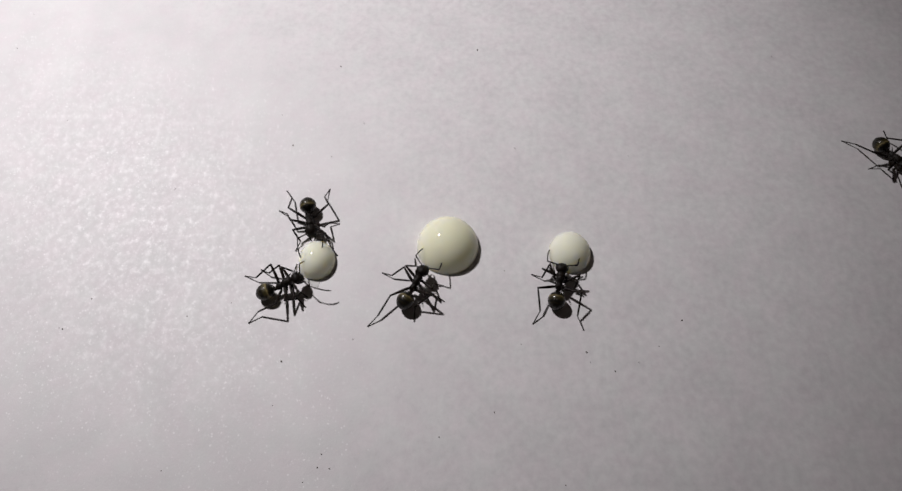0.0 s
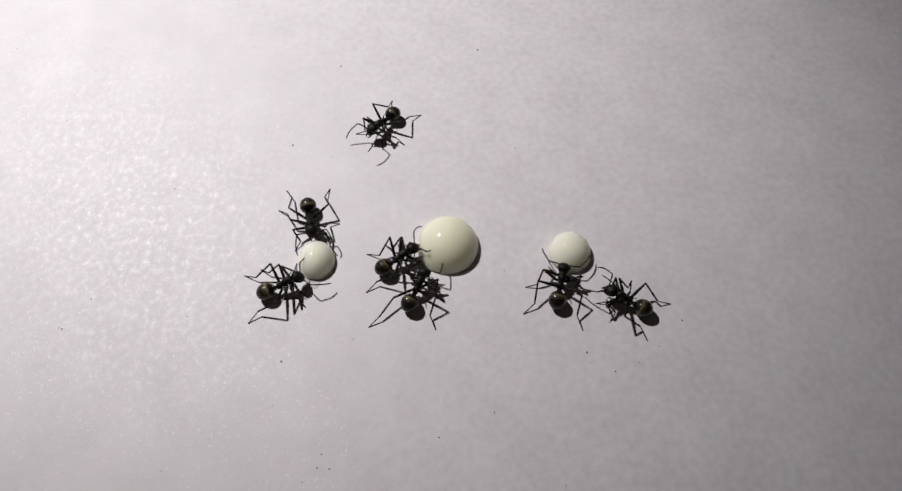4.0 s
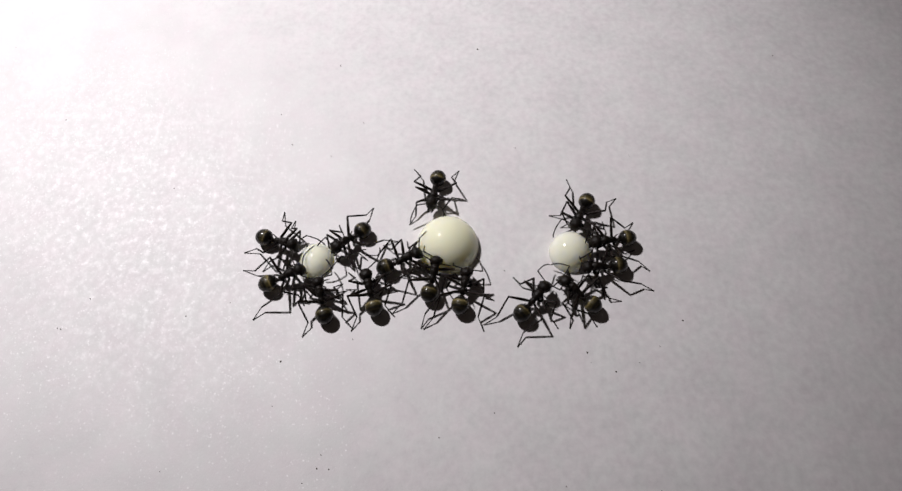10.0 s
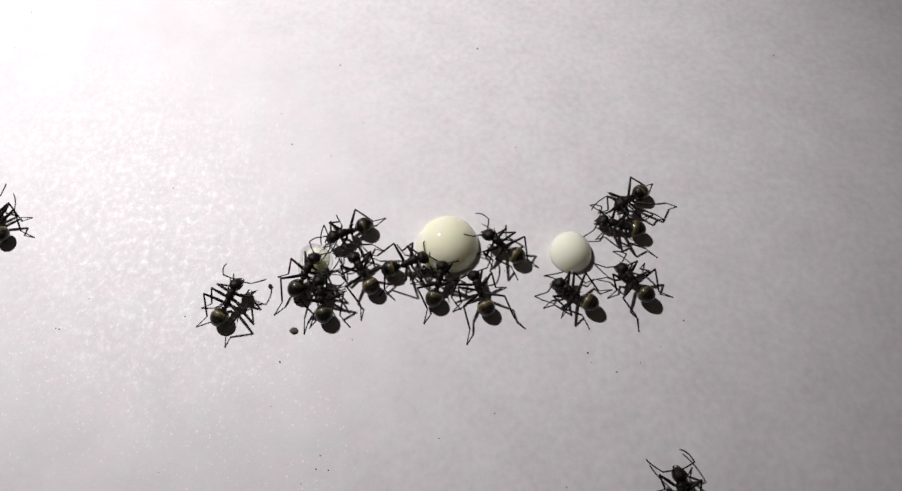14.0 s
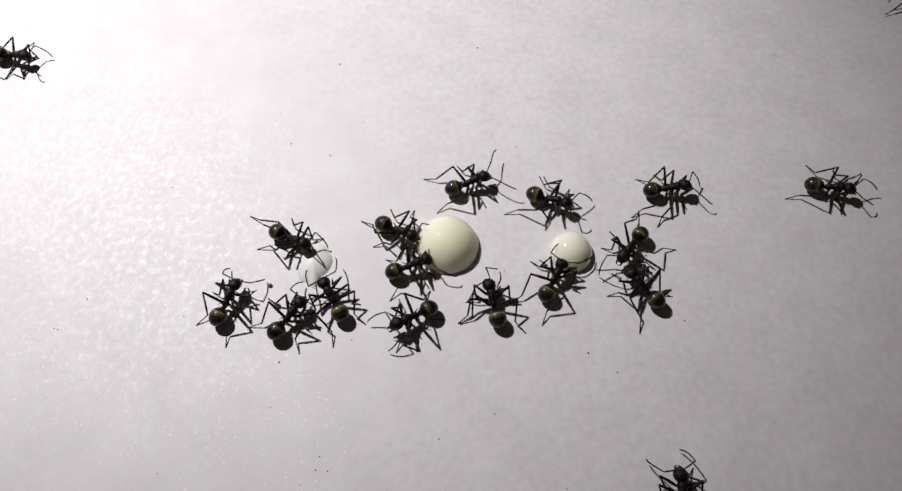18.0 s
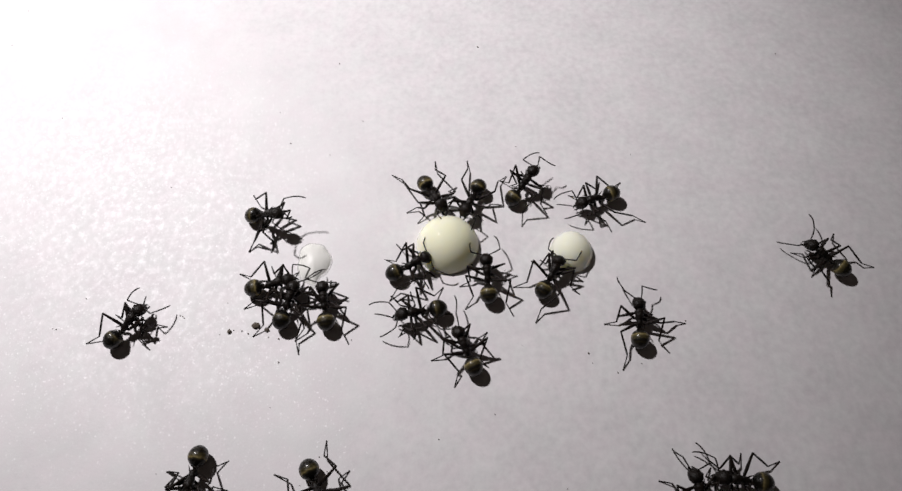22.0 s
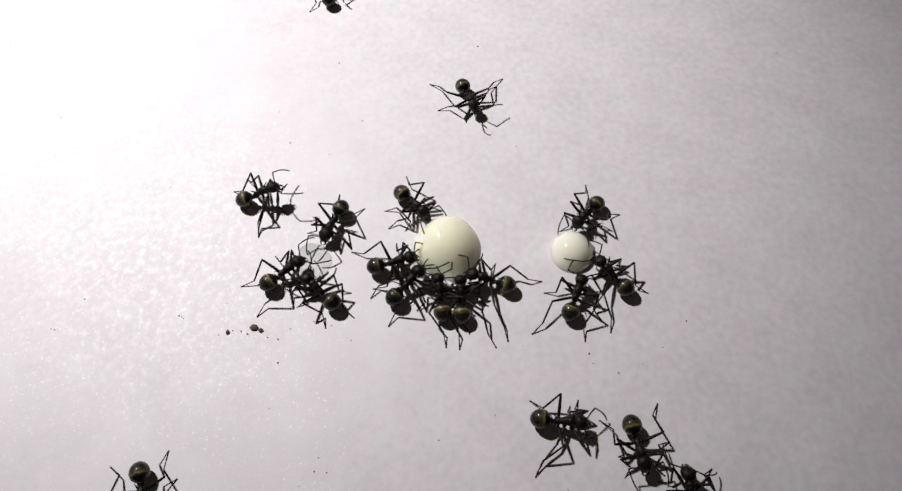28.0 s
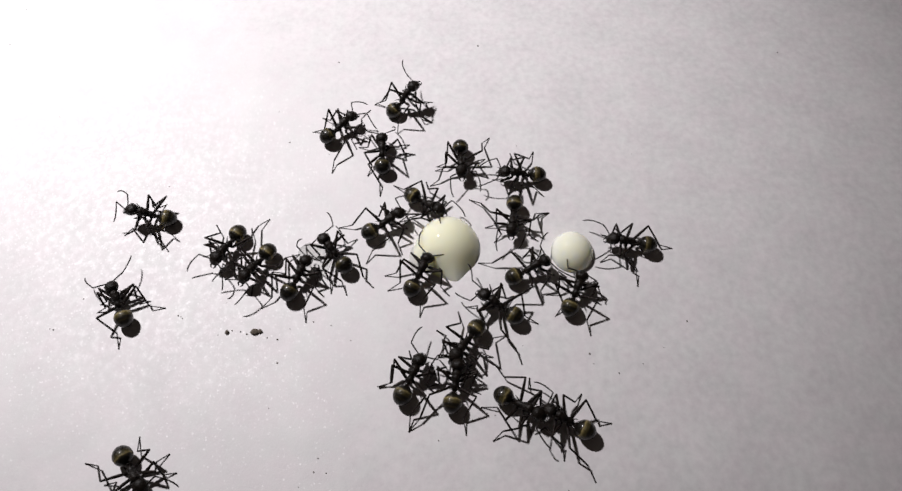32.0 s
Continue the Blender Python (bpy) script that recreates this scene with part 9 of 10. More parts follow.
    march(ants[26], [(0, pose(-0.02243, -0.03650, 0.0000, 0, -0, 80.1)), (7, pose(-0.02243, -0.03650, 0.0000, 0, -0, 80.1)), 
        (7.2, pose(-0.02093, -0.01769, 0.0000, 0, -0, 106.3)), (7.3, pose(-0.02034, -0.01710, 0.0000, 0, -0, 123.2)), 
        (7.4, pose(-0.02257, -0.01956, 0.0000, 0, 0, 173.7)), (7.5, pose(-0.02481, -0.02202, 0.0000, 0, -0, 224.2)), 
        (7.6, pose(-0.02137, -0.01809, 0.0000, 0, 0, 166.3)), (7.7, pose(-0.01792, -0.01415, 0.0000, 0, -0, 108.5)), 
        (7.75, pose(-0.02209, -0.01877, 0.0000, 0, 0, 157.2)), (7.8, pose(-0.02625, -0.02340, 0.0000, 0, -0, 205.9)), 
        (7.9, pose(-0.03128, -0.03039, 0.0000, 0, 0, 147.3)), (8, pose(-0.03632, -0.03739, 0.0000, 0, -0, 88.7)), 
        (8.1, pose(-0.03596, -0.03051, 0.0000, 0, 0, 34.5)), (8.2, pose(-0.03559, -0.02363, 0.0000, 0, -0, -19.8)), 
        (8.25, pose(-0.04318, -0.02670, 0.0000, 0, 0, 40.3)), (8.3, pose(-0.05077, -0.02977, 0.0000, 0, -0, 100.3)), 
        (13.25, pose(-0.05855, -0.00863, 0.0000, 0, 0, 42.7)), (18.2, pose(-0.06633, 0.01252, 0.0000, 0, -0, -15.0)), 
        (18.8, pose(-0.05805, 0.01081, 0.0000, 0, -0, -1.0)), (19, pose(-0.04789, 0.01326, 0.0000, 0, 0, 58.8)), 
        (19.3, pose(-0.04634, 0.01128, 0.0000, 0, -0, 31.0)), (19.5, pose(-0.04087, 0.03059, 0.0000, 0, -0, 14.3)), 
        (19.6, pose(-0.04985, 0.05596, 0.0000, 0, -0, -63.3)), (19.9, pose(-0.04525, 0.04685, 0.0000, 0, -0, -76.5)), 
        (20, pose(-0.04409, 0.04074, 0.0000, 0, -0, -79.0)), (20.1, pose(-0.04956, 0.02963, 0.0000, 0, -0, -99.8)), 
        (20.15, pose(-0.04863, 0.02316, 0.0000, 0, 0, -22.4)), (20.2, pose(-0.04770, 0.01669, 0.0000, 0, -0, 55.1)), 
        (20.25, pose(-0.05765, 0.01727, 0.0000, 0, 0, -4.4)), (20.3, pose(-0.06761, 0.01786, 0.0000, 0, -0, -63.9)), 
        (29.5, pose(-0.05391, -0.01878, 0.0000, 0, -0, -4.8)), (29.7, pose(-0.04046, -0.01872, 0.0000, 0, -0, 26.7)), 
        (29.8, pose(-0.01915, -0.00956, 0.0000, 0, -0, 59.8)), (30, pose(-0.01655, -0.00715, 0.0000, 0, -0, 62.0)), 
        (31, pose(-0.01568, -0.00604, 0.0000, 0, -0, 47.3)), (32, pose(-0.01652, -0.00463, 0.0000, 0, -0, 66.2))], 29,
          {3: [(31.8, 32, -13.8, -6.5), (30, 30.2, -14.7, -8.2), (30.8, 31.2, -14, -8.2)],
           4: [(31.8, 32, -20.3, -7.9), (30, 30.2, -22.8, -8.5), (19, 19, -51.5, 12.2), (30.8, 31.2, -20.5, -7.8)],
           5: [(31.8, 32, -15.4, -9.5), (30, 30.2, -17.2, -12.7), (19, 19, -47.6, 8.4), (30.8, 31.2, -15.4, -9.3)]},
          {0: [(19, 19, 15, 12, -68, -54)],
           1: [(19, 19, 110, 12, -30, -51)]})
    march(ants[27], [(0, pose(0.01553, 0.05794, 0.0000, 0, -0, -94.4)), (7, pose(0.01553, 0.05794, 0.0000, 0, -0, -94.4)), 
        (7.1, pose(0.01553, 0.05794, 0.0000, 0, -0, -97.8)), (7.2, pose(0.01374, 0.03769, 0.0000, 0, -0, -72.6)), 
        (7.3, pose(0.00139, 0.05789, 0.0000, 0, -0, -129.3)), (7.4, pose(-0.00964, 0.04492, 0.0000, 0, 0, -75.0)), 
        (7.5, pose(-0.02067, 0.03194, 0.0000, 0, -0, -20.8)), (7.6, pose(-0.03380, 0.05789, 0.0000, 0, -0, -23.1)), 
        (19.3, pose(-0.01685, 0.05598, 0.0000, 0, -0, -84.3)), (19.5, pose(-0.01376, 0.02691, 0.0000, 0, -0, -76.5)), 
        (19.7, pose(-0.01230, 0.02098, 0.0000, 0, -0, -76.5)), (19.8, pose(-0.00227, 0.00503, 0.0000, 0, -0, -72.7)), 
        (20, pose(-0.00221, 0.00596, 0.0000, 0, -0, -66.5)), (21, pose(-0.00189, 0.00587, 0.0000, 0, -0, -61.9)), 
        (22, pose(-0.00203, 0.00598, 0.0000, 0, -0, -60.1)), (22.5, pose(-0.00264, 0.00646, 0.0000, 0, -0, -65.9)), 
        (22.7, pose(-0.00316, 0.00710, 0.0000, 0, -0, -68.8)), (22.8, pose(-0.02043, 0.00991, 0.0000, 0, -0, -1.1)), 
        (22.9, pose(-0.03521, 0.05716, 0.0000, 0, -0, -64.9)), (24, pose(-0.03323, 0.05575, 0.0000, 0, -0, -76.4)), 
        (24.1, pose(-0.03082, 0.04544, 0.0000, 0, -0, -80.1)), (24.15, pose(-0.02908, 0.03821, 0.0000, 0, 0, -33.6)), 
        (24.2, pose(-0.02734, 0.03098, 0.0000, 0, -0, 12.8)), (24.3, pose(-0.03162, 0.05706, 0.0000, 0, -0, -23.5)), 
        (24.9, pose(-0.01949, 0.05707, 0.0000, 0, -0, -77.0)), (25.5, pose(-0.00556, 0.00219, 0.0000, 0, -0, -38.2)), 
        (27.5, pose(-0.00447, 0.00499, 0.0000, 0, -0, -47.4)), (28, pose(-0.00434, 0.00483, 0.0000, 0, -0, -47.6)), 
        (29, pose(-0.00291, 0.00467, 0.0000, 0, -0, -27.2)), (30, pose(-0.00278, 0.00467, 0.0000, 0, -0, -28.2)), 
        (31, pose(-0.00294, 0.00466, 0.0000, 0, -0, -27.7)), (32, pose(-0.00282, 0.00476, 0.0000, 0, -0, -36.3))], 30,
          {2: [(28.7, 32, -2.9, 8.5), (20, 20.5, 0.4, 9.1)],
           3: [(20.5, 21.5, -5, 4.5), (20, 20.5, -5.1, 4.5), (21.5, 22.2, -5.1, 4.3)],
           4: [(28.7, 32, -6.7, 8), (28, 28, -5.3, 9.3), (20.5, 21.5, -1.9, 11.6), (21.5, 22.2, -1.9, 11.6)],
           5: [(28.7, 32, -5.9, 3), (28, 28, -7.5, 4.5), (20.5, 21.5, -7, 9.6), (20, 20.5, -7, 9.7), (21.5, 22.2, -7, 9.6)]})
    march(ants[28], [(0, pose(-0.04966, -0.02964, 0.0000, 0, -0, 16.7)), (19.9, pose(-0.04966, -0.02964, 0.0000, 0, -0, 16.7)), 
        (19.95, pose(-0.04589, -0.02871, 0.0000, 0, 0, -40.7)), (20, pose(-0.04213, -0.02778, 0.0000, 0, -0, -98.0)), 
        (20.03, pose(-0.04449, -0.02886, 0.0000, 0, 0, -152.7)), (20.07, pose(-0.04685, -0.02995, 0.0000, 0, 0, -207.3)), 
        (20.1, pose(-0.04920, -0.03104, 0.0000, 0, -0, -261.9)), (20.55, pose(-0.05338, -0.02061, 0.0000, 0, 0, -314.9)), 
        (21, pose(-0.05755, -0.01018, 0.0000, 0, -0, -368.0)), (21.1, pose(-0.05068, -0.01083, 0.0000, 0, -0, -365.7)), 
        (21.2, pose(-0.03684, -0.01078, 0.0000, 0, -0, -335.8)), (21.3, pose(-0.03308, -0.01108, 0.0000, 0, -0, -316.5)), 
        (21.5, pose(-0.03354, -0.01079, 0.0000, 0, -0, -297.9)), (22, pose(-0.03397, -0.01036, 0.0000, 0, 0, -306.1)), 
        (23, pose(-0.03394, -0.01035, 0.0000, 0, 0, -306.1)), (24, pose(-0.03391, -0.01035, 0.0000, 0, 0, -306.1)), 
        (25, pose(-0.03389, -0.01035, 0.0000, 0, 0, -306.1)), (25.5, pose(-0.03359, -0.01077, 0.0000, 0, -0, -297.1)), 
        (25.67, pose(-0.03508, -0.01268, 0.0000, 0, 0, -240.4)), (25.83, pose(-0.03657, -0.01459, 0.0000, 0, 0, -183.7)), 
        (26, pose(-0.03806, -0.01650, 0.0000, 0, -0, -127.0)), (26.25, pose(-0.04610, -0.01759, 0.0000, 0, 0, -191.6)), 
        (26.5, pose(-0.05414, -0.01868, 0.0000, 0, -0, -256.3)), (26.75, pose(-0.07016, 0.02123, 0.0000, 0, 0, -312.5)), 
        (27, pose(-0.08617, 0.06114, 0.0000, 0, -0, -368.7)), (27.4, pose(-0.00059, 0.06043, 0.0000, 0, 0, -422.2)), 
        (27.8, pose(0.08499, 0.05972, 0.0000, 0, -0, -475.7)), (28.4, pose(0.06108, -0.00040, 0.0000, 0, -0, -543.6)), 
        (28.45, pose(0.04582, 0.00314, 0.0000, 0, 0, -587.6)), (28.5, pose(0.03056, 0.00668, 0.0000, 0, -0, -631.6)), 
        (28.6, pose(0.05955, -0.00461, 0.0000, 0, -0, -643.2)), (28.7, pose(0.07220, 0.02752, 0.0000, 0, 0, -585.6)), 
        (28.8, pose(0.08484, 0.05964, 0.0000, 0, -0, -528.0)), (30, pose(0.01875, 0.05685, 0.0000, 0, -0, -457.8)), 
        (30.1, pose(0.01501, 0.02887, 0.0000, 0, -0, -459.0)), (30.13, pose(0.01462, 0.02573, 0.0000, 0, 0, -518.2)), 
        (30.17, pose(0.01423, 0.02259, 0.0000, 0, 0, -577.4)), (30.2, pose(0.01384, 0.01945, 0.0000, 0, -0, -636.6)), 
        (30.3, pose(0.01380, 0.01669, 0.0000, 0, -0, -631.1)), (30.5, pose(0.01393, 0.01534, 0.0000, 0, -0, -627.7)), 
        (30.75, pose(0.01397, 0.01500, 0.0000, 0, 0, -549.2)), (31, pose(0.01400, 0.01465, 0.0000, 0, -0, -470.6)), 
        (31.5, pose(0.00695, 0.01164, 0.0000, 0, -0, -544.2)), (31.8, pose(0.00564, 0.01151, 0.0000, 0, -0, -550.4)), 
        (31.9, pose(0.00338, 0.01134, 0.0000, 0, 0, -500.4)), (32, pose(0.00121, 0.01091, 0.0000, 0, 0, -448.1))], 31,
          {0: [(32, 32, 3, 9.4)],
           1: [(23.5, 24.5, -30.2, -10.1), (24.5, 25.5, -30.2, -10.1), (32, 32, -2.4, 8), (21.8, 22.5, -30.3, -10.1), (22.5, 23.5, -30.3, -10.1)],
           2: [(31, 31, 17.7, 14.3), (23.5, 24.5, -35.9, -8.8), (24.5, 25.5, -35.8, -8.8), (21.8, 22.5, -35.9, -8.8), (22.5, 23.5, -35.9, -8.8)],
           3: [(31, 31, 11.2, 11.7), (23.5, 24.5, -31.8, -12.4), (24.5, 25.5, -31.8, -12.4), (32, 32, -1.8, 10.2), (21.8, 22.5, -31.9, -12.5), (22.5, 23.5, -31.9, -12.5)],
           4: [(31, 31, 19.2, 17), (23.5, 24.5, -38.2, -12), (24.5, 25.5, -38.2, -12), (32, 32, 4.7, 15.1), (21.8, 22.5, -38.3, -12), (22.5, 23.5, -38.2, -12)],
           5: [(21.6, 25.6, -31.7, -12.6), (31, 31, 10.7, 17.5), (32, 32, -1.6, 10.8)]},
          {0: [(23.5, 24.5, 93, 12, 22, -24), (24.5, 25.5, 90, 12, 17, -26), (21.8, 22.5, 109, 12, 24, -27), (22.5, 23.5, 109, 12, 24, -27)]})
    march(ants[29], [(0, pose(0.02376, -0.03670, 0.0000, 0, -0, 102.1)), (18.3, pose(0.02376, -0.03670, 0.0000, 0, -0, 102.1)), 
        (18.4, pose(0.02203, -0.02573, 0.0000, 0, -0, 108.1)), (18.5, pose(0.01910, -0.02047, 0.0000, 0, -0, 152.4)), 
        (18.7, pose(0.01964, -0.01797, 0.0000, 0, -0, 171.2)), (18.8, pose(0.01881, -0.01767, 0.0000, 0, -0, 171.2)), 
        (19, pose(0.01458, -0.01239, 0.0000, 0, -0, 148.0)), (19.5, pose(0.01433, -0.01190, 0.0000, 0, -0, 144.9)), 
        (20, pose(0.01118, -0.01199, 0.0000, 0, -0, 142.1)), (21, pose(0.00796, -0.01156, 0.0000, 0, -0, 172.5)), 
        (21.07, pose(0.00996, -0.01253, 0.0000, 0, 0, 115.9)), (21.13, pose(0.01196, -0.01350, 0.0000, 0, 0, 59.2)), 
        (21.2, pose(0.01396, -0.01448, 0.0000, 0, -0, 2.6)), (21.3, pose(0.01991, -0.01491, 0.0000, 0, -0, 21.3)), 
        (21.5, pose(0.01991, -0.01345, 0.0000, 0, -0, 61.7)), (21.7, pose(0.01985, -0.01053, 0.0000, 0, -0, 86.2)), 
        (22, pose(0.01981, -0.00994, 0.0000, 0, 0, 86.8)), (22.2, pose(0.02782, -0.00893, 0.0000, 0, -0, 45.7)), 
        (22.3, pose(0.02796, -0.01057, 0.0000, 0, -0, 55.9)), (22.5, pose(0.02769, -0.00875, 0.0000, 0, -0, 53.5)), 
        (22.7, pose(0.02875, -0.00876, 0.0000, 0, -0, 49.0)), (22.75, pose(0.02653, -0.00689, 0.0000, 0, 0, 98.8)), 
        (22.8, pose(0.02431, -0.00502, 0.0000, 0, -0, 148.5)), (23, pose(0.01858, -0.00260, 0.0000, 0, -0, 192.9)), 
        (23.2, pose(0.01835, -0.00267, 0.0000, 0, -0, 191.3)), (23.5, pose(0.01831, -0.00297, 0.0000, 0, -0, 194.2)), 
        (23.57, pose(0.01887, -0.00519, 0.0000, 0, 0, 134.6)), (23.63, pose(0.01942, -0.00742, 0.0000, 0, 0, 75.0)), 
        (23.7, pose(0.01998, -0.00964, 0.0000, 0, -0, 15.5)), (24, pose(0.02230, -0.00717, 0.0000, 0, -0, 10.1)), 
        (24.05, pose(0.02946, -0.01214, 0.0000, 0, 0, -31.8)), (24.1, pose(0.03662, -0.01711, 0.0000, 0, -0, -73.6)), 
        (24.3, pose(0.03991, -0.02272, 0.0000, 0, -0, -69.0)), (24.4, pose(0.03830, -0.02118, 0.0000, 0, 0, -139.7)), 
        (24.5, pose(0.03668, -0.01963, 0.0000, 0, -0, -210.4)), (24.7, pose(0.03695, -0.01967, 0.0000, 0, -0, -186.6)), 
        (24.85, pose(0.03869, -0.01865, 0.0000, 0, 0, -234.6)), (25, pose(0.04044, -0.01762, 0.0000, 0, -0, -282.6)), 
        (25.5, pose(0.04532, -0.02216, 0.0000, 0, -0, -330.6)), (25.75, pose(0.04978, -0.02051, 0.0000, 0, 0, -408.0)), 
        (26, pose(0.05423, -0.01885, 0.0000, 0, -0, -485.3)), (26.5, pose(0.05010, -0.02961, 0.0000, 0, -0, -491.0)), 
        (26.7, pose(0.04752, -0.03748, 0.0000, 0, -0, -545.9)), (27, pose(0.01815, -0.03649, 0.0000, 0, -0, -617.2)), 
        (27.2, pose(0.01499, -0.01691, 0.0000, 0, -0, -624.6)), (27.5, pose(0.01374, -0.00720, 0.0000, 0, -0, -646.2)), 
        (28, pose(0.01344, -0.00685, 0.0000, 0, -3, -651.8)), (29, pose(0.01295, -0.00582, 0.0000, 0, -3, -641.8)), 
        (30, pose(0.01298, -0.00599, 0.0000, 0, -3, -639.7)), (31, pose(0.01293, -0.00578, 0.0000, 0, -3, -638.4)), 
        (32, pose(0.01345, -0.00634, 0.0000, 0, -3, -653.7))], 32,
          {0: [(25, 25, 38.4, -15.1), (20, 20, 8.8, -15.3)],
           2: [(21, 21, 8.4, -14.4), (23, 23, 18.4, -5.4), (24, 24, 22, -4.6), (25, 25, 38.6, -15.3), (28.8, 29.5, 10.5, -6.3), (27.8, 28.2, 10.2, -6.1), (29.5, 30.5, 10.4, -6.3), (19, 19.2, 12.3, -15.8), (20, 20, 11.1, -15.6), (22, 22, 16.4, -9.8)],
           3: [(19, 19, 17.2, -10.8), (22, 22, 25, -9.7), (28, 28, 16, -9.2), (24, 24, 24.1, -10.6), (25, 25, 43.8, -17.5), (21, 21, 9.6, -9.2)],
           4: [(23, 23, 23.9, -3.2), (24, 24, 18.4, -6.4), (25, 25, 38.2, -19.3), (30.5, 31.2, 9.6, -10.9), (31.8, 32, 11.3, -8.7), (28.8, 29.5, 8.6, -10.9), (27.8, 28.2, 8.6, -10.9), (29.5, 30.5, 9.5, -10.9), (21, 21, 13.4, -15.7), (19, 19.2, 17.4, -17.2), (20, 20, 13.8, -16.2), (22, 22, 17.8, -14.9)],
           5: [(23, 23, 22.5, 1.6), (24, 24, 19, -11.5), (25, 25, 42.4, -22.4), (30.5, 31.2, 14.1, -11.5), (31.8, 32, 14.7, -11), (28.8, 29.5, 14, -11.5), (27.8, 28.2, 14.1, -11.7), (29.5, 30.5, 14.1, -11.5), (21, 21, 12.4, -10), (19, 19.2, 18.3, -11.9), (20, 20, 16.6, -13), (22, 22, 22.8, -13)]},
          {0: [(24, 24, 23, 12, 24, -11), (25, 25, 12, 12, -2, -11)],
           1: [(24, 24, 49, 12, 24, -31), (25, 25, 71, 12, 67, -16), (31.8, 32, 111, 12, 129, -35), (19, 19.2, 45, 12, 48, -60), (22, 22, 5, 12, 83, -32)]})
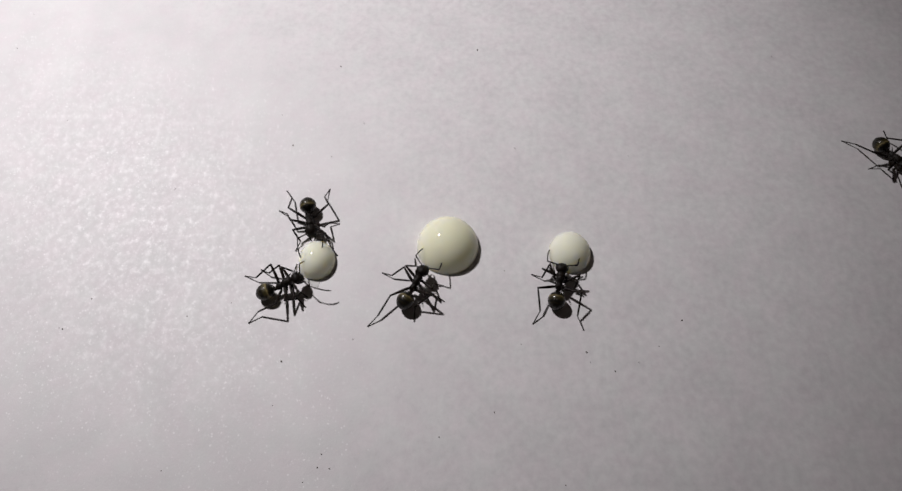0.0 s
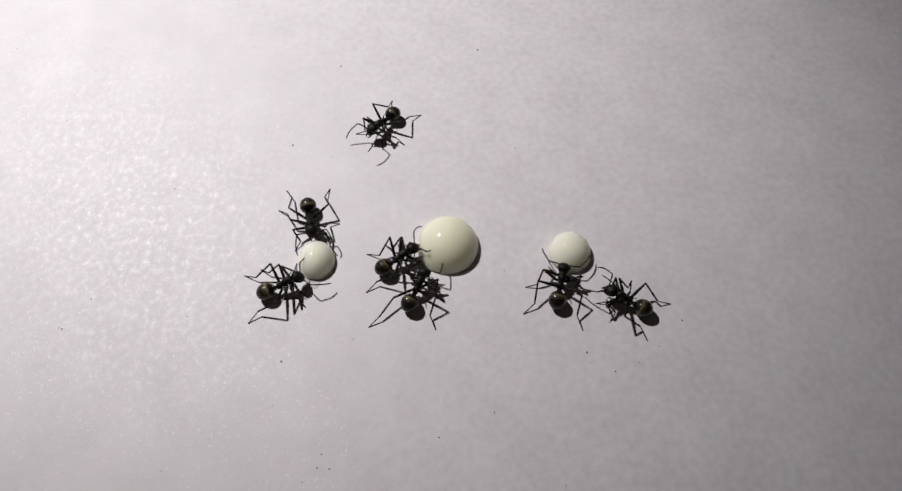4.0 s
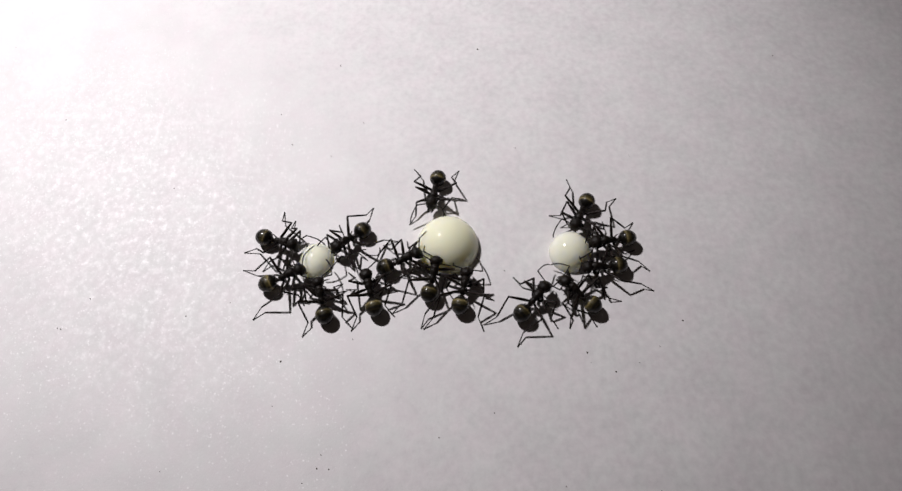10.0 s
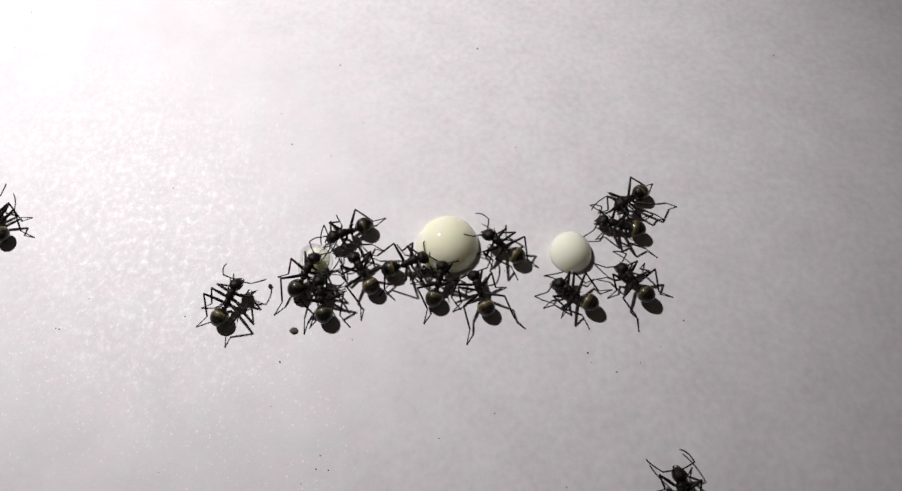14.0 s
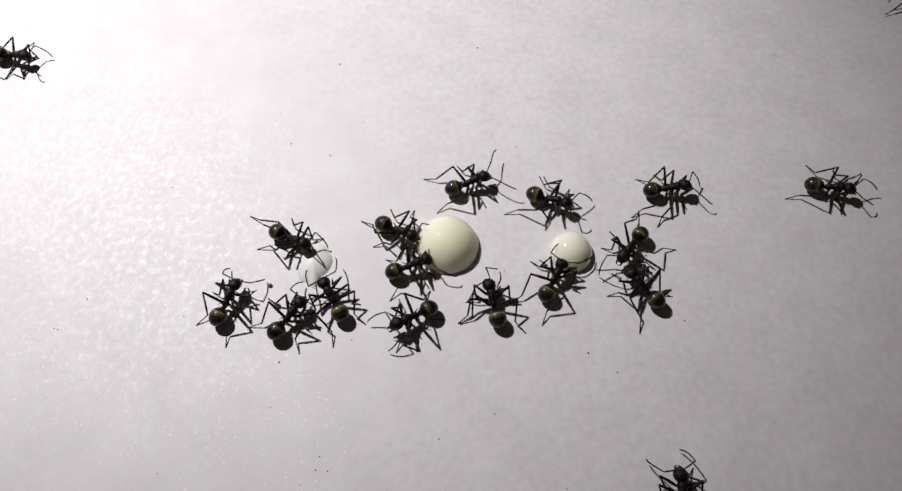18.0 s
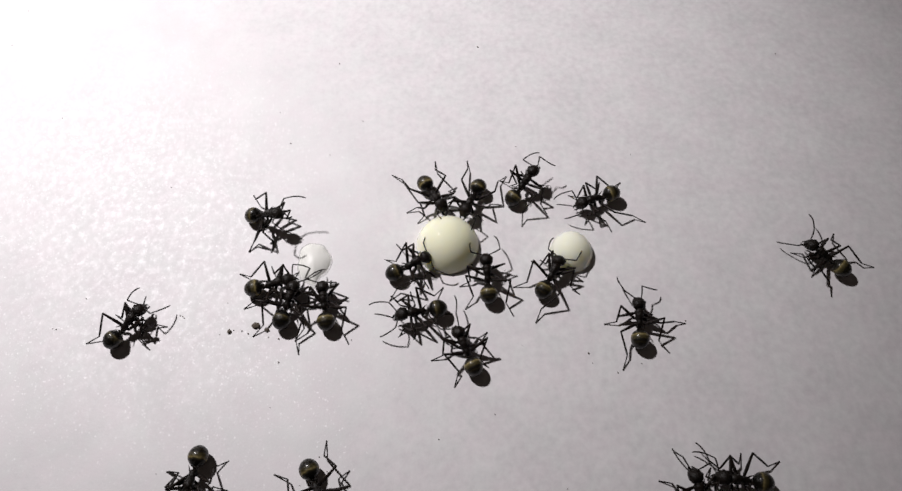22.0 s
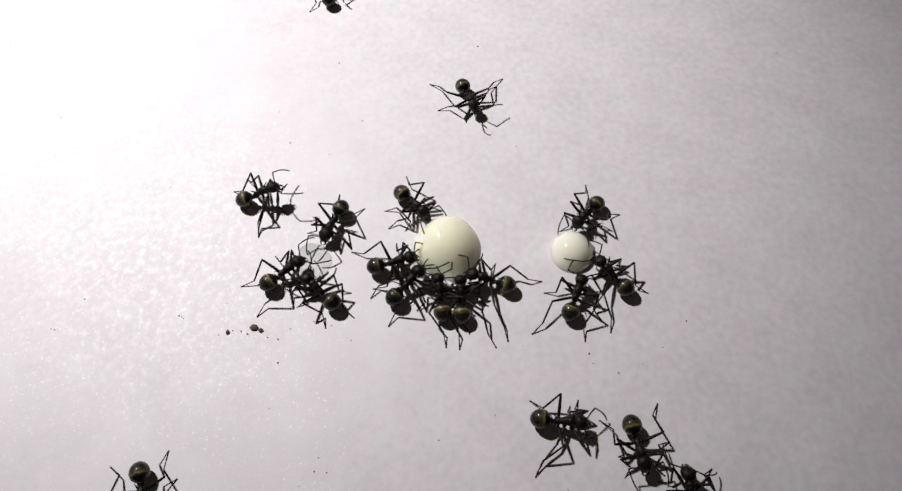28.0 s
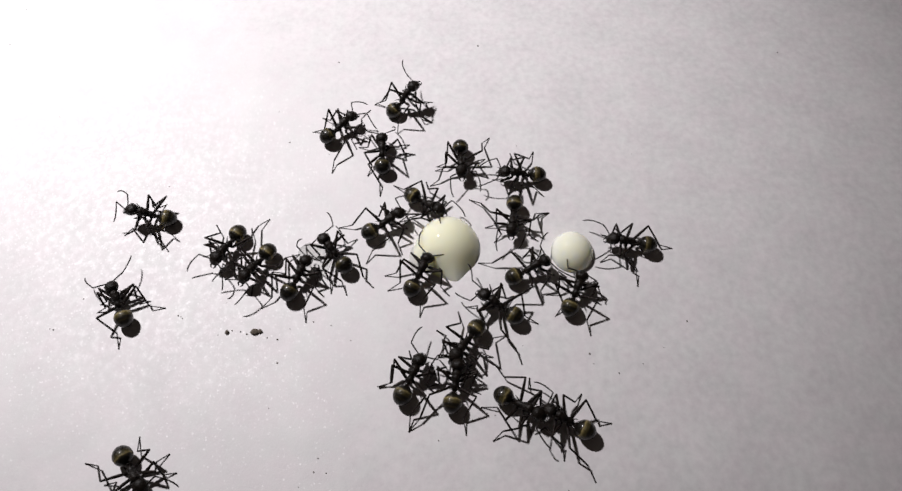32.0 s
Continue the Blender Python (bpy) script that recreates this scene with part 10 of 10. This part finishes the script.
    march(ants[30], [(0, pose(-0.06072, -0.00182, 0.0000, 0, -0, -8.8)), (7.4, pose(-0.06072, -0.00182, 0.0000, 0, -0, -8.8)), 
        (7.5, pose(-0.04455, -0.00447, 0.0000, 0, -0, -38.2)), (7.6, pose(-0.05988, -0.00397, 0.0000, 0, -0, 14.1)), 
        (7.9, pose(-0.04367, 0.00197, 0.0000, 0, -0, -3.4)), (8, pose(-0.02615, 0.00025, 0.0000, 0, -0, -41.4)), 
        (8.1, pose(-0.01776, -0.00617, 0.0000, 0, -0, -51.1)), (8.133, pose(-0.01546, -0.00878, 0.0000, 0, 0, 5.6)), 
        (8.167, pose(-0.01317, -0.01139, 0.0000, 0, 0, 62.4)), (8.2, pose(-0.01088, -0.01400, 0.0000, 0, -0, 119.1)), 
        (8.3, pose(-0.01199, -0.01290, 0.0000, 0, -0, 129.1)), (8.5, pose(-0.02673, -0.00661, 0.0000, 0, -0, 160.2)), 
        (8.7, pose(-0.02703, -0.00753, 0.0000, 0, -0, 152.4)), (8.8, pose(-0.02651, -0.00780, 0.0000, 0, -0, 153.2)), 
        (9, pose(-0.05247, 0.01861, 0.0000, 0, 0, 151.2)), (9.05, pose(-0.06040, 0.01916, 0.0000, 0, 0, 72.5)), 
        (9.1, pose(-0.06886, 0.01998, 0.0000, 0, -0, -5.2)), (9.3, pose(-0.06885, 0.01997, 0.0000, 0, -0, -7.1)), 
        (9.5, pose(-0.03257, 0.02006, 0.0000, 0, -0, 50.9)), (9.7, pose(-0.03391, -0.01414, 0.0000, 0, -0, 79.1)), 
        (9.8, pose(-0.02101, -0.00466, 0.0000, 0, -0, 29.5)), (9.9, pose(-0.01146, 0.00101, 0.0000, 0, 0, -35.4)), 
        (10, pose(-0.00191, 0.00667, 0.0000, 0, -0, -100.4)), (10.2, pose(0.00134, 0.05780, 0.0000, 0, -0, -158.3)), 
        (10.7, pose(-0.01444, 0.05782, 0.0000, 0, -0, -86.8)), (10.8, pose(-0.01092, 0.00917, 0.0000, 0, -0, -36.2)), 
        (11, pose(-0.00309, 0.00578, 0.0000, 0, -0, -57.0)), (11.1, pose(-0.00810, 0.00874, 0.0000, 0, 0, -116.5)), 
        (11.2, pose(-0.01312, 0.01169, 0.0000, 0, -0, -176.0)), (11.35, pose(-0.02202, 0.01708, 0.0000, 0, 0, -236.4)), 
        (11.5, pose(-0.03092, 0.02246, 0.0000, 0, -0, -296.7)), (11.6, pose(-0.04339, 0.02250, 0.0000, 0, 0, -216.8)), 
        (11.7, pose(-0.05586, 0.02254, 0.0000, 0, -0, -136.9)), (11.75, pose(-0.05457, 0.01670, 0.0000, 0, 0, -92.1)), 
        (11.8, pose(-0.05328, 0.01087, 0.0000, 0, -0, -47.3)), (12, pose(-0.04964, 0.00676, 0.0000, 0, -0, -48.1)), 
        (12.2, pose(-0.04821, 0.00538, 0.0000, 0, -0, -37.7)), (13, pose(-0.04793, 0.00526, 0.0000, 0, -0, -38.4)), 
        (13.2, pose(-0.04631, 0.00570, 0.0000, 0, -0, 0.9)), (13.3, pose(-0.04098, 0.02740, 0.0000, 0, -0, 40.8)), 
        (13.4, pose(-0.04949, 0.03547, 0.0000, 0, 0, 97.4)), (13.5, pose(-0.05800, 0.04354, 0.0000, 0, -0, 154.1)), 
        (13.75, pose(-0.07234, 0.05201, 0.0000, 0, 0, 227.1)), (14, pose(-0.08667, 0.06049, 0.0000, 0, -0, 300.2)), 
        (17.5, pose(-0.07251, 0.02872, 0.0000, 0, -0, 354.3)), (17.6, pose(-0.07174, 0.02871, 0.0000, 0, -0, 352.3)), 
        (17.7, pose(-0.05775, 0.02813, 0.0000, 0, -0, 347.9)), (18, pose(-0.05773, 0.02813, 0.0000, 0, -0, 347.9)), 
        (19, pose(-0.05776, 0.02810, 0.0000, 0, -0, 348.5)), (20, pose(-0.05772, 0.02807, 0.0000, 0, -0, 348.5)), 
        (20.1, pose(-0.05771, 0.02807, 0.0000, 0, -0, 348.5)), (20.15, pose(-0.06461, 0.02818, 0.0000, 0, 0, 404.2)), 
        (20.2, pose(-0.07151, 0.02828, 0.0000, 0, -0, 459.9)), (20.3, pose(-0.07763, 0.04347, 0.0000, 0, 0, 404.6)), 
        (20.4, pose(-0.08376, 0.05865, 0.0000, 0, -0, 349.3)), (22.95, pose(-0.04815, 0.05783, 0.0000, 0, 0, 292.7)), 
        (25.5, pose(-0.01254, 0.05700, 0.0000, 0, -0, 236.0)), (26.5, pose(-0.01598, 0.05700, 0.0000, 0, -0, 265.5)), 
        (26.83, pose(-0.01661, 0.05335, 0.0000, 0, 0, 209.8)), (27.17, pose(-0.01724, 0.04971, 0.0000, 0, 0, 154.1)), 
        (27.5, pose(-0.01787, 0.04607, 0.0000, 0, -0, 98.4)), (28, pose(-0.01719, 0.04065, 0.0000, 0, -0, 97.5)), 
        (28.07, pose(-0.01389, 0.04607, 0.0000, 0, 0, 40.8)), (28.13, pose(-0.01059, 0.05150, 0.0000, 0, 0, -15.9)), 
        (28.2, pose(-0.00728, 0.05692, 0.0000, 0, -0, -72.6)), (28.3, pose(0.00105, 0.03046, 0.0000, 0, -0, -85.8)), 
        (28.5, pose(0.00385, 0.02533, 0.0000, 0, -0, -49.4)), (28.7, pose(0.00065, 0.01998, 0.0000, 0, -0, 6.7)), 
        (29, pose(0.00047, 0.02006, 0.0000, 0, -0, 1.9)), (29.1, pose(-0.00739, 0.02797, 0.0000, 0, 0, -67.8)), 
        (29.2, pose(-0.01525, 0.03588, 0.0000, 0, -0, -137.4)), (29.3, pose(-0.01952, 0.03175, 0.0000, 0, -0, -109.0)), 
        (29.4, pose(-0.01952, 0.03851, 0.0000, 0, 0, -51.9)), (29.5, pose(-0.01952, 0.04526, 0.0000, 0, -0, 5.2)), 
        (30.5, pose(-0.00256, 0.05102, 0.0000, 0, 0, -44.5)), (31.5, pose(0.01440, 0.05678, 0.0000, 0, -0, -94.2)), 
        (31.8, pose(0.01362, 0.04516, 0.0000, 0, -0, -95.8)), (31.9, pose(0.01089, 0.02704, 0.0000, 0, 0, -138.1)), 
        (32, pose(0.00816, 0.00893, 0.0000, 0, -0, -180.4))], 33,
          {0: [(9, 9, -57, 17.6), (12, 12, -45.3, 3.8), (32, 32, 5.2, 8.9)],
           1: [(9, 9, -57.9, 23.9), (10, 10, -4.8, 2.8), (11, 11, -3.4, 3), (12, 12, -47.7, 1.6), (28.8, 29, 3.5, 17.6), (18.5, 19.5, -55.6, 25.6)],
           2: [(8, 8, -23.5, 1.6), (10, 10, 1.4, 6.3), (11, 11, -0.6, 6.7), (12, 12, -46.9, 6.6), (13, 13, -43.6, 4.6), (28.8, 29, 0.9, 23.7), (9, 9, -54.4, 16)],
           3: [(10, 10, -3.2, 8.1), (11, 11, -6.8, 5.8), (12, 12, -53.1, 5.2), (13, 13, -46.4, 1.2), (32, 32, 7.2, 12.7), (8, 8, -28.7, -1.8)],
           4: [(11, 11, -2.2, 10.2), (12, 12, -48.9, 11.9), (13, 13, -48.4, 9.2), (32, 32, 10.8, 6.6), (28.8, 29, -1.9, 24.2), (10, 10, 0.9, 10.4), (9, 9, -49.5, 13.9), (8, 8, -28.4, 5.5)],
           5: [(11, 11, -7.2, 8.2), (12, 12, -54.5, 8.9), (13, 13, -52.5, 4.4), (32, 32, 10, 13), (28.8, 29, -3.6, 19.7), (10, 10, -4.4, 10.6), (9, 9, -48.7, 19.9), (8, 8, -32.4, 2.3)]},
          {0: [(18.5, 19.5, 116, 12, 50, -43)],
           1: [(10, 10, 66, 12, 14, -37), (9, 9, 20, 12, 18, -11)]})
    march(ants[31], [(0, pose(-0.06407, 0.00664, 0.0000, 0, -0, -4.4)), (18.4, pose(-0.06407, 0.00664, 0.0000, 0, -0, -4.4)), 
        (18.7, pose(-0.05116, 0.00621, 0.0000, 0, -0, -19.5)), (18.8, pose(-0.03561, -0.00188, 0.0000, 0, -0, -25.0)), 
        (19, pose(-0.02267, -0.00690, 0.0000, 0, -0, 54.0)), (19.5, pose(-0.01753, -0.00881, 0.0000, 0, -0, 19.8)), 
        (19.8, pose(-0.01268, -0.00876, 0.0000, 0, -0, 54.9)), (20, pose(-0.00995, -0.01009, 0.0000, 0, -0, 109.3)), 
        (20.2, pose(-0.01084, -0.01391, 0.0000, 0, -0, 92.7)), (20.5, pose(-0.01160, -0.01329, 0.0000, 0, -0, 113.9)), 
        (20.7, pose(-0.01484, -0.00996, 0.0000, 0, -0, 150.3)), (21, pose(-0.01425, -0.00978, 0.0000, 0, -0, 144.1)), 
        (21.5, pose(-0.01373, -0.00721, 0.0000, 0, -0, 95.7)), (22, pose(-0.01351, -0.00795, 0.0000, 0, -0, 99.6)), 
        (22.5, pose(-0.00984, -0.00611, 0.0000, 0, -0, 92.5)), (22.8, pose(-0.01006, -0.00584, 0.0000, 0, -0, 83.8)), 
        (23, pose(-0.01155, -0.00217, 0.0000, 0, 0, 146.2)), (23.2, pose(-0.01157, -0.00057, 0.0000, 0, -0, 179.1)), 
        (24, pose(-0.01197, 0.00041, 0.0000, 0, -0, 196.9)), (24.5, pose(-0.01212, -0.00137, 0.0000, 0, -0, 219.1)), 
        (24.6, pose(-0.01344, 0.00348, 0.0000, 0, 0, 163.9)), (24.7, pose(-0.01476, 0.00833, 0.0000, 0, -0, 108.6)), 
        (24.75, pose(-0.01441, 0.00662, 0.0000, 0, 0, 171.3)), (24.8, pose(-0.01406, 0.00491, 0.0000, 0, -0, 234.0)), 
        (25, pose(-0.01613, 0.00564, 0.0000, 0, -0, 221.1)), (25.5, pose(-0.01587, 0.00278, 0.0000, 0, -0, 163.7)), 
        (26.25, pose(-0.01863, 0.00408, 0.0000, 0, 0, 86.4)), (27, pose(-0.02139, 0.00538, 0.0000, 0, -0, 9.1)), 
        (27.5, pose(-0.02024, 0.00478, 0.0005, 0, -15, -12.1)), (28, pose(-0.02173, 0.00589, 0.0005, 0, -15, 10.4)), 
        (29, pose(-0.02389, 0.00468, 0.0005, 0, -15, -12.4)), (29.3, pose(-0.02306, -0.00159, 0.0005, 0, -15, -15.5)), 
        (29.5, pose(-0.02346, -0.00172, 0.0000, 0, -0, -15.2)), (29.65, pose(-0.02460, -0.00005, 0.0000, 0, 0, -87.9)), 
        (29.8, pose(-0.02575, 0.00162, 0.0000, 0, -0, -160.5)), (30, pose(-0.02555, 0.00124, 0.0000, 0, -0, -158.8)), 
        (31, pose(-0.02486, -0.00021, 0.0000, 0, -0, -135.9)), (31.5, pose(-0.02454, -0.00048, 0.0000, 0, -0, -120.3)), 
        (32, pose(-0.02480, -0.00096, 0.0000, 0, -0, -116.5))], 34,
          {1: [(29, 29, -21.8, 1.3)],
           2: [(28, 28, -24.3, 9), (21, 21, -16.8, -12.2), (23, 23, -11.7, -7.2), (19, 19, -27.5, -5.4)],
           3: [(28, 28, -21.9, 1), (21, 21, -10.1, -7.9), (23, 23, -8.4, 0.4), (30.8, 31, -27, 2.7)],
           4: [(20, 20, -10.1, -15.7), (24, 24, -8.1, -2.7), (31.8, 32, -20.9, 3.3), (29, 29, -27.9, 7.8), (21, 21, -13.5, -12.4), (23, 23, -7.9, -5.4), (21.8, 22, -16.4, -11.7)],
           5: [(20, 20, -8, -15.1), (21, 21, -10.2, -7.9), (24, 24, -8.6, 4), (28, 28, -21.9, 1), (31.8, 32, -26.8, 2.5), (21.8, 22, -10.8, -12)]},
          {0: [(29, 29, 152, 12, 136, -11), (28, 28, 93, 12, 36, -47), (21.8, 22, 67, 12, -61, -11)],
           1: [(31.8, 32, 82, 12, 21, -32), (29, 29, 2, 12, -91, -32), (21.8, 22, 108, 12, -123, -63)]})
    march(ants[32], [(0, pose(0.05843, -0.00820, 0.0000, 0, -0, -178.0)), (7.6, pose(0.05843, -0.00820, 0.0000, 0, -0, -178.0)), 
        (7.7, pose(0.04379, -0.00804, 0.0000, 0, -0, -169.5)), (7.8, pose(0.01859, -0.00023, 0.0000, 0, -0, -162.2)), 
        (8, pose(0.01842, -0.00023, 0.0000, 0, -0, -161.9)), (9, pose(0.01798, 0.00005, 0.0000, 0, -0, -175.3)), 
        (10, pose(0.01809, -0.00008, 0.0000, 0, -0, -167.8)), (11, pose(0.01802, -0.00008, 0.0000, 0, -0, -167.4)), 
        (12, pose(0.01843, 0.00182, -0.0002, 0, 9, -155.6)), (13, pose(0.01890, 0.00193, -0.0002, 0, 9, -158.4)), 
        (14, pose(0.01944, 0.00201, -0.0002, 0, 9, -196.6)), (14.2, pose(0.02077, 0.00246, -0.0002, 0, 9, -245.4)), 
        (14.4, pose(0.02210, 0.00292, -0.0002, 0, 9, -294.2)), (14.5, pose(0.02195, 0.00194, -0.0002, 0, 9, -260.1)), 
        (15.45, pose(0.01965, 0.00355, -0.0002, 0, 9, -309.2)), (16.4, pose(0.01736, 0.00515, -0.0002, 0, 9, -358.4)), 
        (16.45, pose(0.01651, 0.00488, -0.0002, 0, 9, -432.8)), (16.5, pose(0.01565, 0.00461, -0.0002, 0, 9, -507.1)), 
        (16.8, pose(0.02065, -0.00057, -0.0002, 0, 9, -499.0)), (17, pose(0.02041, -0.00060, -0.0002, 0, 9, -497.1)), 
        (17.5, pose(0.02014, -0.00079, 0.0000, 0, -0, -490.2)), (18, pose(0.02019, -0.00086, 0.0000, 0, -0, -487.9)), 
        (18.5, pose(0.01892, -0.00135, 0.0000, 0, -0, -496.7)), (19, pose(0.01789, 0.00282, 0.0000, 0, -0, -502.6)), 
        (19.5, pose(0.01719, 0.00393, 0.0000, 0, -0, -514.8)), (20, pose(0.01712, 0.00545, -0.0001, 0, 5, -520.6)), 
        (21, pose(0.01711, 0.00548, -0.0001, 0, 5, -521.7)), (22, pose(0.01694, 0.00555, -0.0001, 0, 5, -517.9)), 
        (23, pose(0.01691, 0.00534, -0.0001, 0, 5, -517.5)), (24, pose(0.01681, 0.00517, -0.0001, 0, 5, -518.2)), 
        (25, pose(0.01673, 0.00477, -0.0001, 0, 5, -517.9)), (25.5, pose(0.01672, 0.00476, -0.0001, 0, 5, -517.9)), 
        (27, pose(0.01592, 0.00326, 0.0000, 0, -0, -489.4)), (27.5, pose(0.01589, 0.00361, 0.0000, 0, -0, -487.9)), 
        (28, pose(0.01544, 0.00332, 0.0000, 0, -3, -490.9)), (28.5, pose(0.01588, 0.00361, 0.0000, 0, -0, -487.9)), 
        (28.7, pose(0.01396, 0.00819, 0.0000, 0, -0, -411.2)), (28.75, pose(0.01335, 0.01096, 0.0000, 0, 0, -341.1)), 
        (28.8, pose(0.01274, 0.01373, 0.0000, 0, -0, -271.0)), (29, pose(0.01260, 0.01386, 0.0000, 0, -0, -267.3)), 
        (29.5, pose(0.01392, 0.01281, 0.0000, 0, -0, -273.6)), (30, pose(0.01392, 0.01289, 0.0000, 0, -0, -273.7)), 
        (30.1, pose(0.01373, 0.01116, 0.0000, 0, 0, -215.7)), (30.2, pose(0.01353, 0.00942, 0.0000, 0, 0, -157.7)), 
        (30.3, pose(0.01333, 0.00769, 0.0000, 0, -0, -99.7)), (30.5, pose(0.01349, 0.00748, 0.0000, 0, -0, -95.6)), 
        (30.7, pose(0.01074, 0.00369, 0.0000, 0, -0, -78.6)), (31, pose(0.00969, 0.00361, 0.0000, 0, -0, -74.9)), 
        (31.5, pose(0.01021, 0.00303, 0.0000, 0, -0, -74.5)), (32, pose(0.00708, 0.00288, 0.0000, 0, -0, -97.2))], 35,
          {0: [(28.8, 29, 10.3, 15.7)],
           1: [(27.8, 28.2, 12.6, 1.8)],
           2: [(19.8, 25.6, 18.4, 1.8), (13, 13, 18.7, -1.4), (32, 32, 11.3, 4.2), (28.8, 29, 9.2, 13), (29.5, 30, 9.2, 13.2), (14, 14, 20.8, -1.3)],
           3: [(19.8, 25.6, 17.7, 8.5), (32, 32, 4, 2.2), (28.8, 29, 16.3, 14.7), (27.8, 28.2, 14.8, 6.3)],
           4: [(13, 13, 21.8, 0.1), (32, 32, 11.1, 4.2), (24.5, 25.5, 20.9, 4), (28.8, 29, 11.1, 8.1), (27.8, 28.2, 19.5, 4), (29.5, 30, 9.9, 11), (9.5, 10.5, 22.3, -3.3), (7.8, 8.2, 23.9, -3.1), (14, 14, 23.3, -1.6)],
           5: [(13, 13, 19.9, 6.4), (28, 28, 16, 8.1), (31, 31, 5.2, 4.8), (24.5, 25.5, 19.4, 8.7), (32, 32, 2.2, 6), (28.8, 29, 16, 9.1), (29.5, 30, 17, 10), (9.5, 10.5, 21.2, 3), (7.8, 8.2, 21.7, 3.2)]},
          {0: [(28.8, 29, 44, 12, 4, -11)],
           1: [(24.5, 25.5, 110, 12, 32, -59), (28.8, 29, 42, 12, 15, -11), (29.5, 30, 32, 12, 76, -62)]})
    # the drops sink as they are drunk; crumbs are dragged about
    walk(big_drop, [(0, pose(-0.00038, -0.00005, 0.00000)), (20, pose(-0.00038, -0.00005, -0.00002)), (25, pose(-0.00038, -0.00005, -0.00012)), (28, pose(-0.00038, -0.00005, -0.00030)), (32, pose(-0.00038, -0.00005, -0.00042))])
    walk(lip, [(t, pose(0, 0, -z * MM)) for t, z in ((0, 3.3), (25.5, 3.3), (27.2, 0.3), (28, 0), (32, 0))])
    walk(left_drop, [(t, pose(-0.01525, -0.00206, -z * MM)) for t, z in ((0, 0), (5, 0.05), (7, 0.2), (8, 0.36), (9.8, 0.55), (12, 0.85), (13.5, 1.15), (15.2, 1.7), (16.6, 2.2), (32, 2.2))])
    walk(right_drop, [(0, pose(0.01358, -0.00100, 0.00000)), (15, pose(0.01358, -0.00100, -0.00003)), (25, pose(0.01358, -0.00100, -0.00012)), (32, pose(0.01358, -0.00100, -0.00025))])
    walk(milk_film, [(t, pose(-0.01530, -0.00220, -z * MM)) for t, z in ((0, 0.85), (13, 0.85), (14.6, 0.3), (16, 0.0), (19, 0.03), (22.2, 0.12), (23.2, 0.45), (24.2, 0.72), (25, 0.82), (32, 0.85))])
    walk(milk_smear, [(0, pose(-0.00340, -0.00150, -0.00030)), (25.5, pose(-0.00340, -0.00150, -0.00030)), (27.5, pose(-0.00340, -0.00150, 0.00000)), (32, pose(-0.00340, -0.00150, 0.00002))])
    walk(crumb_dust, [(0, pose(-0.06, 0, 0)), (18.5, pose(-0.06, 0, 0)), (19.6, pose(0, 0, 0)), (32, pose(0, 0, 0))])
    walk(crumbs[0], [(0, pose(-0.0159, -0.0352, 0)), (12.2, pose(-0.0158, -0.0350, 0)), (12.4, pose(-0.0155, -0.0179, 0)), (12.6, pose(-0.0160, -0.0106, 0)), (13, pose(-0.0168, -0.0106, 0)), (17.2, pose(-0.0169, -0.0107, 0)), (17.6, pose(-0.0178, -0.0096, 0)), (18.4, pose(-0.0197, -0.0068, 0)), (19.6, pose(-0.0205, -0.0100, 0)), (20, pose(-0.0207, -0.0100, 0)), (28, pose(-0.0209, -0.0102, 0)), (32, pose(-0.0207, -0.0107, 0))])
    walk(crumbs[1], [(0, pose(-0.0253, -0.0352, 0)), (12.2, pose(-0.0251, -0.0350, 0)), (12.5, pose(-0.0214, -0.0072, 0)), (13.2, pose(-0.0217, -0.0069, 0)), (13.6, pose(-0.0200, -0.0053, 0)), (18.3, pose(-0.0199, -0.0052, 0)), (19.5, pose(-0.0194, -0.0096, 0)), (20, pose(-0.0190, -0.0104, 0)), (21.5, pose(-0.0190, -0.0105, 0)), (22.5, pose(-0.0201, -0.0104, 0)), (32, pose(-0.0201, -0.0106, 0))])
    walk(crumbs[2], [(0, pose(-0.0641, 0.0077, 0)), (18.5, pose(-0.0633, 0.0076, 0)), (18.8, pose(-0.0332, -0.0022, 0)), (19, pose(-0.0229, -0.0044, 0)), (19.6, pose(-0.0235, -0.0096, 0)), (20, pose(-0.0235, -0.0106, 0)), (26, pose(-0.0236, -0.0107, 0)), (32, pose(-0.0236, -0.0107, 0))])


motions()
